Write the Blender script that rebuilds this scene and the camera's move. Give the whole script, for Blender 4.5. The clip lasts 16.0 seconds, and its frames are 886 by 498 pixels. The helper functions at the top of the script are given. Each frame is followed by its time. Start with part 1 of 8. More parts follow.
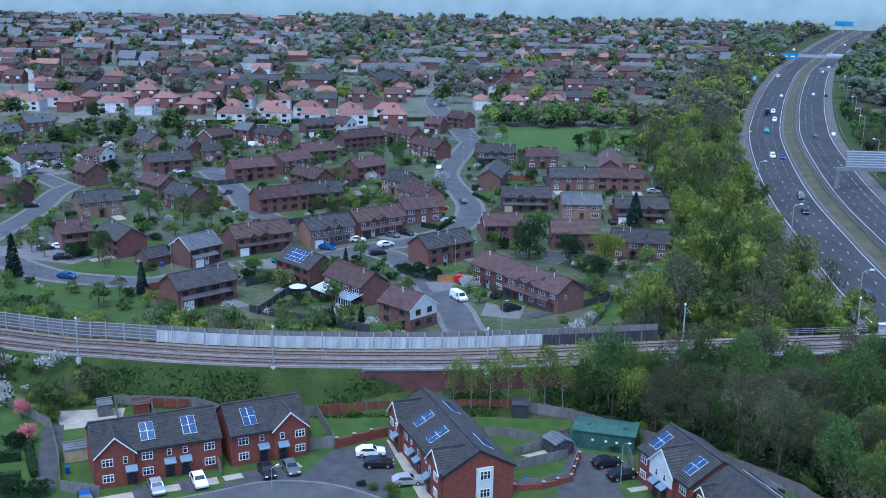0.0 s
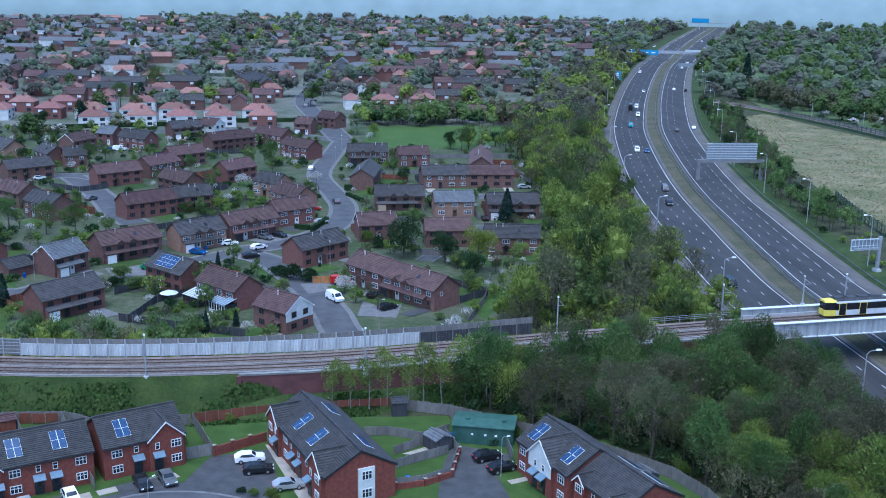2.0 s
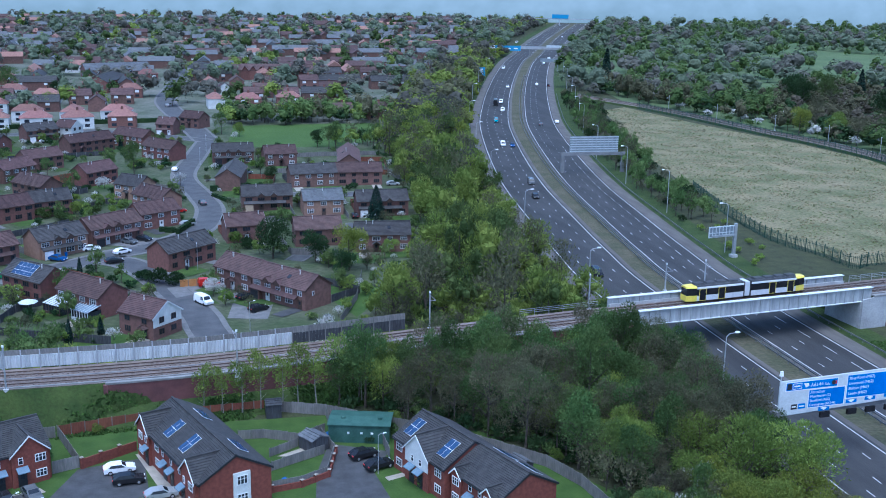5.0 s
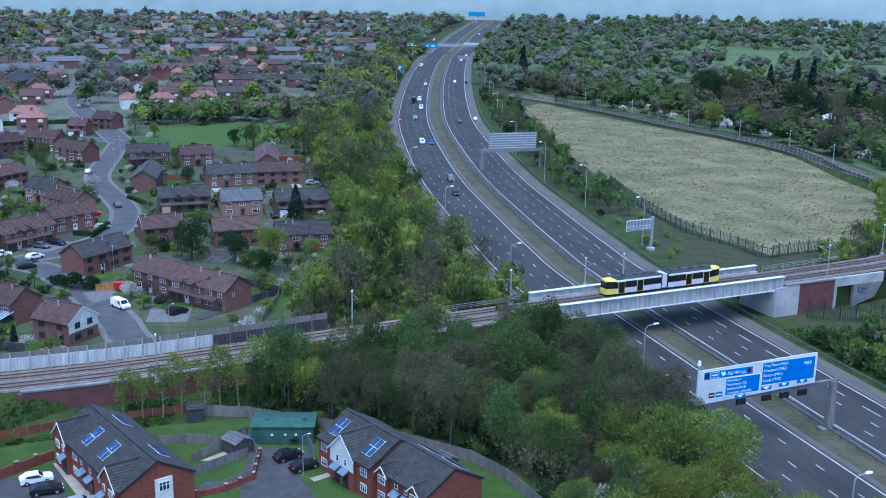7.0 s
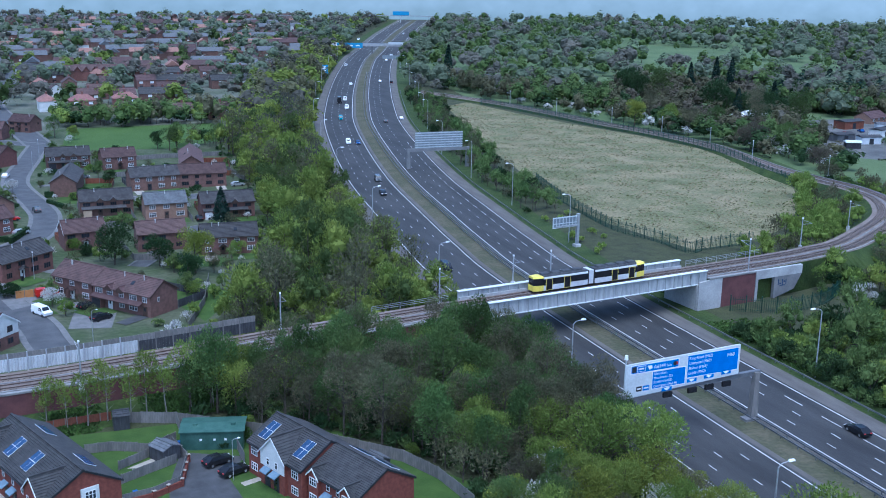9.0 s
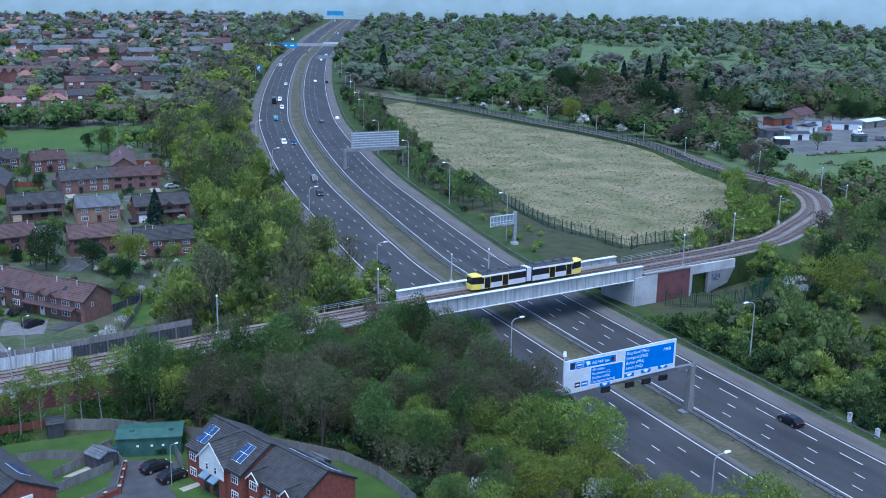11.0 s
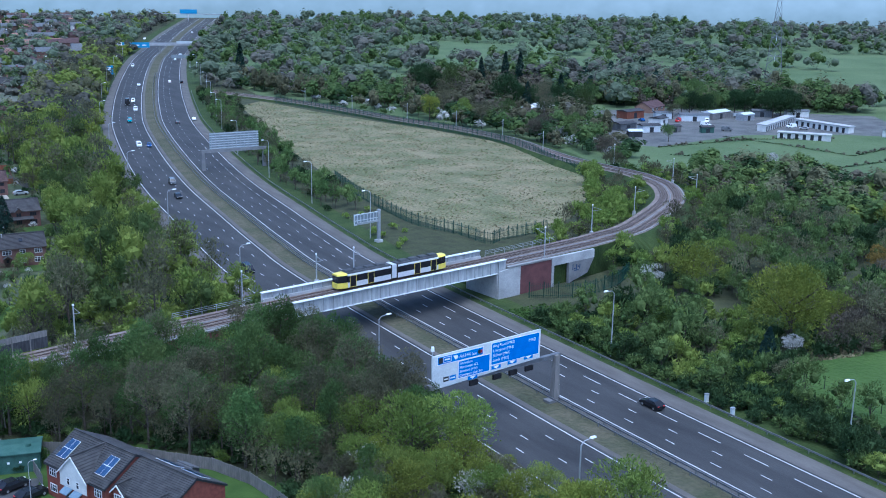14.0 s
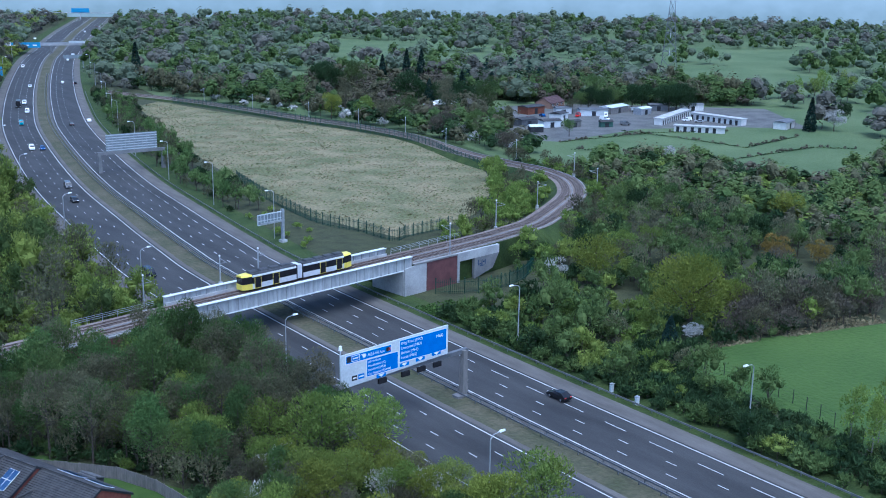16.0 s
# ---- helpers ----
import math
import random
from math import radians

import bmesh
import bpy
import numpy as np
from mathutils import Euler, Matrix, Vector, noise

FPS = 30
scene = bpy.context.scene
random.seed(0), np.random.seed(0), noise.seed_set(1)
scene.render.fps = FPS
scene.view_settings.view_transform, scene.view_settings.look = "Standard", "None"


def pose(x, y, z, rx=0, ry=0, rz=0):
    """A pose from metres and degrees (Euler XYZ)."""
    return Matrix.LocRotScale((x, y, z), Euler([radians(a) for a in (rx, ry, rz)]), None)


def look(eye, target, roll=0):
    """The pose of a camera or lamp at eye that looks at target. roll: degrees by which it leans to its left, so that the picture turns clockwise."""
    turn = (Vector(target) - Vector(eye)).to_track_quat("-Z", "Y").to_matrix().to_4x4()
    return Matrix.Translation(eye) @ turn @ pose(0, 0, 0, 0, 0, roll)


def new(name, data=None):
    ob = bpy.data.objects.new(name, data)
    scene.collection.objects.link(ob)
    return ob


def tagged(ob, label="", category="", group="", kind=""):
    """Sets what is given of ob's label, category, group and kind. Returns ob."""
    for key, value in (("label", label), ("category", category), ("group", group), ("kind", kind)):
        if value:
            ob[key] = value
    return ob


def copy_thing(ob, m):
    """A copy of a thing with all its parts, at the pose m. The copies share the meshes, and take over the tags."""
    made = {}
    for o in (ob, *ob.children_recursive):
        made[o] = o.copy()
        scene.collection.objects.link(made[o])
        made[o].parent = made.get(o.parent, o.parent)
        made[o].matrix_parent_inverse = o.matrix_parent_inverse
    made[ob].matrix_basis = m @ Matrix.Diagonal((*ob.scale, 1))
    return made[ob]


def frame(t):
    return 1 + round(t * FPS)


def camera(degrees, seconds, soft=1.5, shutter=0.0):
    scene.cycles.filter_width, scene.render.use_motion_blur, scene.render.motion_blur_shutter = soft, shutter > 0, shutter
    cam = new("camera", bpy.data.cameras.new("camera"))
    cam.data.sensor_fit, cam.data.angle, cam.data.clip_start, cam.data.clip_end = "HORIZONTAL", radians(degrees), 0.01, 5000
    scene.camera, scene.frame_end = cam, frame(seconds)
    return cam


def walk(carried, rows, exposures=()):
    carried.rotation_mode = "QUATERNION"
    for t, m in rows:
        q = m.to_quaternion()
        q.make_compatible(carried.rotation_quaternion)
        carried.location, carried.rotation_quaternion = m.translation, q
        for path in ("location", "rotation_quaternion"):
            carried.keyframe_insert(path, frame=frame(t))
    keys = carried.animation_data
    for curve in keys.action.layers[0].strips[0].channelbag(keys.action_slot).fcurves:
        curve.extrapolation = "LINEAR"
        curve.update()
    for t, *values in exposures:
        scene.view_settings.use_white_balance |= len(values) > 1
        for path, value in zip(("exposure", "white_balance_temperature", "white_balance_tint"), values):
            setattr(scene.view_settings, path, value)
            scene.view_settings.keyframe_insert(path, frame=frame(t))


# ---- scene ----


def aim(yaw, pitch, roll):
    """The hovering camera: it turns where it is, 70 m over the road."""
    return pose(0, 0, 70, 90 + pitch, 0, yaw) @ pose(0, 0, 0, 0, 0, roll)


cam = camera(44.5, 16.0, soft=1.0)
walk(cam, [
    (0.0, aim(-0.00, -14.61, 0.96)),
    (0.5, aim(-1.25, -14.61, 1.00)),
    (1.0, aim(-3.63, -14.58, 0.94)),
    (1.5, aim(-4.78, -14.57, 0.97)),
    (2.0, aim(-6.84, -14.55, 0.94)),
    (2.5, aim(-8.34, -14.54, 0.91)),
    (3.0, aim(-9.48, -14.53, 0.94)),
    (3.5, aim(-10.55, -14.54, 0.93)),
    (4.0, aim(-11.65, -14.56, 0.96)),
    (6.5, aim(-17.19, -14.63, 0.98)),
    (7.0, aim(-18.21, -14.64, 0.98)),
    (7.5, aim(-19.24, -14.63, 1.00)),
    (8.0, aim(-20.26, -14.62, 1.00)),
    (8.5, aim(-21.25, -14.61, 1.00)),
    (11.0, aim(-25.52, -14.57, 1.02)),
    (11.5, aim(-26.63, -14.56, 1.04)),
    (12.0, aim(-27.89, -14.56, 1.01)),
    (12.5, aim(-29.13, -14.56, 1.01)),
    (13.0, aim(-30.38, -14.57, 0.99)),
    (13.5, aim(-31.64, -14.57, 1.00)),
    (14.0, aim(-32.91, -14.57, 1.00)),
    (14.5, aim(-34.10, -14.58, 1.00)),
    (15.0, aim(-35.30, -14.59, 0.97)),
    (15.5, aim(-36.73, -14.60, 0.89)),
    (16.0, aim(-38.07, -14.62, 0.92)),
], exposures=[(0.0, 0.98, 4680, 7), (16.0, 0.98, 4680, 7)])

# ---- world and light: a dull, blue, overcast evening ----
world = bpy.data.worlds.new("overcast_sky")
scene.world = world
world.use_nodes = True
wn = world.node_tree
sky = wn.nodes.new("ShaderNodeTexSky")
sky.sky_type = "NISHITA"
sky.sun_disc = False
sky.sun_elevation, sky.sun_rotation = radians(62), radians(200)
sky.air_density, sky.dust_density, sky.ozone_density = 1.0, 3.0, 1.5
bg = wn.nodes["Background"]
bg.inputs["Strength"].default_value = 0.13
wn.links.new(sky.outputs[0], bg.inputs["Color"])
sun = new("sun", bpy.data.lights.new("sun", "SUN"))
sun.data.energy, sun.data.angle, sun.data.color = 1.3, radians(40), (1.0, 0.96, 0.9)
sun.matrix_world = look((0, 0, 300), (30, 55, 0))

# ---- materials ----


def mat(name, c1, c2, scale=1.0, rough=0.85, bump=0.25, fine=8.0, metal=0.0, vary=0.0, big=0.12, stretch=None, island=0.0):
    """A two-scale procedural surface: patches from c1 to c2, a fine grain, relief, and a change from thing to thing."""
    m = bpy.data.materials.new(name)
    m.use_nodes = True
    n, k = m.node_tree.nodes, m.node_tree.links
    b = n["Principled BSDF"]
    co = n.new("ShaderNodeTexCoord")
    src = co.outputs["Object"]
    if stretch:
        mp = n.new("ShaderNodeMapping")
        mp.inputs["Scale"].default_value = stretch
        k.new(src, mp.inputs[0])
        src = mp.outputs[0]
    n1 = n.new("ShaderNodeTexNoise")
    n1.inputs["Scale"].default_value, n1.inputs["Detail"].default_value = scale, 5
    k.new(src, n1.inputs["Vector"])
    ramp = n.new("ShaderNodeValToRGB")
    ramp.color_ramp.elements[0].position, ramp.color_ramp.elements[1].position = 0.32, 0.68
    ramp.color_ramp.elements[0].color, ramp.color_ramp.elements[1].color = (*c1, 1), (*c2, 1)
    k.new(n1.outputs["Fac"], ramp.inputs[0])
    n2 = n.new("ShaderNodeTexNoise")
    n2.inputs["Scale"].default_value, n2.inputs["Detail"].default_value = scale * fine, 3
    k.new(src, n2.inputs["Vector"])
    hsv = n.new("ShaderNodeHueSaturation")
    k.new(ramp.outputs[0], hsv.inputs["Color"])
    mr = n.new("ShaderNodeMapRange")
    mr.inputs["To Min"].default_value, mr.inputs["To Max"].default_value = 1 - big * 2, 1 + big * 2
    k.new(n2.outputs["Fac"], mr.inputs["Value"])
    value = mr.outputs[0]
    for amount, node, socket in ((vary, "ShaderNodeObjectInfo", "Random"), (island, "ShaderNodeNewGeometry", "Random Per Island")):
        if amount:
            info = n.new(node)
            m2 = n.new("ShaderNodeMapRange")
            m2.inputs["To Min"].default_value, m2.inputs["To Max"].default_value = 1 - amount, 1 + amount
            k.new(info.outputs[socket], m2.inputs["Value"])
            mul = n.new("ShaderNodeMath")
            mul.operation = "MULTIPLY"
            k.new(value, mul.inputs[0])
            k.new(m2.outputs[0], mul.inputs[1])
            value = mul.outputs[0]
            if node == "ShaderNodeObjectInfo":
                m3 = n.new("ShaderNodeMapRange")
                m3.inputs["To Min"].default_value, m3.inputs["To Max"].default_value = 0.5 - amount * 0.04, 0.5 + amount * 0.04
                wob = n.new("ShaderNodeMath")
                wob.operation = "MULTIPLY"
                wob.inputs[1].default_value = 7.31
                fra = n.new("ShaderNodeMath")
                fra.operation = "FRACT"
                k.new(info.outputs[socket], wob.inputs[0])
                k.new(wob.outputs[0], fra.inputs[0])
                k.new(fra.outputs[0], m3.inputs["Value"])
                k.new(m3.outputs[0], hsv.inputs["Hue"])
    k.new(value, hsv.inputs["Value"])
    k.new(hsv.outputs[0], b.inputs["Base Color"])
    b.inputs["Roughness"].default_value, b.inputs["Metallic"].default_value = rough, metal
    b.inputs["Specular IOR Level"].default_value = 0.3
    if bump:
        bp = n.new("ShaderNodeBump")
        bp.inputs["Strength"].default_value, bp.inputs["Distance"].default_value = bump, 0.05 / max(scale, 0.05)
        k.new(n2.outputs["Fac"], bp.inputs["Height"])
        k.new(bp.outputs[0], b.inputs["Normal"])
    return m


BRICK_RED = mat("red_brick", (0.135, 0.066, 0.054), (0.185, 0.088, 0.072), 1.5, 0.9, 0.3, 9, vary=0.12)
BRICK_BROWN = mat("brown_brick", (0.115, 0.066, 0.054), (0.165, 0.092, 0.076), 1.2, 0.9, 0.3, 9, vary=0.18)
BRICK_TAN = mat("tan_brick", (0.23, 0.14, 0.1), (0.29, 0.18, 0.13), 1.2, 0.9, 0.3, 9, vary=0.15)
BRICK_NEW = mat("new_red_brick", (0.135, 0.042, 0.03), (0.19, 0.06, 0.043), 2.0, 0.9, 0.3, 12)
BRICK_WALL = mat("engineering_brick", (0.095, 0.044, 0.044), (0.14, 0.06, 0.058), 0.6, 0.9, 0.3, 14)
BRICK_DARK = mat("dark_band_brick", (0.07, 0.04, 0.035), (0.10, 0.055, 0.045), 1.5, 0.9, 0.3, 9)
RENDER = mat("white_render", (0.5, 0.5, 0.49), (0.62, 0.62, 0.6), 0.6, 0.8, 0.1, 12)
TILE_BROWN = mat("brown_roof_tile", (0.058, 0.036, 0.034), (0.095, 0.057, 0.053), 0.9, 0.8, 0.4, 10, vary=0.25)
TILE_RED = mat("red_roof_tile", (0.16, 0.082, 0.068), (0.225, 0.115, 0.096), 0.9, 0.8, 0.4, 10, vary=0.25)
TILE_GREY = mat("grey_roof_tile", (0.03, 0.029, 0.03), (0.054, 0.052, 0.052), 1.1, 0.7, 0.4, 10, vary=0.15)
TILE_CHARCOAL = mat("charcoal_roof_tile", (0.036, 0.034, 0.035), (0.064, 0.06, 0.06), 0.9, 0.8, 0.4, 10, vary=0.2)
SLATE = mat("blue_slate", (0.075, 0.078, 0.085), (0.125, 0.13, 0.138), 1.1, 0.6, 0.3, 10, vary=0.15)
UPVC = mat("white_upvc", (0.62, 0.63, 0.64), (0.72, 0.72, 0.72), 2, 0.45, 0.0)
FRAME_BROWN = mat("dark_brown_frame", (0.05, 0.032, 0.025), (0.08, 0.05, 0.04), 2, 0.5, 0.0)
DOOR_DARK = mat("dark_door_paint", (0.018, 0.02, 0.024), (0.03, 0.032, 0.038), 2, 0.4, 0.0)
GLASS = mat("dark_window_glass", (0.018, 0.022, 0.028), (0.035, 0.04, 0.05), 0.8, 0.08, 0.0, vary=0.3)
SIGN_BACK = mat("dull_sign_back", (0.16, 0.19, 0.21), (0.22, 0.25, 0.27), 0.7, 0.6, 0.05)
PANEL_BLUE = mat("solar_cell", (0.025, 0.05, 0.11), (0.04, 0.075, 0.15), 2.0, 0.15, 0.0)
CANOPY = mat("grey_blue_canopy", (0.12, 0.17, 0.22), (0.16, 0.22, 0.28), 2, 0.6, 0.1)
ASPHALT = mat("motorway_asphalt", (0.027, 0.0265, 0.027), (0.052, 0.051, 0.051), 0.25, 0.8, 0.2, 30, stretch=(1, 0.15, 1))
SHOULDER = mat("dusty_shoulder", (0.08, 0.073, 0.067), (0.125, 0.115, 0.106), 0.5, 0.9, 0.2, 14, stretch=(1, 0.2, 1))
STREET = mat("street_asphalt", (0.058, 0.059, 0.063), (0.09, 0.09, 0.094), 0.3, 0.85, 0.2, 20)
DRIVE = mat("drive_tarmac", (0.043, 0.043, 0.045), (0.07, 0.07, 0.073), 0.5, 0.85, 0.2, 14)
PAVING = mat("pale_paving", (0.26, 0.23, 0.19), (0.36, 0.32, 0.27), 0.8, 0.9, 0.2, 10)
PAVE_GREY = mat("grey_pavement", (0.115, 0.112, 0.112), (0.165, 0.16, 0.158), 0.7, 0.9, 0.2, 10)
WHITE_LINE = mat("white_road_paint", (0.4, 0.4, 0.4), (0.58, 0.58, 0.57), 1.0, 0.7, 0.1, 6)
LAWN = mat("lawn", (0.03, 0.058, 0.009), (0.052, 0.086, 0.015), 0.35, 0.95, 0.4, 12, vary=0.2)
ROUGH_GRASS = mat("rough_grass", (0.02, 0.038, 0.007), (0.046, 0.066, 0.014), 0.22, 0.95, 0.8, 9, big=0.25)
MEADOW = mat("meadow_grass", (0.042, 0.078, 0.013), (0.064, 0.106, 0.021), 0.05, 0.95, 0.4, 20)
DRY_FIELD = mat("dry_field_grass", (0.1, 0.108, 0.045), (0.21, 0.178, 0.1), 0.07, 0.95, 0.7, 14, big=0.38)
PASTURE = mat("grazed_pasture", (0.066, 0.1, 0.036), (0.105, 0.138, 0.058), 0.03, 0.95, 0.3, 25)
TOWN = mat("town_ground", (0.06, 0.075, 0.04), (0.14, 0.138, 0.115), 0.05, 0.95, 0.3, 9, big=0.25)
YARD = mat("gravel_yard", (0.075, 0.075, 0.072), (0.13, 0.127, 0.12), 0.12, 0.95, 0.3, 9, big=0.2)
EARTH = mat("undergrowth_soil", (0.028, 0.032, 0.014), (0.055, 0.06, 0.025), 0.3, 0.95, 0.8, 8, big=0.25)
VERGE = mat("median_soil", (0.052, 0.056, 0.028), (0.095, 0.085, 0.055), 0.12, 0.95, 0.6, 10, big=0.25)
GARDEN = mat("garden_ground", (0.034, 0.054, 0.015), (0.085, 0.09, 0.055), 0.09, 0.95, 0.5, 8, big=0.25)
BALLAST = mat("brown_ballast", (0.13, 0.10, 0.085), (0.20, 0.165, 0.145), 0.5, 0.95, 0.6, 14)
RAIL = mat("rusty_rail", (0.10, 0.065, 0.05), (0.16, 0.12, 0.10), 1, 0.45, 0.1, metal=0.6)
SLEEPER = mat("concrete_sleeper", (0.13, 0.105, 0.09), (0.19, 0.155, 0.14), 1, 0.9, 0.2)
# bridge paint with dirt streaks, darkened for the shade on the girder sides
BRIDGE_WEB = mat("shaded_streaky_bridge_paint", (0.27, 0.28, 0.285), (0.42, 0.435, 0.44), 0.8, 0.6, 0.05, 10, stretch=(1.6, 1, 0.22))
BRIDGE_PAINT = mat("pale_bridge_paint", (0.55, 0.57, 0.58), (0.66, 0.68, 0.69), 0.35, 0.55, 0.08, 12)
CONCRETE = mat("weathered_concrete", (0.30, 0.30, 0.30), (0.44, 0.44, 0.435), 0.3, 0.9, 0.2, 10)
TROUGH = mat("grey_trough_concrete", (0.17, 0.165, 0.16), (0.25, 0.245, 0.235), 0.5, 0.9, 0.2, 10)
CONCRETE_DARK = mat("stained_concrete", (0.14, 0.14, 0.145), (0.22, 0.22, 0.22), 0.3, 0.9, 0.2, 10)
STEEL = mat("galvanised_steel", (0.34, 0.35, 0.37), (0.45, 0.46, 0.48), 1, 0.5, 0.05, metal=0.5)
STEEL_DARK = mat("dull_steel", (0.13, 0.135, 0.145), (0.19, 0.195, 0.205), 1, 0.55, 0.05, metal=0.4)
GREEN_STEEL = mat("green_fence_paint", (0.012, 0.045, 0.032), (0.02, 0.065, 0.048), 1, 0.6, 0.0)
SIGN_GREY = mat("sign_back_grey", (0.48, 0.51, 0.53), (0.56, 0.59, 0.61), 0.7, 0.6, 0.05)
SIGN_BLUE = mat("motorway_sign_blue", (0.005, 0.14, 0.50), (0.007, 0.17, 0.56), 1, 0.45, 0.0)
SIGN_CYAN = mat("distant_sign_blue", (0.04, 0.22, 0.42), (0.06, 0.26, 0.46), 1, 0.45, 0.0)
SIGN_WHITE = mat("sign_white", (0.75, 0.76, 0.78), (0.82, 0.83, 0.84), 1, 0.5, 0.0)
SIGN_RED = mat("sign_red", (0.5, 0.03, 0.03), (0.55, 0.04, 0.04), 1, 0.5, 0.0)
PILE = mat("pale_sheet_metal", (0.36, 0.37, 0.38), (0.52, 0.53, 0.54), 0.8, 0.6, 0.1, 10, stretch=(1, 1, 0.3), vary=0.1)
TIMBER_GREY = mat("grey_weathered_timber", (0.13, 0.125, 0.12), (0.2, 0.188, 0.175), 1.2, 0.9, 0.3, 8, stretch=(3, 3, 0.5), vary=0.15)
TIMBER_DARK = mat("dark_timber", (0.035, 0.036, 0.04), (0.065, 0.066, 0.072), 1.2, 0.9, 0.3, 8, stretch=(3, 3, 0.5), vary=0.15)
TIMBER_BROWN = mat("red_brown_timber", (0.14, 0.05, 0.03), (0.20, 0.075, 0.045), 1.2, 0.85, 0.3, 8, stretch=(3, 3, 0.5), vary=0.15)
TIMBER_ORANGE = mat("orange_timber", (0.36, 0.16, 0.05), (0.45, 0.21, 0.075), 1.2, 0.85, 0.3, 8, vary=0.1)
TIMBER_TAN = mat("pale_timber", (0.34, 0.26, 0.17), (0.44, 0.34, 0.23), 1.2, 0.85, 0.3, 8)
CABIN_GREEN = mat("faded_green_steel", (0.03, 0.075, 0.058), (0.055, 0.11, 0.088), 0.7, 0.6, 0.1, 8)
TRAM_SILVER = mat("tram_silver_paint", (0.50, 0.51, 0.53), (0.56, 0.57, 0.59), 1, 0.35, 0.0)
TRAM_YELLOW = mat("tram_yellow_paint", (0.68, 0.56, 0.08), (0.74, 0.62, 0.1), 1, 0.35, 0.0)
TRAM_BLACK = mat("tram_black_panel", (0.012, 0.012, 0.014), (0.022, 0.022, 0.025), 1, 0.2, 0.0)
TRAM_ROOF = mat("sooty_roof_grey", (0.03, 0.031, 0.034), (0.055, 0.056, 0.06), 1, 0.6, 0.1)
RUBBER = mat("tyre_rubber", (0.012, 0.012, 0.012), (0.022, 0.022, 0.022), 2, 0.8, 0.1)
RIM = mat("alloy_rim", (0.35, 0.35, 0.36), (0.45, 0.45, 0.46), 2, 0.4, 0.0, metal=0.6)
BLUE_BIN = mat("blue_plastic", (0.005, 0.07, 0.32), (0.008, 0.09, 0.38), 2, 0.5, 0.0)
PAINTS = {
    "white": mat("white_car_paint", (0.72, 0.73, 0.74), (0.78, 0.79, 0.8), 1, 0.25, 0),
    "black": mat("black_car_paint", (0.012, 0.013, 0.015), (0.02, 0.02, 0.023), 1, 0.2, 0),
    "grey": mat("grey_car_paint", (0.09, 0.095, 0.10), (0.12, 0.125, 0.13), 1, 0.25, 0),
    "silver": mat("silver_car_paint", (0.38, 0.39, 0.40), (0.44, 0.45, 0.46), 1, 0.3, 0, metal=0.4),
    "blue": mat("blue_car_paint", (0.015, 0.06, 0.19), (0.02, 0.075, 0.22), 1, 0.25, 0),
    "red": mat("red_car_paint", (0.36, 0.015, 0.012), (0.42, 0.02, 0.016), 1, 0.25, 0),
    "green": mat("green_car_paint", (0.03, 0.20, 0.07), (0.04, 0.24, 0.09), 1, 0.3, 0),
    "teal": mat("teal_car_paint", (0.01, 0.17, 0.22), (0.015, 0.2, 0.26), 1, 0.25, 0),
}
BARK = mat("bark", (0.05, 0.042, 0.033), (0.095, 0.08, 0.065), 2, 0.95, 0.5, 6)
BARK_PALE = mat("pale_birch_bark", (0.15, 0.14, 0.12), (0.27, 0.255, 0.23), 2, 0.9, 0.3, 6)
LEAF = {
    "fresh": mat("fresh_green_leaves", (0.122, 0.175, 0.036), (0.202, 0.248, 0.055), 0.13, 0.75, 0, 5, vary=0.3, island=0.14),
    "mid": mat("mid_green_leaves", (0.061, 0.1, 0.03), (0.115, 0.156, 0.05), 0.13, 0.75, 0, 5, vary=0.3, island=0.14),
    "dark": mat("dark_green_leaves", (0.022, 0.045, 0.018), (0.045, 0.075, 0.028), 0.13, 0.75, 0, 5, vary=0.25, island=0.14),
    "bare": mat("budding_twigs", (0.09, 0.09, 0.052), (0.15, 0.145, 0.082), 0.13, 0.9, 0, 5, vary=0.3, island=0.14),
    "rust": mat("bronze_leaves", (0.14, 0.172, 0.03), (0.222, 0.242, 0.046), 0.13, 0.8, 0, 5, vary=0.2, island=0.14),
    "twig": mat("bare_twigs", (0.085, 0.075, 0.055), (0.13, 0.115, 0.085), 0.13, 0.9, 0, 5, vary=0.25, island=0.2),
    # next two: far foliage, its base colour paled and greyed in place of haze
    "willow": mat("haze_paled_green_leaves", (0.092, 0.118, 0.074), (0.145, 0.17, 0.115), 0.06, 0.9, 0, 5, vary=0.2, island=0.1),
    "hazed_brown": mat("haze_paled_brown_leaves", (0.09, 0.09, 0.073), (0.135, 0.13, 0.108), 0.06, 0.9, 0, 5, vary=0.2, island=0.1),
    "orange": mat("orange_young_leaves", (0.18, 0.135, 0.035), (0.25, 0.18, 0.05), 0.3, 0.8, 0, 5, vary=0.1, island=0.18),
    "conifer": mat("conifer_needles", (0.016, 0.036, 0.028), (0.03, 0.056, 0.042), 0.5, 0.8, 0, vary=0.2, island=0.2),
    "white": mat("white_blossom", (0.38, 0.37, 0.35), (0.56, 0.55, 0.52), 0.6, 0.8, 0, vary=0.1, island=0.3),
    "pink": mat("pink_blossom", (0.48, 0.17, 0.18), (0.60, 0.26, 0.27), 0.6, 0.8, 0, vary=0.1, island=0.3),
}


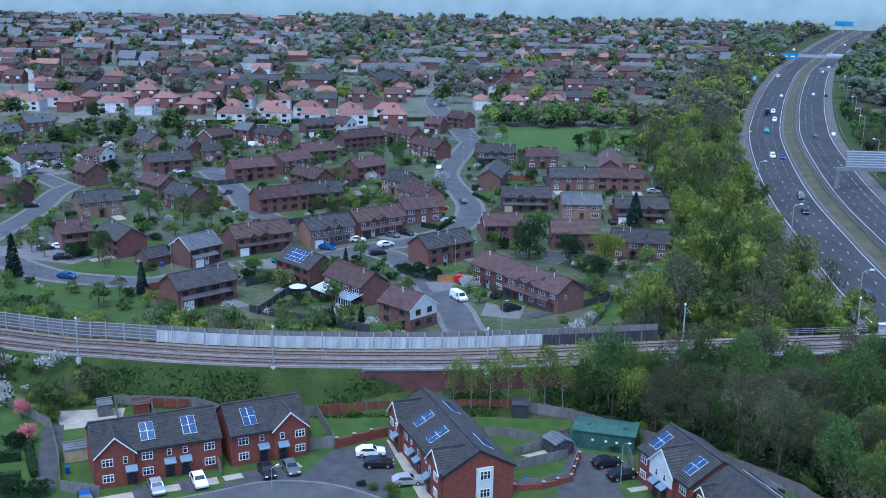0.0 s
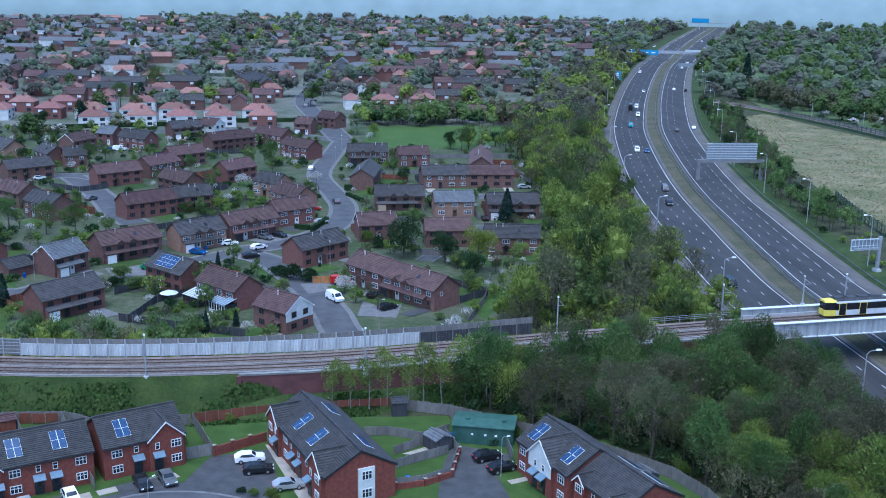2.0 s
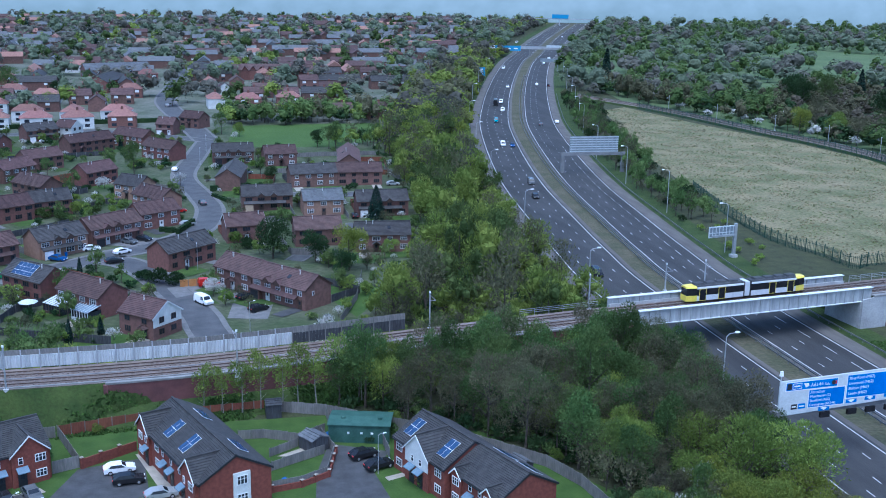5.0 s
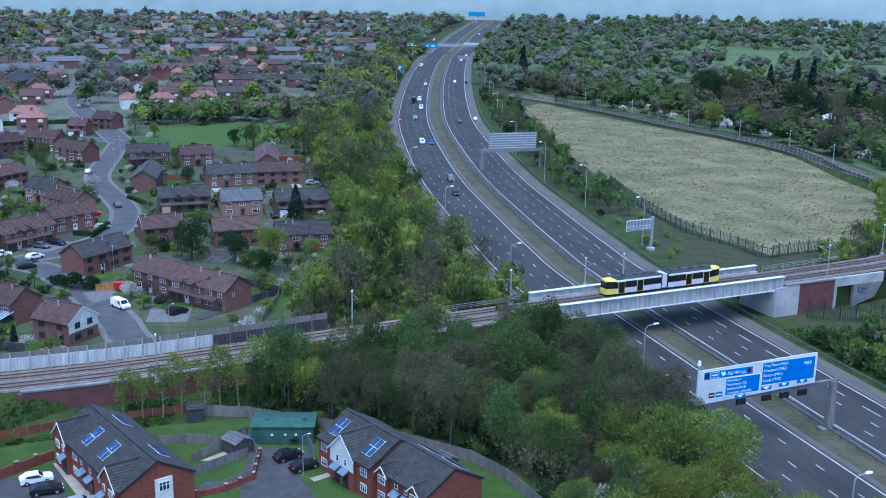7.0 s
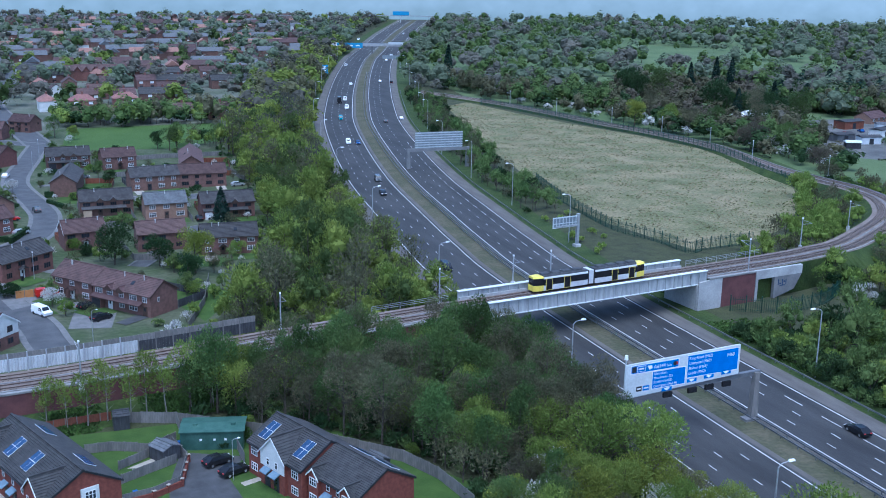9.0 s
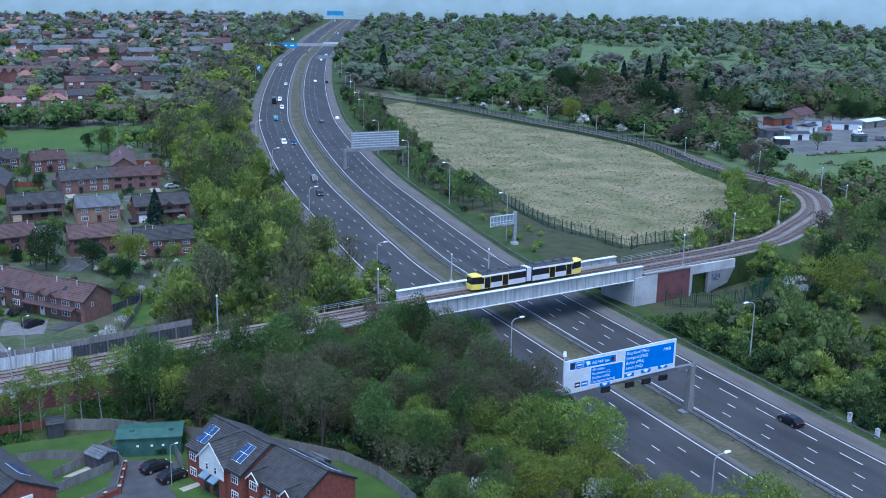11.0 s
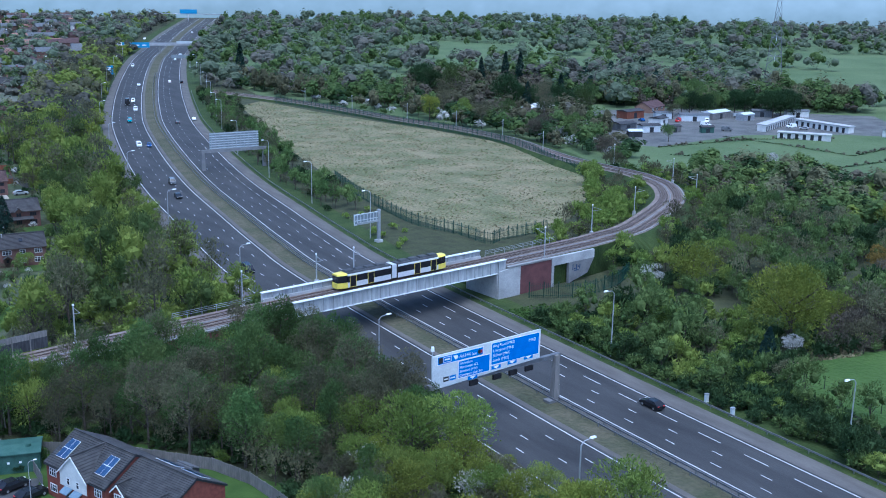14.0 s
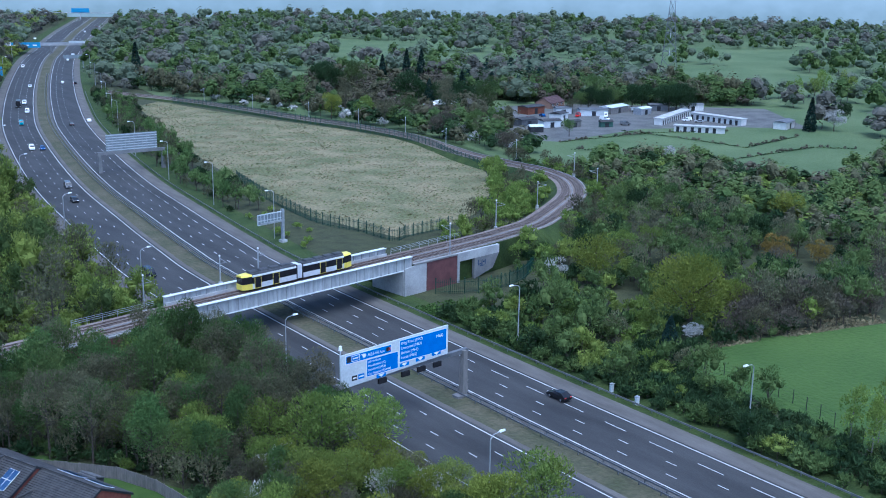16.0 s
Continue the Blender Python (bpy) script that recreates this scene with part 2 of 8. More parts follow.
def leafy(m):
    """Lets some light through the leaves of a foliage material."""
    n, k = m.node_tree.nodes, m.node_tree.links
    b, out = n["Principled BSDF"], n["Material Output"]
    tr, mix = n.new("ShaderNodeBsdfTranslucent"), n.new("ShaderNodeMixShader")
    k.new(b.inputs["Base Color"].links[0].from_socket, tr.inputs["Color"])
    mix.inputs[0].default_value = 0.3
    b.inputs["Specular IOR Level"].default_value = 0.08
    k.new(b.outputs[0], mix.inputs[1])
    k.new(tr.outputs[0], mix.inputs[2])
    k.new(mix.outputs[0], out.inputs["Surface"])


for m in LEAF.values():
    leafy(m)


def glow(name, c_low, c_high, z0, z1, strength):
    """Glowing backdrop painted as the haze that closes the distance: plain, faintly mottled, paling upwards."""
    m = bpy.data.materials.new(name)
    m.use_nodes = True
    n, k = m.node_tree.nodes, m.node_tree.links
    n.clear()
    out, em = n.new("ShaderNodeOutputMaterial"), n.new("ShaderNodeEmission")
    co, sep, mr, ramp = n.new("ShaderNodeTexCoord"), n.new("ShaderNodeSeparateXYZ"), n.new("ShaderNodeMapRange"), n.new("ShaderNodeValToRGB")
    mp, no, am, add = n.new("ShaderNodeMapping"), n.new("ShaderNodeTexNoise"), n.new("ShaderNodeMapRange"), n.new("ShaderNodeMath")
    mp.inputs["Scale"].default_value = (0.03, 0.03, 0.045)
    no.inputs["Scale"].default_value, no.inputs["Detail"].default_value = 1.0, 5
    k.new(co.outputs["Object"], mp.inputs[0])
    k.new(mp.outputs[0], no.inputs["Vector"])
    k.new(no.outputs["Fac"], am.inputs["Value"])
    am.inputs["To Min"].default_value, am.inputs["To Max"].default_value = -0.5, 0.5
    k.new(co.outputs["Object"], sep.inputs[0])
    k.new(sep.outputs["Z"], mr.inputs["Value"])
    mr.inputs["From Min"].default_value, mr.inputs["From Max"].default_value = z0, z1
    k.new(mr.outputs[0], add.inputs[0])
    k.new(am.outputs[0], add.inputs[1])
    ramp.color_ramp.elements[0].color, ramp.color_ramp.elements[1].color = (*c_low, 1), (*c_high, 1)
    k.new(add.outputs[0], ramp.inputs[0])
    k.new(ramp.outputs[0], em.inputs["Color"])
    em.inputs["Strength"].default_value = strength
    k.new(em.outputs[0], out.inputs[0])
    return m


# ---- building helpers ----


class Mesh:
    """Collects faces for one mesh."""

    def __init__(self):
        self.v, self.f = [], []

    def face(self, *pts):
        i = len(self.v)
        self.v += [tuple(p) for p in pts]
        self.f.append(tuple(range(i, i + len(pts))))
        return self

    def hexa(self, b, t):
        """A solid from four bottom and four top corners, both counter-clockwise seen from above."""
        i = len(self.v)
        self.v += [tuple(p) for p in (*b, *t)]
        self.f += [(i + 3, i + 2, i + 1, i), (i + 4, i + 5, i + 6, i + 7)]
        self.f += [(i + j, i + (j + 1) % 4, i + 4 + (j + 1) % 4, i + 4 + j) for j in range(4)]
        return self

    def box(self, x0, x1, y0, y1, z0, z1):
        b = [(x0, y0), (x1, y0), (x1, y1), (x0, y1)]
        return self.hexa([(*p, z0) for p in b], [(*p, z1) for p in b])

    def rod(self, p, q, r0, r1=None, n=6):
        r1 = r0 if r1 is None else r1
        p, q = Vector(p), Vector(q)
        turn = (q - p).to_track_quat("Z", "Y")
        i = len(self.v)
        for o, r in ((p, r0), (q, r1)):
            self.v += [tuple(o + turn @ Vector((r * math.cos(2 * math.pi * k / n), r * math.sin(2 * math.pi * k / n), 0))) for k in range(n)]
        self.f += [(i + k, i + (k + 1) % n, i + n + (k + 1) % n, i + n + k) for k in range(n)]
        self.f += [tuple(range(i + n - 1, i - 1, -1)), tuple(range(i + n, i + 2 * n))]
        return self

    def extrude_x(self, profile, x0, x1):
        """A closed profile of (y, z) points drawn out from x0 to x1."""
        i, n = len(self.v), len(profile)
        self.v += [(x0, y, z) for y, z in profile] + [(x1, y, z) for y, z in profile]
        self.f += [(i + k, i + n + k, i + n + (k + 1) % n, i + (k + 1) % n) for k in range(n)]
        self.f += [tuple(range(i, i + n)), tuple(range(i + 2 * n - 1, i + n - 1, -1))]
        return self

    def data(self, name, material):
        me = bpy.data.meshes.new(name)
        me.from_pydata(self.v, [], self.f)
        me.materials.append(material)
        return me


def part(name, mesh, material, parent=None, label="", at=None):
    """Links a Mesh (or mesh data) as one object under a thing or a part."""
    me = mesh.data(name, material) if isinstance(mesh, Mesh) else mesh
    ob = new(name, me)
    if parent:
        ob.parent = parent
    if at is not None:
        ob.matrix_basis = at
    if label:
        ob["label"] = label
    return ob


def thing(name, x=0, y=0, z=0, rz=0, label="", category="", group="", kind=""):
    ob = new(name)
    ob.empty_display_size = 0.5
    ob.matrix_basis = pose(x, y, z, 0, 0, rz)
    return tagged(ob, label, category, group, kind)


def setting(name, mesh, material, label, category):
    return tagged(part(name, mesh, material), label, category, kind="structure")


def along(stations, step):
    """Evenly spaced points on a smooth line through the stations, with their unit directions; stations are (x, y, z)."""
    p = np.array(stations, float)
    p = np.vstack([2 * p[0] - p[1], p, 2 * p[-1] - p[-2]])
    out = []
    for a, b, c, d in zip(p[:-3], p[1:-2], p[2:-1], p[3:]):
        for u in np.linspace(0, 1, 24, endpoint=False):
            out.append(0.5 * (2 * b + (c - a) * u + (2 * a - 5 * b + 4 * c - d) * u * u + (3 * b - a - 3 * c + d) * u ** 3))
    out.append(p[-2])
    out = np.array(out)
    s = np.r_[0, np.cumsum(np.linalg.norm(np.diff(out, axis=0), axis=1))]
    t = np.arange(0, s[-1], step)
    q = np.stack([np.interp(t, s, out[:, k]) for k in range(3)], 1)
    g = np.gradient(q, axis=0)
    return q, g / np.linalg.norm(g, axis=1)[:, None]


def off(q, g, d, z):
    """The line q moved d to the right of its direction and z upwards."""
    r = q.copy()
    r[:, 0] += g[:, 1] * d
    r[:, 1] -= g[:, 0] * d
    r[:, 2] += z
    return r


def ribbon(q, g, d0, d1, z, mesh=None):
    mesh = mesh or Mesh()
    a, b = off(q, g, d0, z), off(q, g, d1, z)
    i, n = len(mesh.v), len(a)
    mesh.v += [tuple(p) for p in a] + [tuple(p) for p in b]
    mesh.f += [(i + k, i + n + k, i + n + k + 1, i + k + 1) for k in range(n - 1)]
    return mesh


def bar_line(q, g, d, z0, z1, w, mesh=None):
    """A long solid bar of width w that follows the line at offset d."""
    mesh = mesh or Mesh()
    for d0, d1, za, zb in ((d - w / 2, d + w / 2, z1, z1), (d - w / 2, d - w / 2, z0, z1), (d + w / 2, d + w / 2, z1, z0)):
        a, b = off(q, g, d0, za), off(q, g, d1, zb)
        i, n = len(mesh.v), len(a)
        mesh.v += [tuple(p) for p in a] + [tuple(p) for p in b]
        mesh.f += [(i + k, i + n + k, i + n + k + 1, i + k + 1) for k in range(n - 1)]
    return mesh


def sheet(points, z):
    return Mesh().face(*[(x, y, z) for x, y in points])

# ---- ground, roads ----
setting("ground", sheet([(-4500, -4500), (4500, -4500), (4500, 4500), (-4500, 4500)], 0.0), EARTH, "dark green and brown ground that reaches the horizon", "ground")

MEDIAN = [(108, -60, 0), (108, 60, 0), (107.7, 130, 0), (108.8, 216, 0), (112, 252, 0), (117, 290, 0), (124, 338, 0), (136.5, 400, 0), (153.5, 472, 0), (171, 531, 0), (194.5, 604, 0), (227.5, 700, 0), (266.5, 806, 0), (302, 890, 0), (390, 1100, 0), (520, 1390, 0)]
mq, mg = along(MEDIAN, 4.0)
setting("carriageway_west", ribbon(mq, mg, -20.2, -5.4, 0.03), ASPHALT, "dark grey asphalt motorway carriageway with four lanes", "road")
setting("carriageway_east", ribbon(mq, mg, 1.8, 15.8, 0.03), ASPHALT, "dark grey asphalt motorway carriageway with worn joints", "road")
setting("shoulder_west", ribbon(mq, mg, -24.0, -20.2, 0.026), SHOULDER, "dusty pale hard shoulder of the motorway", "road shoulder")
setting("shoulder_east", ribbon(mq, mg, 15.8, 19.6, 0.026), SHOULDER, "dusty pale brown hard shoulder of the motorway", "road shoulder")
setting("median_edge", ribbon(mq, mg, -5.4, -4.3, 0.026, ribbon(mq, mg, 1.0, 1.8, 0.026)), SHOULDER, "dusty concrete strips beside the central reserve", "road edge")
setting("central_reserve", ribbon(mq, mg, -4.3, 1.0, 0.022), VERGE, "weedy soil strip between the carriageways", "central reserve")
setting("verge_east", ribbon(mq, mg, 19.6, 27.0, 0.02), ROUGH_GRASS, "rough green verge beside the motorway", "verge")
setting("verge_west", ribbon(mq, mg, -32.0, -24.0, 0.02), ROUGH_GRASS, "rough grass verge beside the motorway", "verge")
lines = Mesh()
for d in (-19.5, -6.1, 2.6, 15.2):
    ribbon(mq, mg, d - 0.11, d + 0.11, 0.036, lines)
setting("edge_line", lines, WHITE_LINE, "solid white edge lines painted on the asphalt", "road marking")
fq, fg = along(MEDIAN, 0.67)
dashes = Mesh()
for d, on, period, shift in ((-16.15, 3, 14, 0), (-12.8, 3, 14, 5), (-9.45, 3, 14, 2), (5.6, 3, 14, 0), (8.8, 3, 14, 4), (12.0, 7, 14, 9)):
    for i in range(shift, len(fq) - on - 1, period):
        if d == 12.0 and fq[i][1] > 420:
            continue
        w = 0.085 if fq[i][1] < 500 else 0.11
        ribbon(fq[i:i + on + 1], fg[i:i + on + 1], d - w, d + w, 0.036, dashes)
tagged(part("lane_marking", dashes, WHITE_LINE), "broken white lane markings on the asphalt", "road marking", kind="stuff")

# safety barriers
for name, d in (("barrier_median", 0.9), ("barrier_median", -0.3), ("barrier_verge", 20.6)):
    top = thing(name, label="long galvanised steel crash barrier on short posts", category="crash barrier", kind="structure")
    sel = mq[:, 1] < (700 if d < 2 else 600)
    q, g = mq[sel], mg[sel]
    rail = bar_line(q, g, d, 0.5, 0.78, 0.12)
    part("rail", rail, STEEL_DARK, top)
    posts = Mesh()
    for (x, y, _), (gx, gy, _) in zip(off(q, g, d + 0.16, 0), g):
        posts.box(x - 0.06, x + 0.06, y - 0.08, y + 0.08, 0, 0.72)
    part("posts", posts, STEEL_DARK, top)["kind"] = "stuff"

# estate ground and its streets
setting("estate_ground", sheet([(-240, 181), (-20, 181), (30, 186), (34, 206), (60, 255), (70, 300), (76, 360), (80, 440), (100, 520), (110, 620), (-330, 640)], 0.012), GARDEN, "patchwork of garden grass and soil between houses", "ground")
setting("park", sheet([(18, 430), (24, 488), (86, 490), (80, 440), (60, 425)], 0.03), MEADOW, "mown green playing field", "grass")
setting("embankment_green", sheet([(-92, 190), (-60, 190), (-62, 226), (-74, 231), (-92, 233), (-104, 240), (-112, 215)], 0.03), LAWN, "green open lawn behind the railway", "grass")


streets = []


def street(stations, width, label="grey asphalt residential street", pave=1.2):
    q, g = along([(x, y, 0) for x, y in stations], 2.0)
    streets.append(q)
    tagged(part("street", ribbon(q, g, -width / 2, width / 2, 0.05 + 0.004 * len(streets)), STREET), label, "street", kind="structure")
    m = Mesh()
    for s in (-1, 1):
        bar_line(q, g, s * (width / 2 + pave / 2), 0.001, 0.12 + 0.004 * len(streets), pave, m)
    tagged(part("pavement", m, PAVE_GREY), "raised grey pavement along a residential street", "pavement", kind="structure")


street([(6, 198), (4, 207), (2, 219), (-5, 243), (-12, 259), (-19, 268), (-9, 275), (4, 292), (8, 315), (6, 336), (1, 371), (6, 412), (11, 447)], 6.5)
street([(-19, 268), (-30, 258), (-38, 248)], 6.0)
street([(11, 447), (2, 455), (-14, 468), (-40, 480), (-80, 470)], 6.0)
street([(-150, 262), (-118, 262), (-100, 246), (-86, 237), (-66, 234), (-59, 240)], 6.5)
street([(-118, 262), (-117, 300), (-120, 335), (-110, 356), (-85, 372), (-70, 366)], 6.0)
street([(-120, 338), (-140, 360), (-165, 372)], 6.0)
street([(-50, 300), (-57, 313), (-63, 330), (-74, 355), (-82, 372)], 7.0)
street([(11, 447), (4, 500), (-6, 582), (0, 669), (4, 785), (-10, 900)], 9.0, "wide grey main street between terraces")
street([(26, 256), (44, 288), (48, 292)], 4.0, pave=0.5)
street([(30, 335), (48, 333), (62, 332)], 5.0)

# near estate ground
setting("near_estate_ground", sheet([(-110, 60), (60, 60), (56, 128), (44, 150), (24, 161), (-40, 164), (-110, 168)], 0.012), LAWN, "green garden lawns between new houses", "grass")
setting("parking_court", sheet([(-30, 128), (-8, 128), (-6, 140), (-7, 151), (-16, 149), (-19, 141), (-30, 137.5)], 0.03), DRIVE, "dark grey tarmac parking court", "driveway")
setting("shared_drive", sheet([(14, 120), (27, 120), (25, 140), (28.5, 146), (20, 150.5), (17, 141)], 0.03), DRIVE, "dark tarmac shared driveway beside brick walls", "driveway")
street([(-60, 117), (-44, 125), (-30, 132), (-22, 135.5), (-12, 133), (0, 122), (4, 110)], 5.0, pave=0.4)

# open land east of the motorway
setting("dry_field", sheet([(212, 520), (229, 534), (238, 477), (247, 437), (256, 404), (261, 368), (256, 322), (244, 288), (236, 274), (220, 257), (198, 238), (179, 229), (163, 228), (160, 242), (157, 260), (158, 287), (164, 321), (176, 381), (191, 440)], 0.03), DRY_FIELD, "open field of pale dry tussocky grass", "field")
setting("meadow", sheet([(150, 122), (167, 123), (204, 111), (260, 90), (200, 40), (140, 60), (146, 94)], 0.03), MEADOW, "bright green mown meadow", "field")
setting("pasture", sheet([(300, 310), (313, 324), (367, 321), (440, 284), (440, 225), (380, 200), (330, 222), (315, 250), (290, 275)], 0.03), PASTURE, "pale green grazed paddock", "field")
setting("far_land", sheet([(236, 540), (262, 470), (270, 400), (268, 300), (300, 240), (330, 160), (440, 100), (800, 100), (1450, 500), (1350, 900), (900, 1380), (560, 1380), (330, 860), (262, 700)], 0.012), PASTURE, "pale green open land between distant trees", "field")
setting("town_ground", sheet([(-700, 480), (14, 480), (24, 492), (96, 492), (110, 560), (200, 800), (420, 1400), (-900, 1400)], 0.014), TOWN, "grey-green gardens and streets of the far town", "ground")
setting("yard", sheet([(350, 430), (305, 335), (314, 324), (372, 331), (415, 311), (440, 288), (485, 346), (406, 420)], 0.035), YARD, "grey gravel storage yard", "yard")
for pts in ([(470, 620), (540, 560), (620, 600), (560, 690)], [(560, 480), (640, 420), (720, 500), (630, 560)], [(700, 560), (830, 470), (900, 600), (760, 680)], [(480, 730), (560, 720), (600, 850), (500, 860)]):
    setting("far_meadow", sheet(pts, 0.03), PASTURE, "distant pale green meadow among trees", "field")

# ---- railway ----
LINE = [(-260, 246, 6), (-160, 207, 6), (-77, 179.5, 6), (-56, 175, 6), (-36, 172.4, 6), (-17, 172, 6), (2, 173, 6), (21, 175.3, 6.2), (41, 178.3, 6.5), (62, 180.7, 6.8), (81, 182.9, 7), (108, 186, 7), (135, 189.2, 7), (162, 193, 7), (175, 196.8, 6.6), (188, 201.3, 6.2), (206, 212.5, 5.5), (221, 222.5, 5.2), (231, 231.5, 5), (240, 243.5, 5), (245.5, 255.5, 4.6), (249.5, 269, 4.0), (252, 282, 3.2), (255, 309, 2.2), (261, 334, 1.5), (267, 365, 1.2), (264, 402, 1.2), (256, 438, 1.2), (249, 482, 1.2), (239, 527, 1.2), (218, 586, 1.2)]
rq, rg = along(LINE, 1.5)


def stretch(x0=-1e9, x1=1e9, y1=1e9):
    k = (rq[:, 0] >= x0) & (rq[:, 0] <= x1) & (rq[:, 1] <= y1)
    return rq[k], rg[k]


def bank(name, q, g, near, far, label):
    """Earth under the track bed: the bed and a slope on either side, down to the ground."""
    m = Mesh()
    rows = []
    for d, drop in ((-far, None), (-4.7, -0.35), (4.7, -0.35), (near, None)):
        dd = d(q[:, 0]) if callable(d) else -far if d == -far else d
        a = off(q, g, dd, 0 if drop is None else drop)
        if drop is None:
            a[:, 2] = -0.05
            if d == -far and name == "embankment_east":
                a = off(q, g, -np.interp(q[:, 2], (1.2, 5.0), (5.6, 11.0)), 0)
                a[:, 2] = -0.05
        rows.append(a)
    for a, b in zip(rows[:-1], rows[1:]):
        i, n = len(m.v), len(a)
        m.v += [tuple(p) for p in a] + [tuple(p) for p in b]
        m.f += [(i + k, i + n + k, i + n + k + 1, i + k + 1) for k in range(n - 1)]
    for k, order in ((0, (0, 1, 2, 3)), (-1, (3, 2, 1, 0))):
        m.face(*[rows[j][k] for j in order])
    setting(name, m, ROUGH_GRASS, label, "embankment")


q, g = stretch(x1=-4)
bank("embankment_west", q, g, lambda x: np.interp(x, (-64, -56, -24, -18, -5), (13.0, 8.0, 8.0, 9.5, 5.35)), 12, "grassy green railway embankment")
q, g = stretch(-5, 83)
bank("embankment_wall", q, g, 4.9, 12, "railway embankment behind a brick wall")
q, g = stretch(133.5)
bank("embankment_east", q, g, lambda x: np.interp(x, (133, 172, 184), (4.95, 4.95, 12.0)), 11, "curving railway embankment with rough grass")
q, g = stretch(-13.5, 83)
foot = Mesh()
a, b = off(q, g, 5.2, 0), off(q, g, 10.5, 0)
a[:, 2], b[:, 2] = 2.1, 0.0
i = len(a)
foot.v += [tuple(p) for p in a] + [tuple(p) for p in b]
foot.f += [(k, i + k, i + k + 1, k + 1) for k in range(i - 1)]
setting("bank_foot", foot, ROUGH_GRASS, "grass bank at the foot of a brick wall", "embankment")
ballast = Mesh()
for sel in (stretch(),):
    ribbon(*sel, -4.5, 4.5, -0.28, ballast)
setting("ballast", ballast, BALLAST, "brown stone track ballast", "railway ballast")
retaining = Mesh()
q, g = stretch(-13.5, 82)
bar_line(q, g, 5.0, -6.2, -0.35, 0.5, retaining)
rw = setting("retaining_wall", retaining, BRICK_WALL, "long red brick retaining wall under the railway", "retaining wall")
coping = bar_line(q, g, 5.0, -0.35, -0.05, 0.8)
part("coping", coping, TROUGH, rw, "pale concrete coping")
piers = [k for k in range(0, len(q), 14)]
for k in piers:
    x, y, z = off(q, g, 5.1, 0)[k]
    part("pier", Mesh().box(x - 0.35, x + 0.35, y - 0.45, y + 0.3, 0, z - 0.4), BRICK_WALL, rw)

for d, name in ((-2.0, "track_north"), (2.0, "track_south")):
    tr = thing(name, label="pair of rusty steel rails on concrete sleepers", category="railway track", kind="structure")
    for s in (-0.72, 0.72):
        part("rail", bar_line(rq, rg, d + s, -0.16, 0.0, 0.09), RAIL, tr)
    sl = Mesh()
    sq, sg = along(LINE, 0.8)
    k = (sq[:, 0] > -90) & (sq[:, 1] < 300)
    for (x, y, z), (gx, gy, _) in zip(off(sq[k], sg[k], d, 0), sg[k]):
        e, f = Vector((gx, gy, 0)) * 0.13, Vector((gy, -gx, 0)) * 1.25
        c = Vector((x, y, z - 0.25))
        b4 = [c - e - f, c - e + f, c + e + f, c + e - f]
        sl.hexa(b4, [p + Vector((0, 0, 0.11)) for p in b4])
    part("sleepers", sl, SLEEPER, tr)["kind"] = "stuff"
cable = bar_line(rq, rg, 4.0, -0.3, -0.08, 0.35)
setting("cable_trough", cable, TROUGH, "pale concrete cable trough beside the track", "cable trough")
cable = bar_line(rq, rg, 0.0, -0.29, -0.2, 0.3)
setting("drain_cover", cable, CONCRETE_DARK, "grey concrete strip between the tracks", "drain")

# ---- the bridge over the motorway ----
bridge = thing("railway_bridge", 81, 182.9, 0, 6.5, "pale painted steel girder railway bridge over the motorway", "bridge")
for y, x0, x1 in ((-4.6, 0.5, 54.6), (4.6, -1.0, 55.0)):
    w = Mesh().box(x0, x1, y - 0.12, y + 0.12, 5.75, 8.4)
    gd = part("girder", w, BRIDGE_WEB, bridge)
    part("top_flange", Mesh().box(x0, x1, y - 0.5, y + 0.5, 8.4, 8.52), BRIDGE_PAINT, gd)
    part("bottom_flange", Mesh().box(x0, x1, y - 0.45, y + 0.45, 5.62, 5.75), BRIDGE_PAINT, gd)
    for k in range(1, 24):
        x = x0 + (x1 - x0) * k / 24
        for s in (-1, 1):
            part("stiffener", Mesh().hexa([(x - 0.07, y + s * 0.13 - 0.01, 5.76), (x + 0.07, y + s * 0.13 - 0.01, 5.76), (x + 0.05, y + s * 0.42, 5.76), (x - 0.05, y + s * 0.42, 5.76)], [(x - 0.05, y + s * 0.13 - 0.01, 8.39), (x + 0.05, y + s * 0.13 - 0.01, 8.39), (x + 0.05, y + s * 0.42, 8.39), (x - 0.05, y + s * 0.42, 8.39)]), BRIDGE_WEB, gd)
part("deck", Mesh().box(-1, 55, -4.4, 4.4, 5.9, 6.68), CONCRETE_DARK, bridge, "stained concrete deck")
part("parapet_beam", Mesh().box(-1, 55, 4.0, 4.3, 6.72, 7.3), CONCRETE, bridge)
east = thing("abutment", 81, 182.9, 0, 6.5, "pale concrete abutment with angled wing wall", "abutment", kind="structure")
part("bearing_wall", Mesh().box(51.8, 54.5, -5.2, 5.2, 0, 5.55), CONCRETE, east)
part("wing_wall", Mesh().hexa([(51.9, -5.6, 0), (58.3, -5.6, 0), (58.3, -5.25, 0), (51.9, -5.25, 0)], [(51.9, -5.6, 6.2), (58.3, -5.6, 6.9), (58.3, -5.25, 6.9), (51.9, -5.25, 6.2)]), CONCRETE, east, "pale streaked concrete wing wall")
part("brick_panel", Mesh().box(58.3, 68.0, -5.5, -4.9, 0, 6.6), BRICK_WALL, east, "dark red brick wall panel")
part("brick_coping", Mesh().box(54.6, 68.0, -5.7, -4.8, 6.62, 6.95), TROUGH, east, "grey concrete coping")
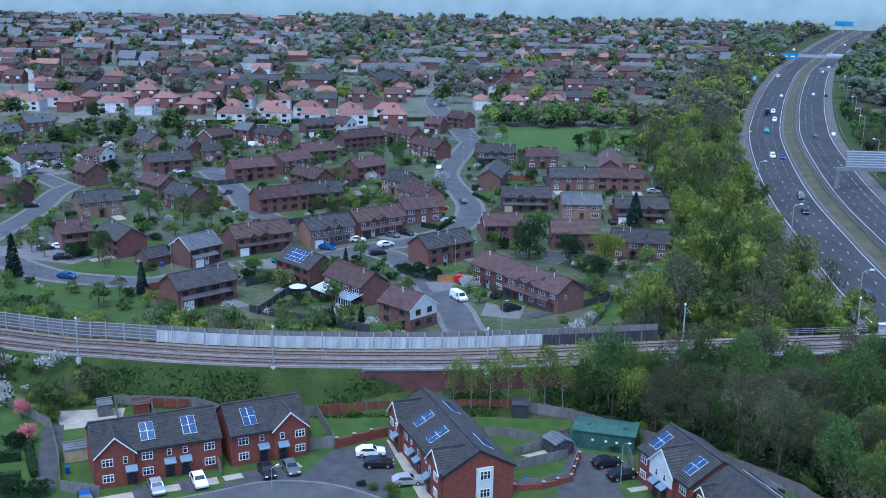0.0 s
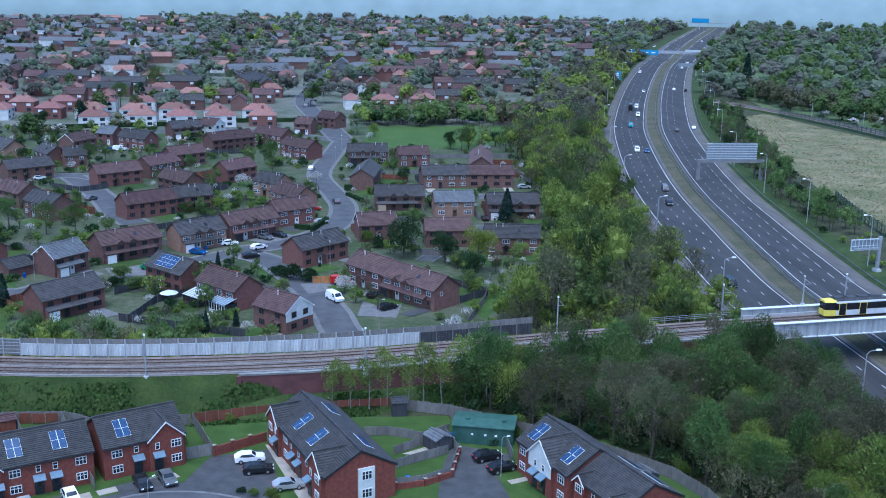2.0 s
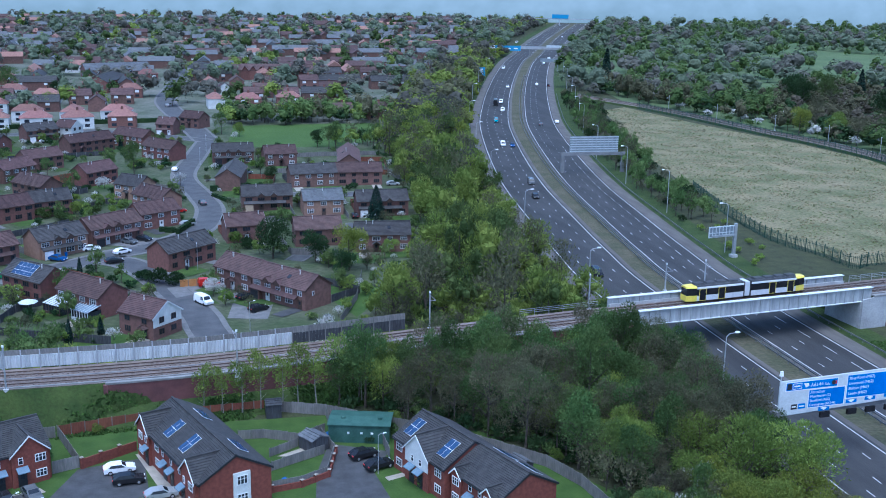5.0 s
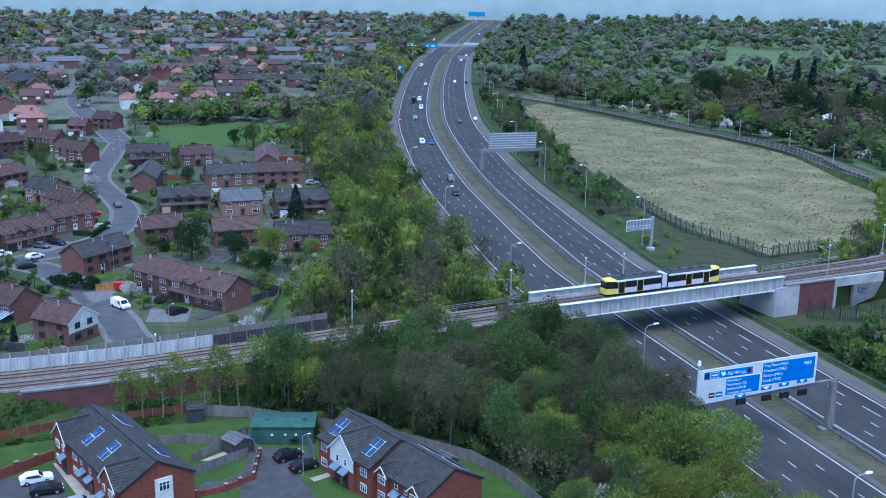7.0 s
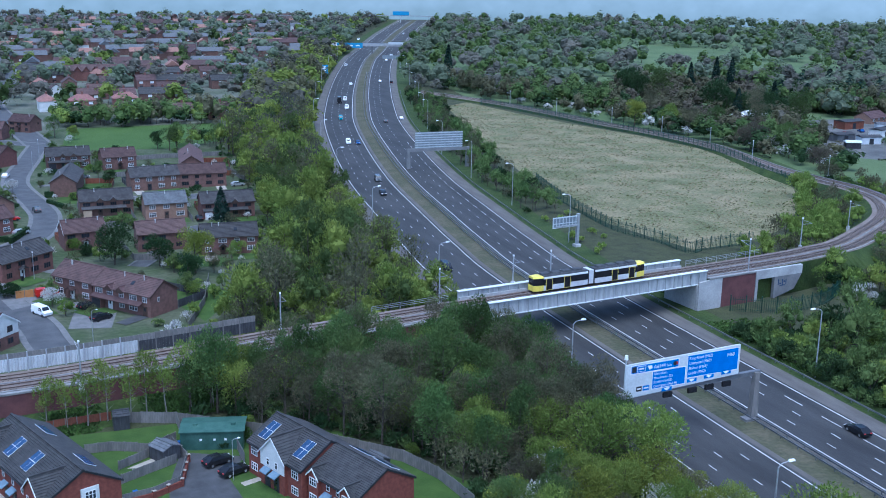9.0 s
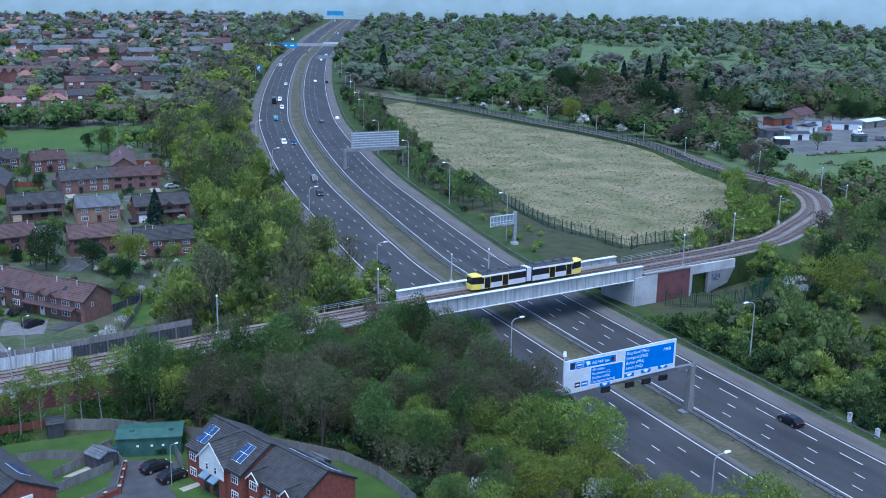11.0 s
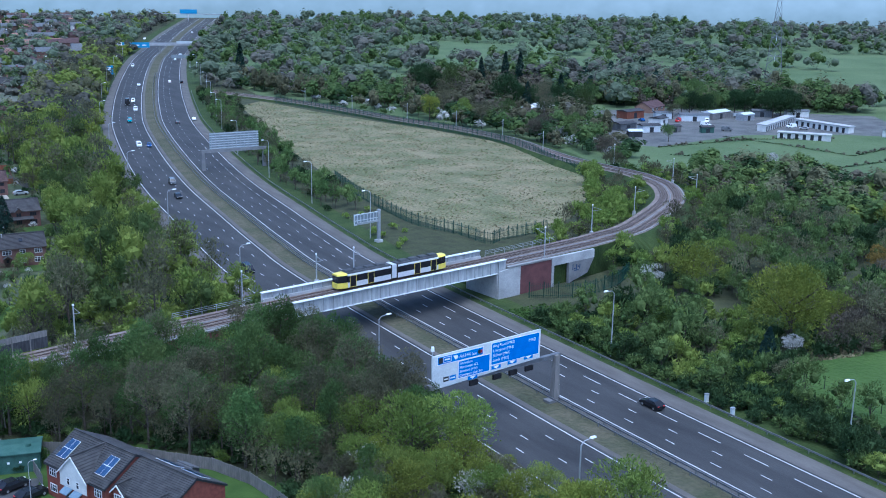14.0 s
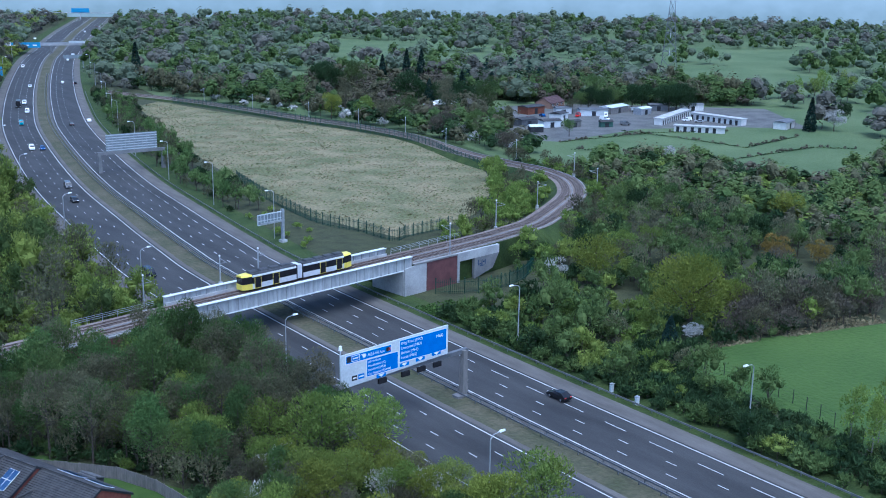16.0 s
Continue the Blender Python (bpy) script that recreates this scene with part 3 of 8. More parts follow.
part("pillar", Mesh().box(68.0, 68.7, -5.65, -4.8, 0, 6.95), CONCRETE, east)
part("beam", Mesh().box(68.7, 82, -5.5, -4.8, 4.9, 6.9), CONCRETE, east)
part("post", Mesh().box(73.6, 74.2, -5.62, -4.85, 0, 4.88), CONCRETE_DARK, east)
scrawled = part("underpass_wall", Mesh().hexa([(74.2, -5.45, 0), (80, -5.45, 1.5), (80, -4.85, 1.5), (74.2, -4.85, 0)], [(74.2, -5.45, 4.88), (82, -5.45, 4.88), (82, -4.85, 4.88), (74.2, -4.85, 4.88)]), CONCRETE_DARK, east, "stained concrete wall with dark painted scrawl")
for x, z, w, h in ((74.9, 2.9, 0.25, 1.3), (75.4, 3.0, 0.5, 0.3), (76.1, 2.7, 0.28, 1.4), (76.6, 3.4, 0.5, 0.3), (77.2, 2.9, 0.25, 1.1), (75.5, 2.6, 1.6, 0.18)):
    part("scrawl", Mesh().box(x, x + w, -5.47, -5.452, z, z + h), PANEL_BLUE, scrawled)
part("culvert_back", Mesh().box(68.7, 73.6, -1.2, -0.9, 0, 4.9), BRICK_DARK, east, "dark brick back of the underpass")
west = thing("abutment", 81, 182.9, 0, 6.5, "concrete abutment hidden among trees", "abutment", kind="structure")
part("bearing_wall", Mesh().box(-2.5, 2.6, -5.0, 5.0, 0, 5.55), CONCRETE, west)


def handrail(x0, x1, d, label):
    top = thing("handrail", label=label, category="railing")
    q, g = stretch(x0, x1)
    for z in (0.35, 0.7, 1.05):
        part("rail", bar_line(q, g, d, z, z + 0.06, 0.06), STEEL, top)
    for x, y, z in off(q, g, d, 0)[::2]:
        part("post", Mesh().box(x - 0.04, x + 0.04, y - 0.04, y + 0.04, z - 0.4, z + 1.1), STEEL, top)


handrail(60, 79, -4.4, "grey steel handrail beside the track")
handrail(136, 160, -4.4, "grey steel handrail on the bridge approach")

# noise fence along the north side of the line
fq2, fg2 = along(LINE, 0.5)


def fence_bay(k0, k1, style):
    """One bay of the trackside noise fence."""
    p, q2 = off(fq2, fg2, -4.65, 0)[[k0, k1]]
    L, a = math.hypot(*(q2 - p)[:2]), math.degrees(math.atan2(*(q2 - p)[1::-1]))
    z = p[2] - 0.1
    labels = {"rail": "grey metal noise fence with horizontal rails", "pile": "pale corrugated metal noise fence panel", "dark": "dark timber noise fence panel with grey top"}
    top = thing("noise_fence", p[0], p[1], z, a, labels[style], "fence", "noise fence bays beside the railway")
    part("post", Mesh().box(-0.09, 0.09, -0.12, 0.12, -0.3, 3.0), STEEL if style != "dark" else TIMBER_GREY, top)
    if style == "rail":
        part("panel", Mesh().box(0.09, L - 0.09, 0.02, 0.08, 0, 2.8), TIMBER_GREY, top)
        for h in (0.35, 0.95, 1.55, 2.15, 2.7):
            part("rail", Mesh().box(0.09, L - 0.09, -0.08, 0.02, h, h + 0.1), STEEL, top)
    else:
        part("top_board", Mesh().box(0.09, L - 0.09, 0.02, 0.08, 1.9, 3.0), TIMBER_GREY, top)
        n = 6 if style == "pile" else 5
        w = (L - 0.18) / n
        for k in range(n):
            x = 0.09 + k * w
            if style == "pile":
                m = Mesh().hexa([(x, -0.02, 0), (x + w * 0.98, -0.02, 0), (x + w * 0.98, 0.015, 0), (x, 0.015, 0)], [(x, -0.02, 2.1), (x + w * 0.98, -0.02, 2.1), (x + w * 0.98, 0.015, 2.1), (x, 0.015, 2.1)])
                m.hexa([(x + w * 0.2, -0.15, 0), (x + w * 0.62, -0.15, 0), (x + w * 0.75, -0.02, 0), (x + w * 0.05, -0.02, 0)], [(x + w * 0.2, -0.15, 2.1), (x + w * 0.62, -0.15, 2.1), (x + w * 0.75, -0.02, 2.1), (x + w * 0.05, -0.02, 2.1)])
                part("plank", m, PILE, top)
            else:
                part("plank", Mesh().box(x + 0.01, x + w - 0.01, -0.04, 0.015, 0, 1.9), TIMBER_DARK, top)


for k in range(0, len(fq2) - 6, 6):
    x = fq2[k][0]
    if -100 < x < 37.5:
        fence_bay(k, k + 6, "rail" if x < -53 else "pile" if x < 16 else "dark")

# overhead line masts
for x, y, arm, h in ((-60.6, 170.2, 1, 7.2), (-27.6, 167.6, 1, 7.2), (7.6, 167.7, 1, 7.4), (42.9, 182.4, -1, 7.0), (75.4, 186.8, -1, 7.0), (147.5, 185.8, 1, 7.5), (92.5, 189.6, -1, 5.6), (101.5, 190.6, -1, 5.6), (175.5, 202.5, -1, 7), (205, 219, -1, 7), (236, 226, 1, 7), (252, 252, 1, 7), (262, 292, 1, 7), (263, 335, 1, 7), (270, 372, 1, 7), (268, 405, 1, 7), (262, 438, 1, 7), (254, 478, 1, 7), (246, 515, 1, 7)):
    k = int(np.argmin(np.hypot(rq[:, 0] - x, rq[:, 1] - y)))
    z = rq[k][2] - 0.4 if abs(x - 97) > 8 else 8.5
    to = (rq[k] - np.array([x, y, rq[k][2]]))
    to = Vector((to[0], to[1], 0)).normalized()
    mast = thing("catenary_mast", x, y, z, 0, "galvanised steel overhead line mast with bracket arm", "mast", "overhead line masts")
    part("pole", Mesh().rod((0, 0, 0), (0, 0, h), 0.15, 0.11, 8), STEEL, mast)
    part("base", Mesh().rod((0, 0, -1.2), (0, 0, 0.2), 0.5, 0.45, 8), CONCRETE, mast)
    part("bracket", Mesh().rod((0, 0, h - 1.6), tuple(to * 2.6 + Vector((0, 0, h - 0.8))), 0.05).rod((0, 0, h - 0.5), tuple(to * 2.6 + Vector((0, 0, h - 0.8))), 0.035), STEEL, mast)
    part("insulator", Mesh().rod((0, 0, h - 0.15), (0, 0, h + 0.12), 0.2, 0.16, 8), SIGN_WHITE, mast)

# ---- houses ----
window_cache = {}


def window(parent, x, y, z, w, h, rz=0, frame_mat=UPVC, bars=1, name="window"):
    """A window standing out of a wall plane: frame with mullions, dark pane, sill. Local +y points into the house."""
    key = (round(w, 2), round(h, 2), bars, frame_mat.name)
    if key not in window_cache:
        t = 0.09 if w > 0.8 else 0.07
        xs, zs = [-w / 2, -w / 2 + t], [0, t]
        for k in range(1, bars + 1):
            xx = -w / 2 + w * k / (bars + 1)
            xs += [xx - t / 2, xx + t / 2]
        if h > 0.9 and frame_mat == UPVC:
            zs += [h * 0.58, h * 0.58 + t * 0.7]
        xs, zs = xs + [w / 2 - t, w / 2], zs + [h - t, h]
        f = lattice(xs, zs, -0.05, 0.04, lambda i, j: i % 2 == 0 or j % 2 == 0)
        window_cache[key] = (f.data("window_frame", frame_mat), Mesh().box(-w / 2 + t * 0.5, w / 2 - t * 0.5, -0.015, 0.03, t * 0.5, h - t * 0.5).data("pane", GLASS))
    fr, pa = window_cache[key]
    wd = part(name, fr, None, parent, at=pose(x, y, z, 0, 0, rz))
    part("pane", pa, None, wd)
    return wd


def gable_walls(L, W, eave, ridge):
    m = Mesh()
    prof = [(-W / 2, 0), (W / 2, 0), (W / 2, eave), (0, ridge), (-W / 2, eave)]
    return m.extrude_x(prof, -L / 2, L / 2)


def gable_roof(L, W, eave, ridge, over=0.35, side=0.25, courses=12, thick=0.12):
    """Two tiled slopes laid in overlapping courses, with a ridge cap, as one stepped solid."""
    run = W / 2 + over
    sl = (ridge - eave) / (W / 2)
    lip = 0.085
    top = []
    for k in range(courses):
        a, b = run * (1 - k / courses), run * (1 - (k + 1) / courses)
        top += [(-a, ridge - a * sl + 0.06 + lip), (-b, ridge - b * sl + 0.06)]
    top[-1] = (-0.17, top[-1][1] - 0.17 * sl)
    cap = [(-0.15, ridge + 0.17), (0.15, ridge + 0.17)]
    under = [(run, ridge - run * sl + lip - thick), (0, ridge + 0.0 - thick), (-run, ridge - run * sl + lip - thick)]
    prof = top + cap + [(-y, z) for y, z in top[::-1]] + under
    return Mesh().extrude_x(prof[::-1], -L / 2 - side, L / 2 + side)


def lattice(xs, zs, y0, y1, solid):
    """A pierced plate in the xz plane: cells of the grid that solid(i, j) names, welded into one piece."""
    m = Mesh()
    nx, nz = len(xs), len(zs)
    m.v = [(x, y, z) for y in (y0, y1) for z in zs for x in xs]

    def p(i, j, s):
        return s * nx * nz + j * nx + i

    def full(i, j):
        return 0 <= i < nx - 1 and 0 <= j < nz - 1 and solid(i, j)

    for i in range(nx - 1):
        for j in range(nz - 1):
            if not full(i, j):
                continue
            m.f.append((p(i, j, 0), p(i + 1, j, 0), p(i + 1, j + 1, 0), p(i, j + 1, 0)))
            m.f.append((p(i, j + 1, 1), p(i + 1, j + 1, 1), p(i + 1, j, 1), p(i, j, 1)))
            for di, dj, a, b in ((0, -1, (i, j), (i + 1, j)), (1, 0, (i + 1, j), (i + 1, j + 1)), (0, 1, (i + 1, j + 1), (i, j + 1)), (-1, 0, (i, j + 1), (i, j))):
                if not full(i + di, j + dj):
                    m.f.append((p(*b, 0), p(*a, 0), p(*a, 1), p(*b, 1)))
    return m


def bargeboard(parent, L, W, eave, ridge, x, material, over=0.35):
    sl = (ridge - eave) / (W / 2)
    y = W / 2 + over
    m = Mesh()
    for s in (-1, 1):
        m.hexa([(x, s * y, ridge - y * sl - 0.22), (x + 0.06, s * y, ridge - y * sl - 0.22), (x + 0.06, 0, ridge - 0.22), (x, 0, ridge - 0.22)], [(x, s * y, ridge - y * sl + 0.07), (x + 0.06, s * y, ridge - y * sl + 0.07), (x + 0.06, 0, ridge + 0.07), (x, 0, ridge + 0.07)])
    return part("bargeboard", m, material, parent)


def solar(parent, x, y, z, tilt, w, h, nx, ny, rz=0):
    """A roof-mounted solar array; tilt in degrees about the eaves line."""
    base = part("solar_panel", Mesh().box(-w / 2, w / 2, -h / 2, h / 2, 0, 0.05), SIGN_WHITE, parent, "blue solar panel with pale frame", pose(x, y, z, 0, 0, rz) @ pose(0, 0, 0, tilt))
    for i in range(nx):
        for j in range(ny):
            x0, y0 = -w / 2 + w * i / nx, -h / 2 + h * j / ny
            part("cell", Mesh().box(x0 + 0.03, x0 + w / nx - 0.03, y0 + 0.03, y0 + h / ny - 0.03, 0.051, 0.07), PANEL_BLUE, base)


def door(parent, x, y, material=DOOR_DARK, rz=0):
    d = part("door", Mesh().box(-0.5, 0.5, -0.06, 0.05, 0, 2.1).box(-0.6, -0.5, -0.08, 0.04, 0, 2.2).box(0.5, 0.6, -0.08, 0.04, 0, 2.2), material, parent, at=pose(x, y, 0.05, 0, 0, rz))
    part("pane", Mesh().box(-0.25, 0.25, -0.075, -0.061, 1.1, 1.8), GLASS, d)


house_spots = []


def estate_house(x, y, rz, L, style):
    """A brick house of the estate: ridge along its length; W white gable, d dormer gablets and lean-to, s slate, P solar."""
    W, eave, ridge = 7.6, 4.6, 7.1
    house_spots.append((x, y, rz, L))
    rng = random.Random(int(x * 7 + y * 13))
    wall_mat = {"b": BRICK_BROWN, "t": BRICK_TAN, "r": BRICK_RED, "w": RENDER, "s": BRICK_BROWN}[style[0]]
    dark_roof = random.Random(int(x * 5 + y * 3)).random() < 0.4
    roof_mat = SLATE if "s" in style else TILE_CHARCOAL if dark_roof else TILE_BROWN
    words = {"b": "brown brick", "t": "tan brick", "r": "red brick", "w": "white rendered", "s": "brown brick"}[style[0]]
    extra = " and white gable" if "W" in style else " and dormer gablets" if "d" in style else " and solar panels" if "P" in style else ""
    roof_word = "slate" if "s" in style else "charcoal tiled" if dark_roof else "brown tiled"
    hs = thing("house", x, y, 0, rz, f"two-storey {words} house with {roof_word} roof{extra}", "house", "houses of the estate")
    part("wall", gable_walls(L, W, eave, ridge), wall_mat, hs)
    part("roof", gable_roof(L, W, eave, ridge, courses=12), roof_mat, hs)
    fm = UPVC if rng.random() < 0.45 else FRAME_BROWN
    for sx in (-L / 2 - 0.27, L / 2 + 0.21):
        bargeboard(hs, L, W, eave, ridge, sx, FRAME_BROWN if "W" not in style else UPVC)
    for s in (-1, 1):
        part("gutter", Mesh().box(-L / 2 - 0.2, L / 2 + 0.2, s * (W / 2 + 0.36) - 0.06, s * (W / 2 + 0.36) + 0.06, eave - 0.33, eave - 0.2), FRAME_BROWN, hs)
    n = max(2, int(L / 3.1))
    for k in range(n):
        xx = -L / 2 + L * (k + 0.5) / n
        w = rng.choice((1.7, 1.3, 2.0)) if L > 9 else 1.4
        window(hs, xx, -W / 2 - 0.03, 3.0, w, 1.1, 0, fm, 2 if w > 1.5 else 1)
        if k % 3 != 1:
            window(hs, xx, -W / 2 - 0.03, 0.8, w + 0.2, 1.25, 0, fm, 2)
        else:
            door(hs, xx, -W / 2 - 0.02, rng.choice((DOOR_DARK, FRAME_BROWN, UPVC)))
        if "d" in style and k in (n // 2 - 1, n // 2):
            gb = gable_roof(1.9, 2.0, 4.5, 5.35, 0.15, 0.1, 3, 0.1)
            gm = part("dormer_gable", gb, roof_mat, hs, at=pose(xx, -W / 2 + 0.35, 0, 0, 0, 90))
            part("gable_face", Mesh().extrude_x([(-0.95, 4.1), (0.95, 4.1), (0.95, 4.45), (0, 5.3), (-0.95, 4.45)], -1.0, -0.9), FRAME_BROWN, gm)
    if "d" in style or rng.random() < 0.3:
        lean = Mesh().hexa([(-L / 2 + 0.3, -W / 2 - 1.4, 2.35), (L / 2 - 2.0, -W / 2 - 1.4, 2.35), (L / 2 - 2.0, -W / 2, 2.95), (-L / 2 + 0.3, -W / 2, 2.95)], [(-L / 2 + 0.3, -W / 2 - 1.4, 2.5), (L / 2 - 2.0, -W / 2 - 1.4, 2.5), (L / 2 - 2.0, -W / 2, 3.08), (-L / 2 + 0.3, -W / 2, 3.08)])
        part("lean_to_roof", lean, roof_mat, hs)
        part("porch_wall", Mesh().box(-L / 2 + 0.5, -L / 2 + 3.2, -W / 2 - 1.15, -W / 2, 0, 2.4), wall_mat, hs)
        part("garage_door", Mesh().box(-L / 2 + 0.7, -L / 2 + 3.0, -W / 2 - 1.22, -W / 2 - 1.15, 0.02, 2.1), rng.choice((UPVC, UPVC, DOOR_DARK, TIMBER_TAN)), hs)
    elif rng.random() < 0.6:
        pr = part("porch_roof", gable_roof(1.3, 1.8, 2.3, 2.9, 0.12, 0.1, 3, 0.08), roof_mat, hs, at=pose(-L / 2 + L * 1.5 / n, -W / 2 - 0.6, 0, 0, 0, 90))
        for s in (-0.8, 0.8):
            part("post", Mesh().box(-0.6, -0.5, s - 0.05, s + 0.05, 0, 2.3), FRAME_BROWN, pr)
    if "W" in style:
        end = 1
        face = Mesh().extrude_x([(-W / 2 + 0.05, 2.5), (W / 2 - 0.05, 2.5), (W / 2 - 0.05, eave - 0.02), (0, ridge - 0.05), (-W / 2 + 0.05, eave - 0.02)], L / 2 + 0.001, L / 2 + 0.06)
        part("gable_render", face, RENDER, hs, "white rendered gable")
        for yy in (-1.6, 1.6):
            window(hs, L / 2 + 0.09, yy, 3.1, 1.3, 1.2, 90, FRAME_BROWN, 1)
        for s in (-1.6, 1.6):
            window(hs, L / 2 + 0.03, s, 0.8, 1.4, 1.2, 90, FRAME_BROWN, 1)
    else:
        if rng.random() < 0.6:
            window(hs, L / 2 + 0.03, rng.uniform(-2, 2), 3.0, 0.6, 0.9, 90, fm, 0)
    if "P" in style:
        solar(hs, -0.6, -W / 4 - 0.1, 6.02, 33.3, 6.2, 3.4, 5, 3)
    for _ in range(rng.choice((1, 1, 2))):
        cx = rng.uniform(-L / 2 + 1, L / 2 - 1)
        part("flue", Mesh().rod((cx, -0.9, ridge - 0.7), (cx, -0.9, ridge + 0.35), 0.13, 0.1, 6).rod((cx, -0.9, ridge + 0.35), (cx, -0.9, ridge + 0.45), 0.18, 0.18, 6), CONCRETE, hs)
    if rng.random() < 0.3:
        part("rooflight", Mesh().hexa([(1.2, -2.4, 5.56), (2.0, -2.4, 5.56), (2.0, -1.6, 6.09), (1.2, -1.6, 6.09)], [(1.2, -2.4, 5.75), (2.0, -2.4, 5.75), (2.0, -1.6, 6.28), (1.2, -1.6, 6.28)]), GLASS, hs)
    return hs


estate_house(-143.7, 379.0, 32, 14.2, "bd")
estate_house(-144.8, 357.5, 94, 7.8, "wW")
estate_house(-115.0, 345.7, -48, 10.4, "b")
estate_house(-121.2, 375.1, -25, 7.5, "bW")
estate_house(-113.1, 410.9, -53, 15.1, "t")
estate_house(-95.2, 367.6, 34, 15.0, "b")
estate_house(-90.5, 424.7, 57, 11.9, "bW")
estate_house(-94.0, 396.1, -53, 11.0, "b")
estate_house(-84.7, 390.4, 19, 7.5, "b")
estate_house(-98.5, 300.9, 33, 11.9, "t")
estate_house(-93.3, 264.8, 34, 7.7, "b")
estate_house(-80.2, 261.2, -49, 12.9, "r")
estate_house(-87.8, 327.5, -44, 12.3, "b")
estate_house(-75.4, 310.7, -45, 13.3, "b")
estate_house(-59.4, 252.3, 50, 9.5, "bWs")
estate_house(-52.0, 221.2, 43, 14.0, "r")
estate_house(-128.9, 316.9, -24, 9.0, "b")
estate_house(-172.5, 423.6, 63, 9.4, "sW")
estate_house(-171.6, 453.1, 44, 11.7, "rs")
estate_house(-65.0, 358.1, 32, 15.0, "r")
estate_house(-53.6, 373.1, 50, 13.6, "b")
estate_house(-48.5, 311.7, 34, 15.5, "r")
estate_house(-37.0, 319.2, 23, 11.4, "bW")
estate_house(-42.6, 343.8, -48, 14.0, "b")
estate_house(-54.5, 457.9, 31, 13.0, "bd")
estate_house(-43.6, 464.6, -33, 8.3, "wW")
estate_house(-68.9, 430.3, -35, 14.0, "r")
estate_house(-81.4, 441.7, -26, 7.5, "s")
estate_house(-47.1, 393.1, 35, 13.5, "b")
estate_house(-33.9, 428.1, 36, 18.9, "b")
estate_house(-27.1, 363.5, 44, 12.5, "r")
estate_house(-16.7, 438.0, -44, 16.5, "r")
estate_house(-5.6, 408.5, -48, 15.4, "r")
estate_house(-13.7, 338.5, -40, 9.7, "t")
estate_house(-7.0, 319.7, -53, 13.4, "t")
estate_house(-7.6, 299.7, 32, 12.0, "r")
estate_house(-18.6, 285.2, 38, 15.5, "bd")
estate_house(-30.6, 274.0, 35, 12.9, "td")
estate_house(-46.8, 265.4, 35, 15.6, "bd")
estate_house(-4.2, 468.6, -22, 7.5, "b")
estate_house(7.1, 487.1, -40, 10.6, "b")
estate_house(18.8, 396.1, 1, 14.4, "bd")
estate_house(34.9, 389.4, 6, 11.4, "b")
estate_house(58.5, 378.7, -98, 26.9, "b")
estate_house(16.2, 353.7, -100, 20.7, "b")
estate_house(41.9, 350.1, 5, 15.2, "b")
estate_house(57.4, 350.5, -3, 14.9, "b")
estate_house(24.4, 317.1, 1, 14.5, "bd")
estate_house(39.7, 308.3, 1, 11.5, "ts")
estate_house(56.5, 304.5, -1, 14.9, "bd")
estate_house(15.5, 280.4, 8, 10.2, "bW")
estate_house(33.8, 273.2, 1, 12.0, "b")
estate_house(49.4, 264.6, -6, 13.9, "b")
estate_house(-0.5, 258.5, 41, 14.6, "r")
estate_house(13.2, 236.6, -52, 11.9, "b")
estate_house(22.1, 224.5, -52, 16.3, "bd")
estate_house(-31.2, 238.4, -46, 12.7, "rP")
estate_house(-18.8, 225.1, -47, 12.9, "r")
estate_house(-6.9, 208.6, -44, 9.0, "bW")



def front_gable(hs, x, W, half, eave, peak, roof_mat, wall_mat, depth=0.5, label="", wins=()):
    """A cross gable on the front (-y) of a house, its roof running back to the main ridge."""
    y0 = -W / 2 - depth
    prof = [(-half, 0.0), (half, 0.0), (half, eave), (0, peak), (-half, eave)]
    g = part("front_gable", Mesh().extrude_x(prof, -0.02, depth + 0.3), wall_mat, hs, label, pose(x, y0, 0, 0, 0, 90))
    roof = gable_roof(W / 2 + depth, half * 2, eave, peak, 0.25, 0.12, 10, 0.1)
    part("gable_roof", roof, roof_mat, g, at=pose((W / 2 + depth) / 2 - 0.1, 0, 0))
    sl = (peak - eave) / half
    m = Mesh()
    for s in (-1, 1):
        yy = half + 0.3
        m.hexa([(-0.3, s * yy, peak - yy * sl - 0.2), (-0.22, s * yy, peak - yy * sl - 0.2), (-0.22, 0, peak - 0.2), (-0.3, 0, peak - 0.2)], [(-0.3, s * yy, peak - yy * sl + 0.02), (-0.22, s * yy, peak - yy * sl + 0.02), (-0.22, 0, peak + 0.02), (-0.3, 0, peak + 0.02)])
    part("bargeboard", m, UPVC, g, "white bargeboard")
    return y0


def canopy(hs, x, y):
    m = Mesh().hexa([(x - 0.8, y - 1.0, 2.3), (x + 0.8, y - 1.0, 2.3), (x + 0.8, y, 2.75), (x - 0.8, y, 2.75)], [(x - 0.8, y - 1.0, 2.42), (x + 0.8, y - 1.0, 2.42), (x + 0.8, y, 2.95), (x - 0.8, y, 2.95)])
    part("door_canopy", m, CANOPY, hs, "grey-blue door canopy")


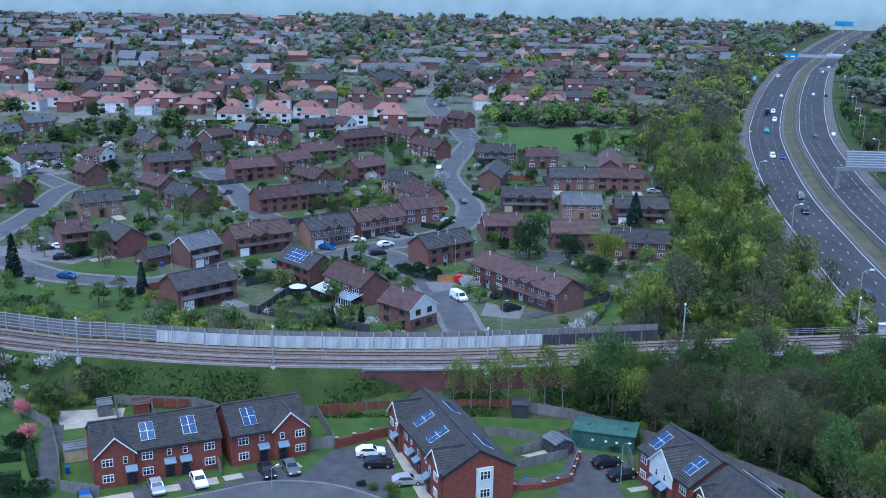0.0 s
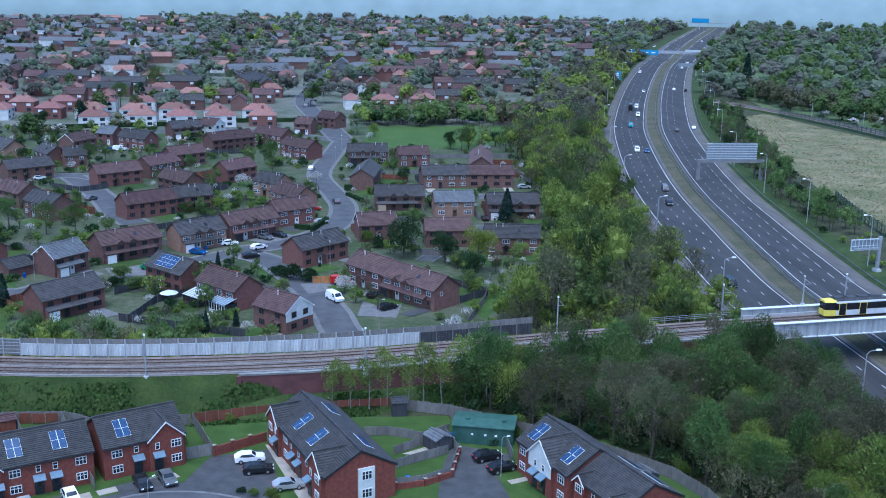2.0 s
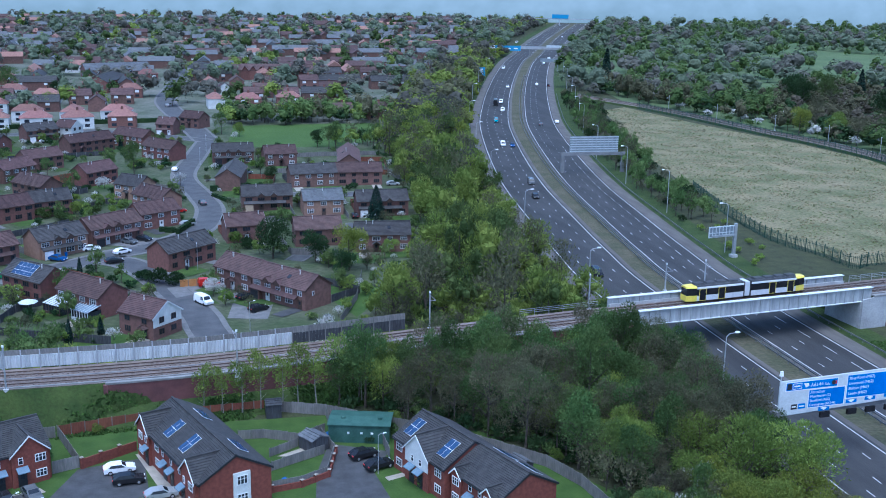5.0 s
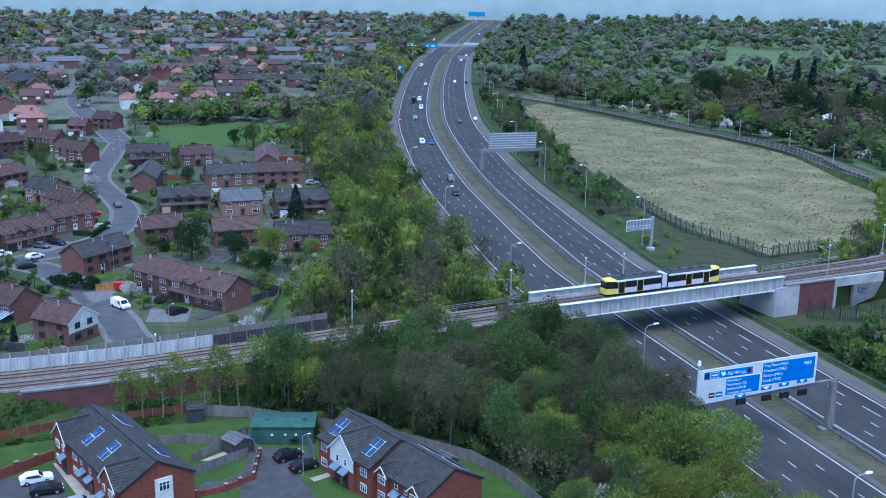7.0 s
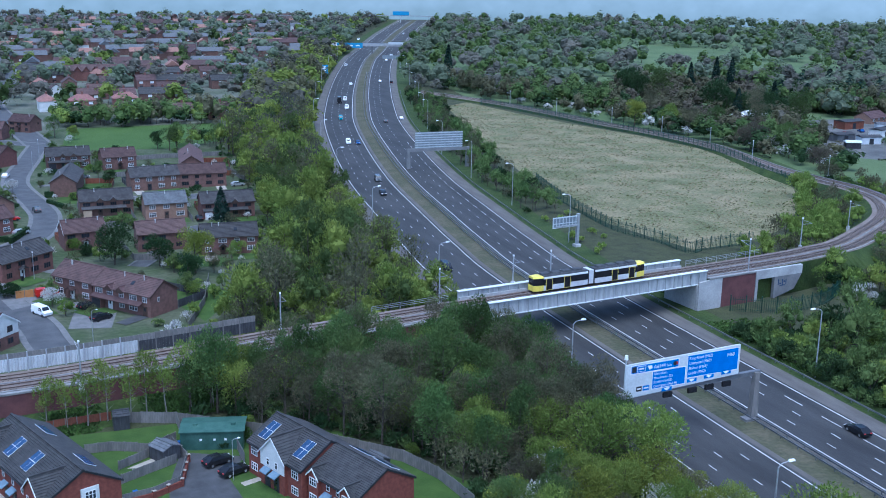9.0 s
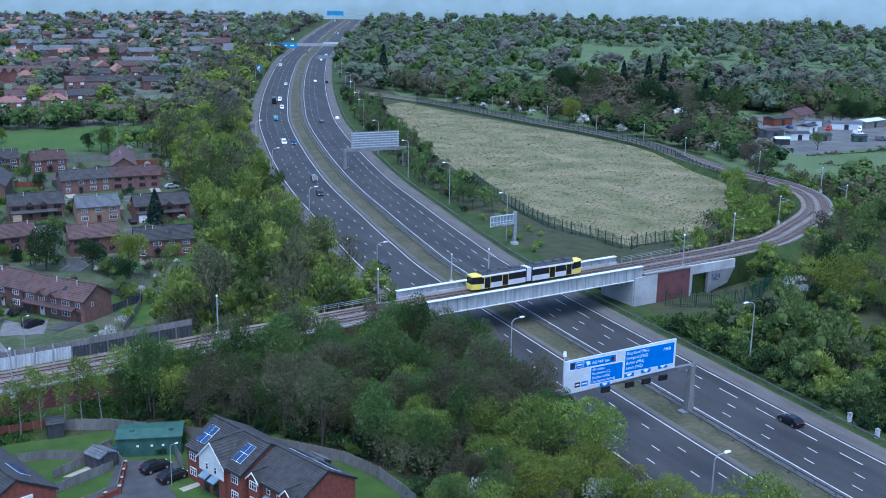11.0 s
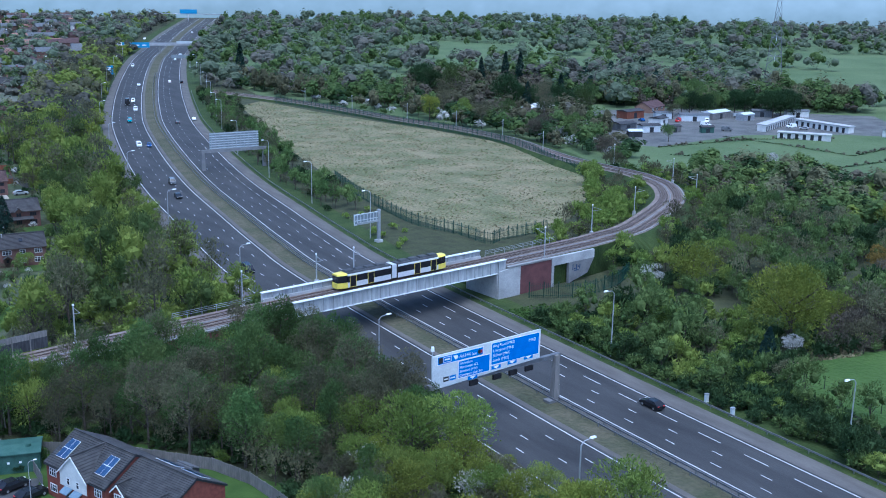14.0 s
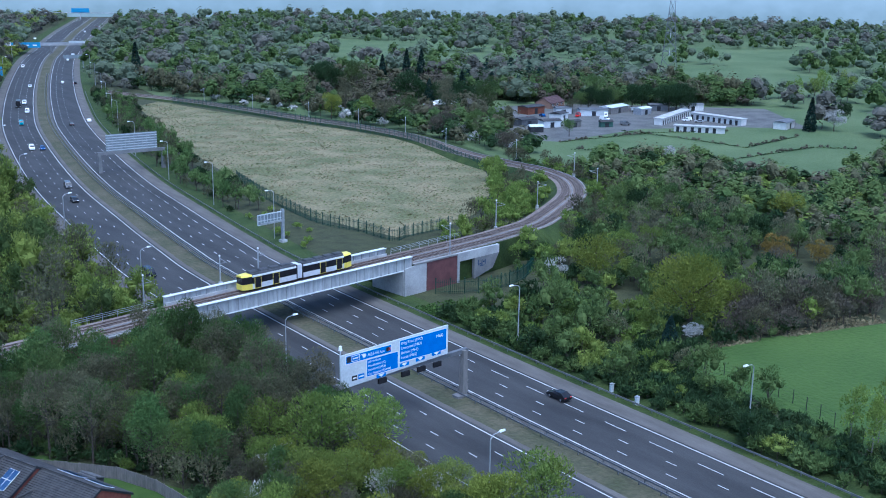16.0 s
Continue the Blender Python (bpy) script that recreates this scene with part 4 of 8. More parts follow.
def new_house(x, y, rz, L, W, label, gables=(), doors=(), wide=(), small=(), panels=(), eave=4.95, ridge=7.75, render=False, brick=BRICK_NEW, back_panels=()):
    """A house of the new estate by the railway, its front on the -y side."""
    hs = thing("house", x, y, 0, rz, label, "house", "new brick houses")
    part("wall", gable_walls(L, W, eave, ridge), brick, hs)
    part("roof", gable_roof(L, W, eave, ridge, 0.3, 0.12, 18, 0.1), TILE_GREY, hs)
    for s in (-1, 1):
        part("gutter", Mesh().box(-L / 2, L / 2, s * (W / 2 + 0.33) - 0.07, s * (W / 2 + 0.33) + 0.07, eave - 0.34, eave - 0.2), DOOR_DARK, hs)
    for sx in (-L / 2 - 0.16, L / 2 + 0.1):
        bargeboard(hs, L, W, eave, ridge, sx, DOOR_DARK, 0.3)
    y0 = -W / 2
    spans = []
    for gx, half, ren in gables:
        yg = front_gable(hs, gx, W, half, eave, eave + half * 0.94, TILE_GREY, brick, 0.45, "")
        spans.append((gx - half, gx + half, yg))
        if ren:
            part("gable_render", Mesh().extrude_x([(-half + 0.02, 2.9), (half - 0.02, 2.9), (half - 0.02, eave - 0.02), (0, eave + half * 0.94 - 0.03), (-half + 0.02, eave - 0.02)], -0.03, 0.03), RENDER, hs, "white rendered gable", pose(gx, yg - 0.025, 0, 0, 0, 90))

    def plane(xx):
        return min([yg for a, b, yg in spans if a <= xx <= b], default=y0)

    for xx in wide:
        window(hs, xx, plane(xx) - 0.06, 3.15, 1.5, 1.15, 0, UPVC, 2)
        window(hs, xx, plane(xx) - 0.06, 0.85, 1.5, 1.15, 0, UPVC, 2)
    for xx in small:
        window(hs, xx, plane(xx) - 0.06, 3.3, 0.65, 1.0, 0, UPVC, 0)
    for xx in doors:
        door(hs, xx, plane(xx) - 0.03)
        canopy(hs, xx, plane(xx))
    tilt = math.degrees(math.atan2(ridge - eave, W / 2))
    for px in panels:
        yy = -W * 0.27
        solar(hs, px, yy, ridge + yy * (ridge - eave) / (W / 2) + 0.2, tilt, 1.95, 3.1, 2, 2)
    for px in back_panels:
        yy = W * 0.25
        solar(hs, px, yy, ridge - yy * (ridge - eave) / (W / 2) + 0.2, -tilt, 4.0, 1.6, 4, 1)
    return hs


new_house(-41.0, 143.0, 23.7, 17.4, 9.6, "terrace of red brick houses with grey roof and solar panels", gables=[(-5.9, 2.6, False)], doors=(-3.9, 1.4, 3.6), wide=(-7.0, -1.6, 7.0), small=(-4.6, 1.4, 3.6), panels=(-1.2, 4.6))
new_house(-26.6, 149.2, 25.5, 11.6, 9.6, "pair of red brick houses with grey tiled roof", gables=[(2.9, 2.5, False)], doors=(-1.1, 1.7), wide=(-4.0, 4.3), small=(-1.3, 1.6), panels=(-2.6,))
n3 = new_house(1.4, 143.6, -69.5, 23.0, 10.0, "long block of red brick houses with white bay panel", gables=[(-9.2, 2.4, False), (8.2, 2.5, False)], doors=(-7.6, -1.5, 1.2, 6.5), wide=(-10.0, -4.6, 9.3), small=(-7.9, -2.2, 1.0, 4.2, 7.0), panels=(-3.6, 2.2), back_panels=(-6.0, 6.5))
bay = part("bay_panel", Mesh().box(11.5, 11.75, -0.5, 1.9, 0.3, 5.2), RENDER, n3, "white panelled bay on the gable end")
for z in (0.9, 3.5):
    window(n3, 11.8, 0.7, z, 1.5, 1.3, 90, UPVC, 2)
new_house(35.0, 136.6, -69.3, 12.8, 9.8, "red brick semi-detached houses with a white gable", gables=[(0.2, 2.9, True)], doors=(-0.9, 1.2), wide=(-4.9, 4.9), small=(-0.8, 1.2), panels=(-4.4, 4.0))
new_house(40.0, 126.0, -69.0, 10.8, 9.4, "orange-red brick houses with grey tiled roof", gables=[(-3.6, 1.1, False), (3.4, 1.1, False)], doors=(-0.9, 1.2), wide=(-3.6, 3.4), small=(-0.9, 1.2), eave=4.7, ridge=7.3, back_panels=(-2.5, 2.5))

# ---- trees ----


ico = bmesh.new()
bmesh.ops.create_icosphere(ico, subdivisions=1, radius=1.0)
ICO = np.array([v.co[:] for v in ico.verts])
ICO_FACES = np.array([[v.index for v in f.verts] for f in ico.faces])
ico.free()
ico = bmesh.new()
bmesh.ops.create_icosphere(ico, subdivisions=2, radius=1.0)
LUMP = np.array([v.co[:] for v in ico.verts])
LUMP_FACES = np.array([[v.index for v in f.verts] for f in ico.faces])
ico.free()


def leaf_cloud(seed, height, radius, base, lobes, count, size, shape="round", gaps=0.0, core=0):
    """Vertices of a crown of small leaf clumps on uneven lobes; three vertices a clump."""
    r = np.random.RandomState(seed)
    if shape == "cone":
        z = r.rand(count) ** 1.25
        ang = r.rand(count) * 2 * np.pi
        rad = radius * (1 - z) ** 0.75 * (0.75 + 0.35 * r.rand(count)) * (1 + 0.12 * np.sin(ang * 5 + z * 14))
        c = np.stack([rad * np.cos(ang), rad * np.sin(ang), base + z * (height - base)], 1)
    else:
        mid, half = (height + base) / 2, (height - base) / 2
        d = r.normal(size=(lobes, 3))
        d /= np.linalg.norm(d, axis=1)[:, None]
        d[:, 2] = d[:, 2] * 0.85 + 0.1
        d *= (0.45 + 0.35 * r.rand(lobes))[:, None]
        lobe_r = 0.34 + 0.24 * r.rand(lobes)
        keep = r.rand(lobes) >= gaps
        pick = r.choice(np.flatnonzero(keep), count)
        u = r.normal(size=(count, 3))
        u /= np.linalg.norm(u, axis=1)[:, None]
        u[:, 2] = np.where(r.rand(count) < 0.65, np.abs(u[:, 2]), u[:, 2])
        c = d[pick] + u * (lobe_r[pick] * (0.72 + 0.36 * r.rand(count)))[:, None]
        c = c * [radius, radius, half] + [0, 0, mid]
    out = c - [0, 0, base + (height - base) * 0.35]
    out = out / np.linalg.norm(out, axis=1)[:, None]
    if shape != "cone":
        out = out + 0.7 * u
    n = out + r.normal(size=(count, 3)) * 0.45 + [0, 0, 0.25]
    e = np.cross(n, r.normal(size=(count, 3)))
    e /= np.linalg.norm(e, axis=1)[:, None]
    f = np.cross(n, e)
    f /= np.linalg.norm(f, axis=1)[:, None]
    s = size * (0.6 + 0.8 * r.rand(count))[:, None]
    if shape == "cone" or core == 2:
        v = np.stack([c - e * s - f * s * 0.5, c + f * s * 0.9 - e * s * 0.1, c + e * s * 1.1 - f * s * 0.4], 1)
    else:
        way = out * 0.6 + r.normal(size=(count, 3)) * 0.7 + [0, 0, 0.55]
        way /= np.linalg.norm(way, axis=1)[:, None]
        side = np.cross(way, r.normal(size=(count, 3)))
        side /= np.linalg.norm(side, axis=1)[:, None]
        v = np.stack([c - way * s * 0.9 - side * s * 0.42, c - way * s * 0.7 + side * s * 0.5, c + way * s * 1.35], 1)
    if core and shape != "cone":
        hub = (d * [radius, radius, half] + [0, 0, mid])[:5]
        ball, faces, swell = (LUMP, LUMP_FACES, 0.84) if core == 2 else (ICO, ICO_FACES, 0.7)
        for h0, lr in zip(hub[:(3 if count > 100 else 2) if ball is LUMP else 4], lobe_r):
            b = ball * (lr * swell * np.array([radius, radius, half])) * (0.72 + 0.5 * r.rand(len(ball)))[:, None] + h0
            v = np.concatenate([v, b[faces]])
    v[:, :, 2] = v[:, :, 2].clip(0.05, None)
    return v.reshape(-1, 3)


def trunk_mesh(seed, height, radius, base, thick, limbs):
    r = random.Random(seed)
    m = Mesh()
    lean = (r.uniform(-0.4, 0.4), r.uniform(-0.4, 0.4))
    top = (lean[0], lean[1], base + (height - base) * 0.75)
    knee = (lean[0] * 0.4, lean[1] * 0.4, base)
    m.rod((0, 0, -0.2), knee, thick, thick * 0.75, 6).rod(knee, top, thick * 0.75, thick * 0.2, 5)
    for _ in range(limbs):
        z = r.uniform(base * 0.7, base + (height - base) * 0.5)
        a, l = r.uniform(0, 6.28), radius * r.uniform(0.5, 0.9)
        p = (knee[0], knee[1], z)
        q = (knee[0] + l * math.cos(a), knee[1] + l * math.sin(a), z + l * r.uniform(0.5, 1.1))
        m.rod(p, q, thick * 0.38, thick * 0.08, 4)
    return m


def leaf_mesh(name, v, material):
    me = bpy.data.meshes.new(name)
    n = len(v) // 3
    me.vertices.add(len(v))
    me.vertices.foreach_set("co", np.ascontiguousarray(v, dtype=np.float32).ravel())
    me.loops.add(3 * n)
    me.loops.foreach_set("vertex_index", np.arange(3 * n, dtype=np.int32))
    me.polygons.add(n)
    me.polygons.foreach_set("loop_start", np.arange(0, 3 * n, 3, dtype=np.int32))
    me.update(calc_edges=True)
    me.materials.append(material)
    return me


# kind: (leaf, height, radius, base, lobes, clumps, clump size, shape, gaps, trunk thickness, limbs, label)
KINDS = {
    "fresh": ("fresh", 9.5, 3.9, 1.6, 16, 4600, 0.153, "round", 0.1, 0.22, 7, "leafy tree with fresh yellow-green spring foliage"),
    "fresh_low": ("fresh", 6.5, 3.0, 0.8, 13, 3300, 0.147, "round", 0.1, 0.16, 6, "low bushy tree with bright green foliage"),
    "mid": ("mid", 10.5, 3.8, 2.0, 16, 4600, 0.153, "round", 0.15, 0.24, 8, "mid-green broadleaf tree with uneven crown"),
    "mid_tall": ("mid", 13.5, 3.6, 1.9, 15, 4600, 0.163, "round", 0.2, 0.24, 9, "tall thin-stemmed green woodland tree"),
    "bare": ("bare", 12.5, 3.6, 2.6, 16, 3700, 0.13, "round", 0.3, 0.2, 14, "thinly budding grey-brown woodland tree"),
    "bare_low": ("bare", 8.0, 3.3, 1.2, 13, 3200, 0.13, "round", 0.2, 0.16, 12, "low budding tree with bare grey-brown twigs"),
    "dark": ("dark", 8.0, 3.6, 0.8, 15, 4200, 0.18, "round", 0.05, 0.25, 5, "dense dark evergreen garden tree"),
    "rust": ("rust", 9.0, 4.0, 1.4, 15, 4600, 0.163, "round", 0.1, 0.24, 8, "broad tree with bronze-green young leaves"),
    "twig": ("twig", 6.5, 3.2, 0.8, 14, 3000, 0.12, "round", 0.2, 0.14, 14, "leafless tree with fine purple-brown twigs"),
    # the next two kinds carry the leaf colours with haze painted in
    "willow": ("willow", 12.0, 5.2, 1.0, 16, 4000, 0.16, "round", 0.1, 0.24, 6, "broad far tree, green paled to stand for haze"),
    "budding": ("hazed_brown", 12.0, 4.8, 1.0, 16, 4000, 0.16, "round", 0.15, 0.24, 6, "broad far tree, brown paled to stand for haze"),
    "oak": ("rust", 11.0, 5.4, 1.0, 22, 9000, 0.17, "round", 0.05, 0.4, 9, "broad oak with bright bronze-green young leaves"),
    "orange": ("orange", 9.0, 4.2, 1.2, 15, 4600, 0.163, "round", 0.1, 0.24, 8, "broad tree with orange-brown young leaves"),
    "birch": ("fresh", 9.0, 1.9, 1.7, 14, 1500, 0.14, "round", 0.25, 0.11, 8, "slender pale-stemmed birch with thin leaves"),
    "cypress": ("conifer", 9.0, 1.7, 0.3, 1, 2015, 0.23, "cone", 0, 0.2, 2, "tall dark columnar cypress tree"),
    "spruce": ("conifer", 11.0, 3.0, 0.6, 1, 2325, 0.27, "cone", 0, 0.22, 3, "tall dark conical conifer tree"),
    "white": ("white", 4.6, 2.4, 0.9, 11, 1700, 0.13, "round", 0.15, 0.12, 7, "small tree covered in white blossom"),
    "pink": ("pink", 3.6, 2.0, 0.7, 10, 1085, 0.18, "round", 0.1, 0.1, 6, "small tree with salmon pink blossom"),
    "shrub": ("mid", 2.6, 1.9, 0.0, 10, 1700, 0.14, "round", 0.05, 0.08, 4, "rounded mid-green shrub with dense leaves"),
    "shrub_fresh": ("fresh", 2.8, 1.9, 0.0, 10, 1700, 0.14, "round", 0.05, 0.08, 4, "rounded yellow-green shrub with dense leaves"),
    "shrub_dark": ("dark", 2.4, 1.9, 0.0, 10, 1700, 0.14, "round", 0.05, 0.08, 4, "rounded dark green shrub with dense leaves"),
}
protos = {}


def plant(kind, x, y, scale=1.0, z=0.0, squash=1.0, group=""):
    """One tree or shrub: trunk and crown, sharing the meshes of its kind."""
    r = random.Random(int(x * 31 + y * 17))
    variant = r.randrange(2)
    key = (kind, variant)
    leaf, h, rad, base, lobes, n, size, shape, gaps, thick, limbs, label = KINDS[kind]
    if key not in protos:
        protos[key] = (trunk_mesh(variant + 3, h, rad, base, thick, limbs).data("trunk", BARK_PALE if kind == "birch" else BARK), leaf_mesh("crown", leaf_cloud(variant * 50 + len(kind) * 7, h, rad, base, lobes, int(n * 0.8), size * 1.1, shape, gaps), LEAF[leaf]))
    tr = new("shrub" if "shrub" in kind else "tree")
    tr.matrix_basis = pose(x, y, z, 0, 0, r.uniform(0, 360)) @ Matrix.Diagonal((scale, scale * r.uniform(0.9, 1.1), scale * squash * r.uniform(0.92, 1.08), 1))
    tagged(tr, label, "shrub" if "shrub" in kind else "tree", group)
    part("trunk", protos[key][0], None, tr)
    part("crown", protos[key][1], None, tr)
    return tr


def inside(x, y, poly):
    hit = False
    for (x0, y0), (x1, y1) in zip(poly, poly[1:] + poly[:1]):
        if (y0 > y) != (y1 > y) and x < (x1 - x0) * (y - y0) / (y1 - y0) + x0:
            hit = not hit
    return hit


def road_offset(x, y):
    k = int(np.argmin((mq[:, 0] - x) ** 2 + (mq[:, 1] - y) ** 2))
    return (x - mq[k][0]) * mg[k][1] - (y - mq[k][1]) * mg[k][0]


def rail_offset(x, y):
    k = int(np.argmin((rq[:, 0] - x) ** 2 + (rq[:, 1] - y) ** 2))
    return (x - rq[k][0]) * rg[k][1] - (y - rq[k][1]) * rg[k][0], math.hypot(x - rq[k][0], y - rq[k][1]), rq[k][2]


def scatter(poly, step, seed, clear=(), road=(-25.5, 22.5), rail=6.5):
    """Jittered places inside a plot, clear of road, railway and the plots named in clear."""
    r = random.Random(seed)
    xs, ys = [p[0] for p in poly], [p[1] for p in poly]
    y = min(ys)
    while y < max(ys):
        x = min(xs)
        while x < max(xs):
            px, py = x + r.uniform(-0.45, 0.45) * step, y + r.uniform(-0.45, 0.45) * step
            if inside(px, py, poly) and not any(inside(px, py, c) for c in clear) and not road[0] < road_offset(px, py) < road[1] and rail_offset(px, py)[1] > rail:
                yield px, py, r
            x += step
        y += step


def bank_height(x, y):
    d, dist, z = rail_offset(x, y)
    return max(0.0, z * (1 - (dist - 4.7) / 7.0) - 0.4) if dist < 11.5 and not (84 < x < 133 and 170 < y < 200) else 0.0


lots = {}


def into_wood(wood, kind, x, y, r, scale, lod, z=0.0):
    lots.setdefault((wood, KINDS[kind][0]), []).append((kind, x, y, z, r.uniform(0, 6.28), scale, scale * r.uniform(0.85, 1.15), lod, r.randrange(3)))


cloud_cache = {}


def grow_woods(labels):
    """Joins the uncountable trees of each wood into one leafy mass per foliage, with its trunks."""
    for (wood, leaf), rows in lots.items():
        vs, stems = [], Mesh()
        for kind, x, y, z, a, s, sz, lod, variant in rows:
            key = (kind, lod, variant)
            _, h, rad, base, lobes, n, size, shape, gaps, thick, limbs, _ = KINDS[kind]
            if key not in cloud_cache:
                cut, grow = {0: (0.19, 1.95), 1: (0.11, 2.45), 2: (0.045, 3.4), 3: (0.022, 4.6)}[lod]
                cloud_cache[key] = leaf_cloud(variant * 91 + 11, h, rad, base if lod < 2 else 0.1, lobes if lod < 3 else 7, int(n * cut), size * grow, shape, gaps * (lod < 2), 2 if lod > 1 and h > 4 else leaf in ("fresh", "mid", "dark"))
                if lod > 1 and shape != "cone":
                    cloud_cache[key] *= [1.3, 1.3, 0.95]
            v = cloud_cache[key]
            c, sn = math.cos(a), math.sin(a)
            vs.append(np.stack([(v[:, 0] * c - v[:, 1] * sn) * s + x, (v[:, 0] * sn + v[:, 1] * c) * s + y, v[:, 2] * sz + z], 1))
            stems.rod((x, y, z - 0.3), (x, y, z + (base if lod > 1 else base + (h - base) * 0.5) * sz), thick * s, thick * s * 0.4, 4 if lod < 3 else 3)
            if lod < 3:
                for k in range(3 if lod < 2 else 0):
                    b = a + k * 2.1
                    stems.rod((x, y, z + base * sz), (x + math.cos(b) * rad * 0.6 * s, y + math.sin(b) * rad * 0.6 * s, z + (base + 0.6 * (h - base)) * sz), thick * 0.4 * s, 0.03, 3)
        top = thing("woodland", label=labels[leaf], category="trees", kind="stuff")
        part("foliage", leaf_mesh("foliage", np.concatenate(vs), LEAF[leaf]), None, top)["kind"] = "stuff"
        if stems.v:
            part("trunks", stems, BARK, top)["kind"] = "stuff"


# trees between the estate and the motorway
BELT = [(30, 187), (36, 210), (43, 222), (59, 256), (67, 300), (75, 366), (77, 412), (92, 455), (114, 550), (142, 660), (192, 770), (240, 880), (310, 880), (180, 560), (120, 400), (96, 300), (86, 186)]
for x, y, r in scatter(BELT, 6.4, 5, rail=8.5):
    edge = road_offset(x, y)
    kind = r.choice(("fresh", "fresh", "fresh", "mid", "bare", "fresh_low", "mid_tall") if y < 330 else ("fresh", "fresh", "mid", "bare", "budding", "fresh", "rust"))
    s = r.choice((0.62, 0.8, 0.95, 1.1, 1.3)) * r.uniform(0.92, 1.08) * (0.8 if edge > -31 else 1.0)
    if y < 200 and x < 60:
        kind, s = r.choice(("shrub_fresh", "shrub", "fresh_low")), r.uniform(0.7, 1.0)
    if y < 222 and x > 40:
        into_wood("belt", kind, x, y, r, s, 0, bank_height(x, y))
    else:
        into_wood("belt", kind, x, y, r, s, 0 if y < 330 else 1 if y < 460 else 2, bank_height(x, y))
for x, y, r in scatter([p for p in BELT if p[1] < 420], 5.0, 6, rail=7.5):
    kind = r.choice(("shrub_fresh", "shrub", "shrub_fresh", "fresh_low", "shrub_dark", "bare_low"))
    into_wood("belt", kind, x, y, r, r.uniform(0.9, 1.5) if "shrub" in kind else r.uniform(0.6, 0.9), 1, bank_height(x, y))
for x, y, r in scatter([(225, 850), (300, 850), (390, 1070), (515, 1385), (400, 1385), (280, 1050)], 13, 7, road=(-34, 60)):
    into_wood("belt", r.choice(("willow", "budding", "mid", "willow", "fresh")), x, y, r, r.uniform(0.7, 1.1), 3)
# the wood between the new houses, the railway and the motorway
NEAR_WOOD = [(22, 164), (31, 157.5), (43, 149), (51.5, 139), (55.5, 131), (55.5, 118), (50, 100), (56, 80), (84, 80), (86, 184), (60, 176), (36, 171), (22, 169)]
for x, y, r in scatter(NEAR_WOOD, 4.3, 8, rail=7.5, road=(-22.5, 22.5)):
    kind = r.choice(("bare", "mid_tall", "mid_tall", "mid", "bare", "fresh", "mid_tall", "mid"))
    s = r.uniform(0.72, 1.12)
    if y < 128:
        kind, s = r.choice(("fresh", "bare_low", "mid", "twig", "bare_low", "rust")), r.uniform(0.7, 0.95)
    if road_offset(x, y) > -27:
        s *= 0.8
    plant(kind, x, y, s, group="trees of the railside wood")
    if r.random() < 0.95:
        into_wood("undergrowth", r.choice(("shrub", "shrub_dark", "shrub_dark")), x + 1.8, y - 1.5, r, r.uniform(0.6, 1.15), 1)
for kind, x, y, s in (("fresh", 86.2, 84, 0.85), ("fresh_low", 84.0, 88, 0.95), ("fresh", 83, 81, 0.8), ("fresh", 73, 120, 1.3), ("fresh", 80.5, 119, 1.25), ("fresh", 66, 113, 1.0), ("fresh", 85.5, 89, 1.3), ("rust", 81, 91, 1.1)):
    plant(kind, x, y, s, group="trees of the railside wood")
for x, y in ((67, 121), (75.5, 106.5), (60, 113), (78.5, 104)):
    plant("white", x, y, 1.35, group="blossoming trees")
for x, y, s in ((2, 164.5, 0.85), (5, 164, 0.8), (8, 163.7, 0.9), (11, 164.5, 0.95), (14.5, 164, 0.9), (17, 165, 1.0), (20, 164.8, 1.0), (24, 166, 1.0), (27.5, 165, 0.9), (31, 167, 0.95), (34, 166, 0.85)):
    plant("birch", x, y, s * 1.2, 0.8, group="birches below the railway wall")
# scrub and wood east of the motorway
EAST_WOOD = [(130, 50), (140, 80), (146, 95), (152, 124), (168, 125), (206, 113), (330, 122), (430, 170), (442, 243), (412, 231), (360, 213), (320, 203), (312, 224), (322, 250), (305, 270), (286, 274), (262, 262), (252, 235), (232, 215), (207, 199), (165, 186), (131, 182)]
SLIP = [(128, 168), (150, 164), (178, 176), (182, 196), (128, 190)]
for x, y, r in scatter(EAST_WOOD, 5.4, 12, [SLIP, [(148, 112), (146, 132), (156, 160), (176, 160), (182, 140), (180, 118)], [(164, 162), (180, 158), (186, 172), (168, 176)], [(205, 138), (232, 132), (240, 150), (218, 160)]], rail=9.0):
    e = road_offset(x, y)
    if e < 36:
        kind, s = r.choice(("shrub", "shrub_dark", "shrub_dark", "fresh_low", "dark", "mid")), r.uniform(0.6, 1.0) * (0.75 if y < 130 else 0.75 if e < 28 else 1)
        if kind.startswith("shrub"):
            s *= 1.4
    else:
        kind, s = r.choice(("mid", "dark", "bare", "bare_low", "twig", "mid", "mid", "fresh_low", "dark")), r.uniform(0.5, 1.0)
    if x < 150 and y < 135:
        into_wood("east", kind, x, y, r, s, 0)
    else:
        into_wood("east", kind, x, y, r, s, 1 if x < 250 else 2)
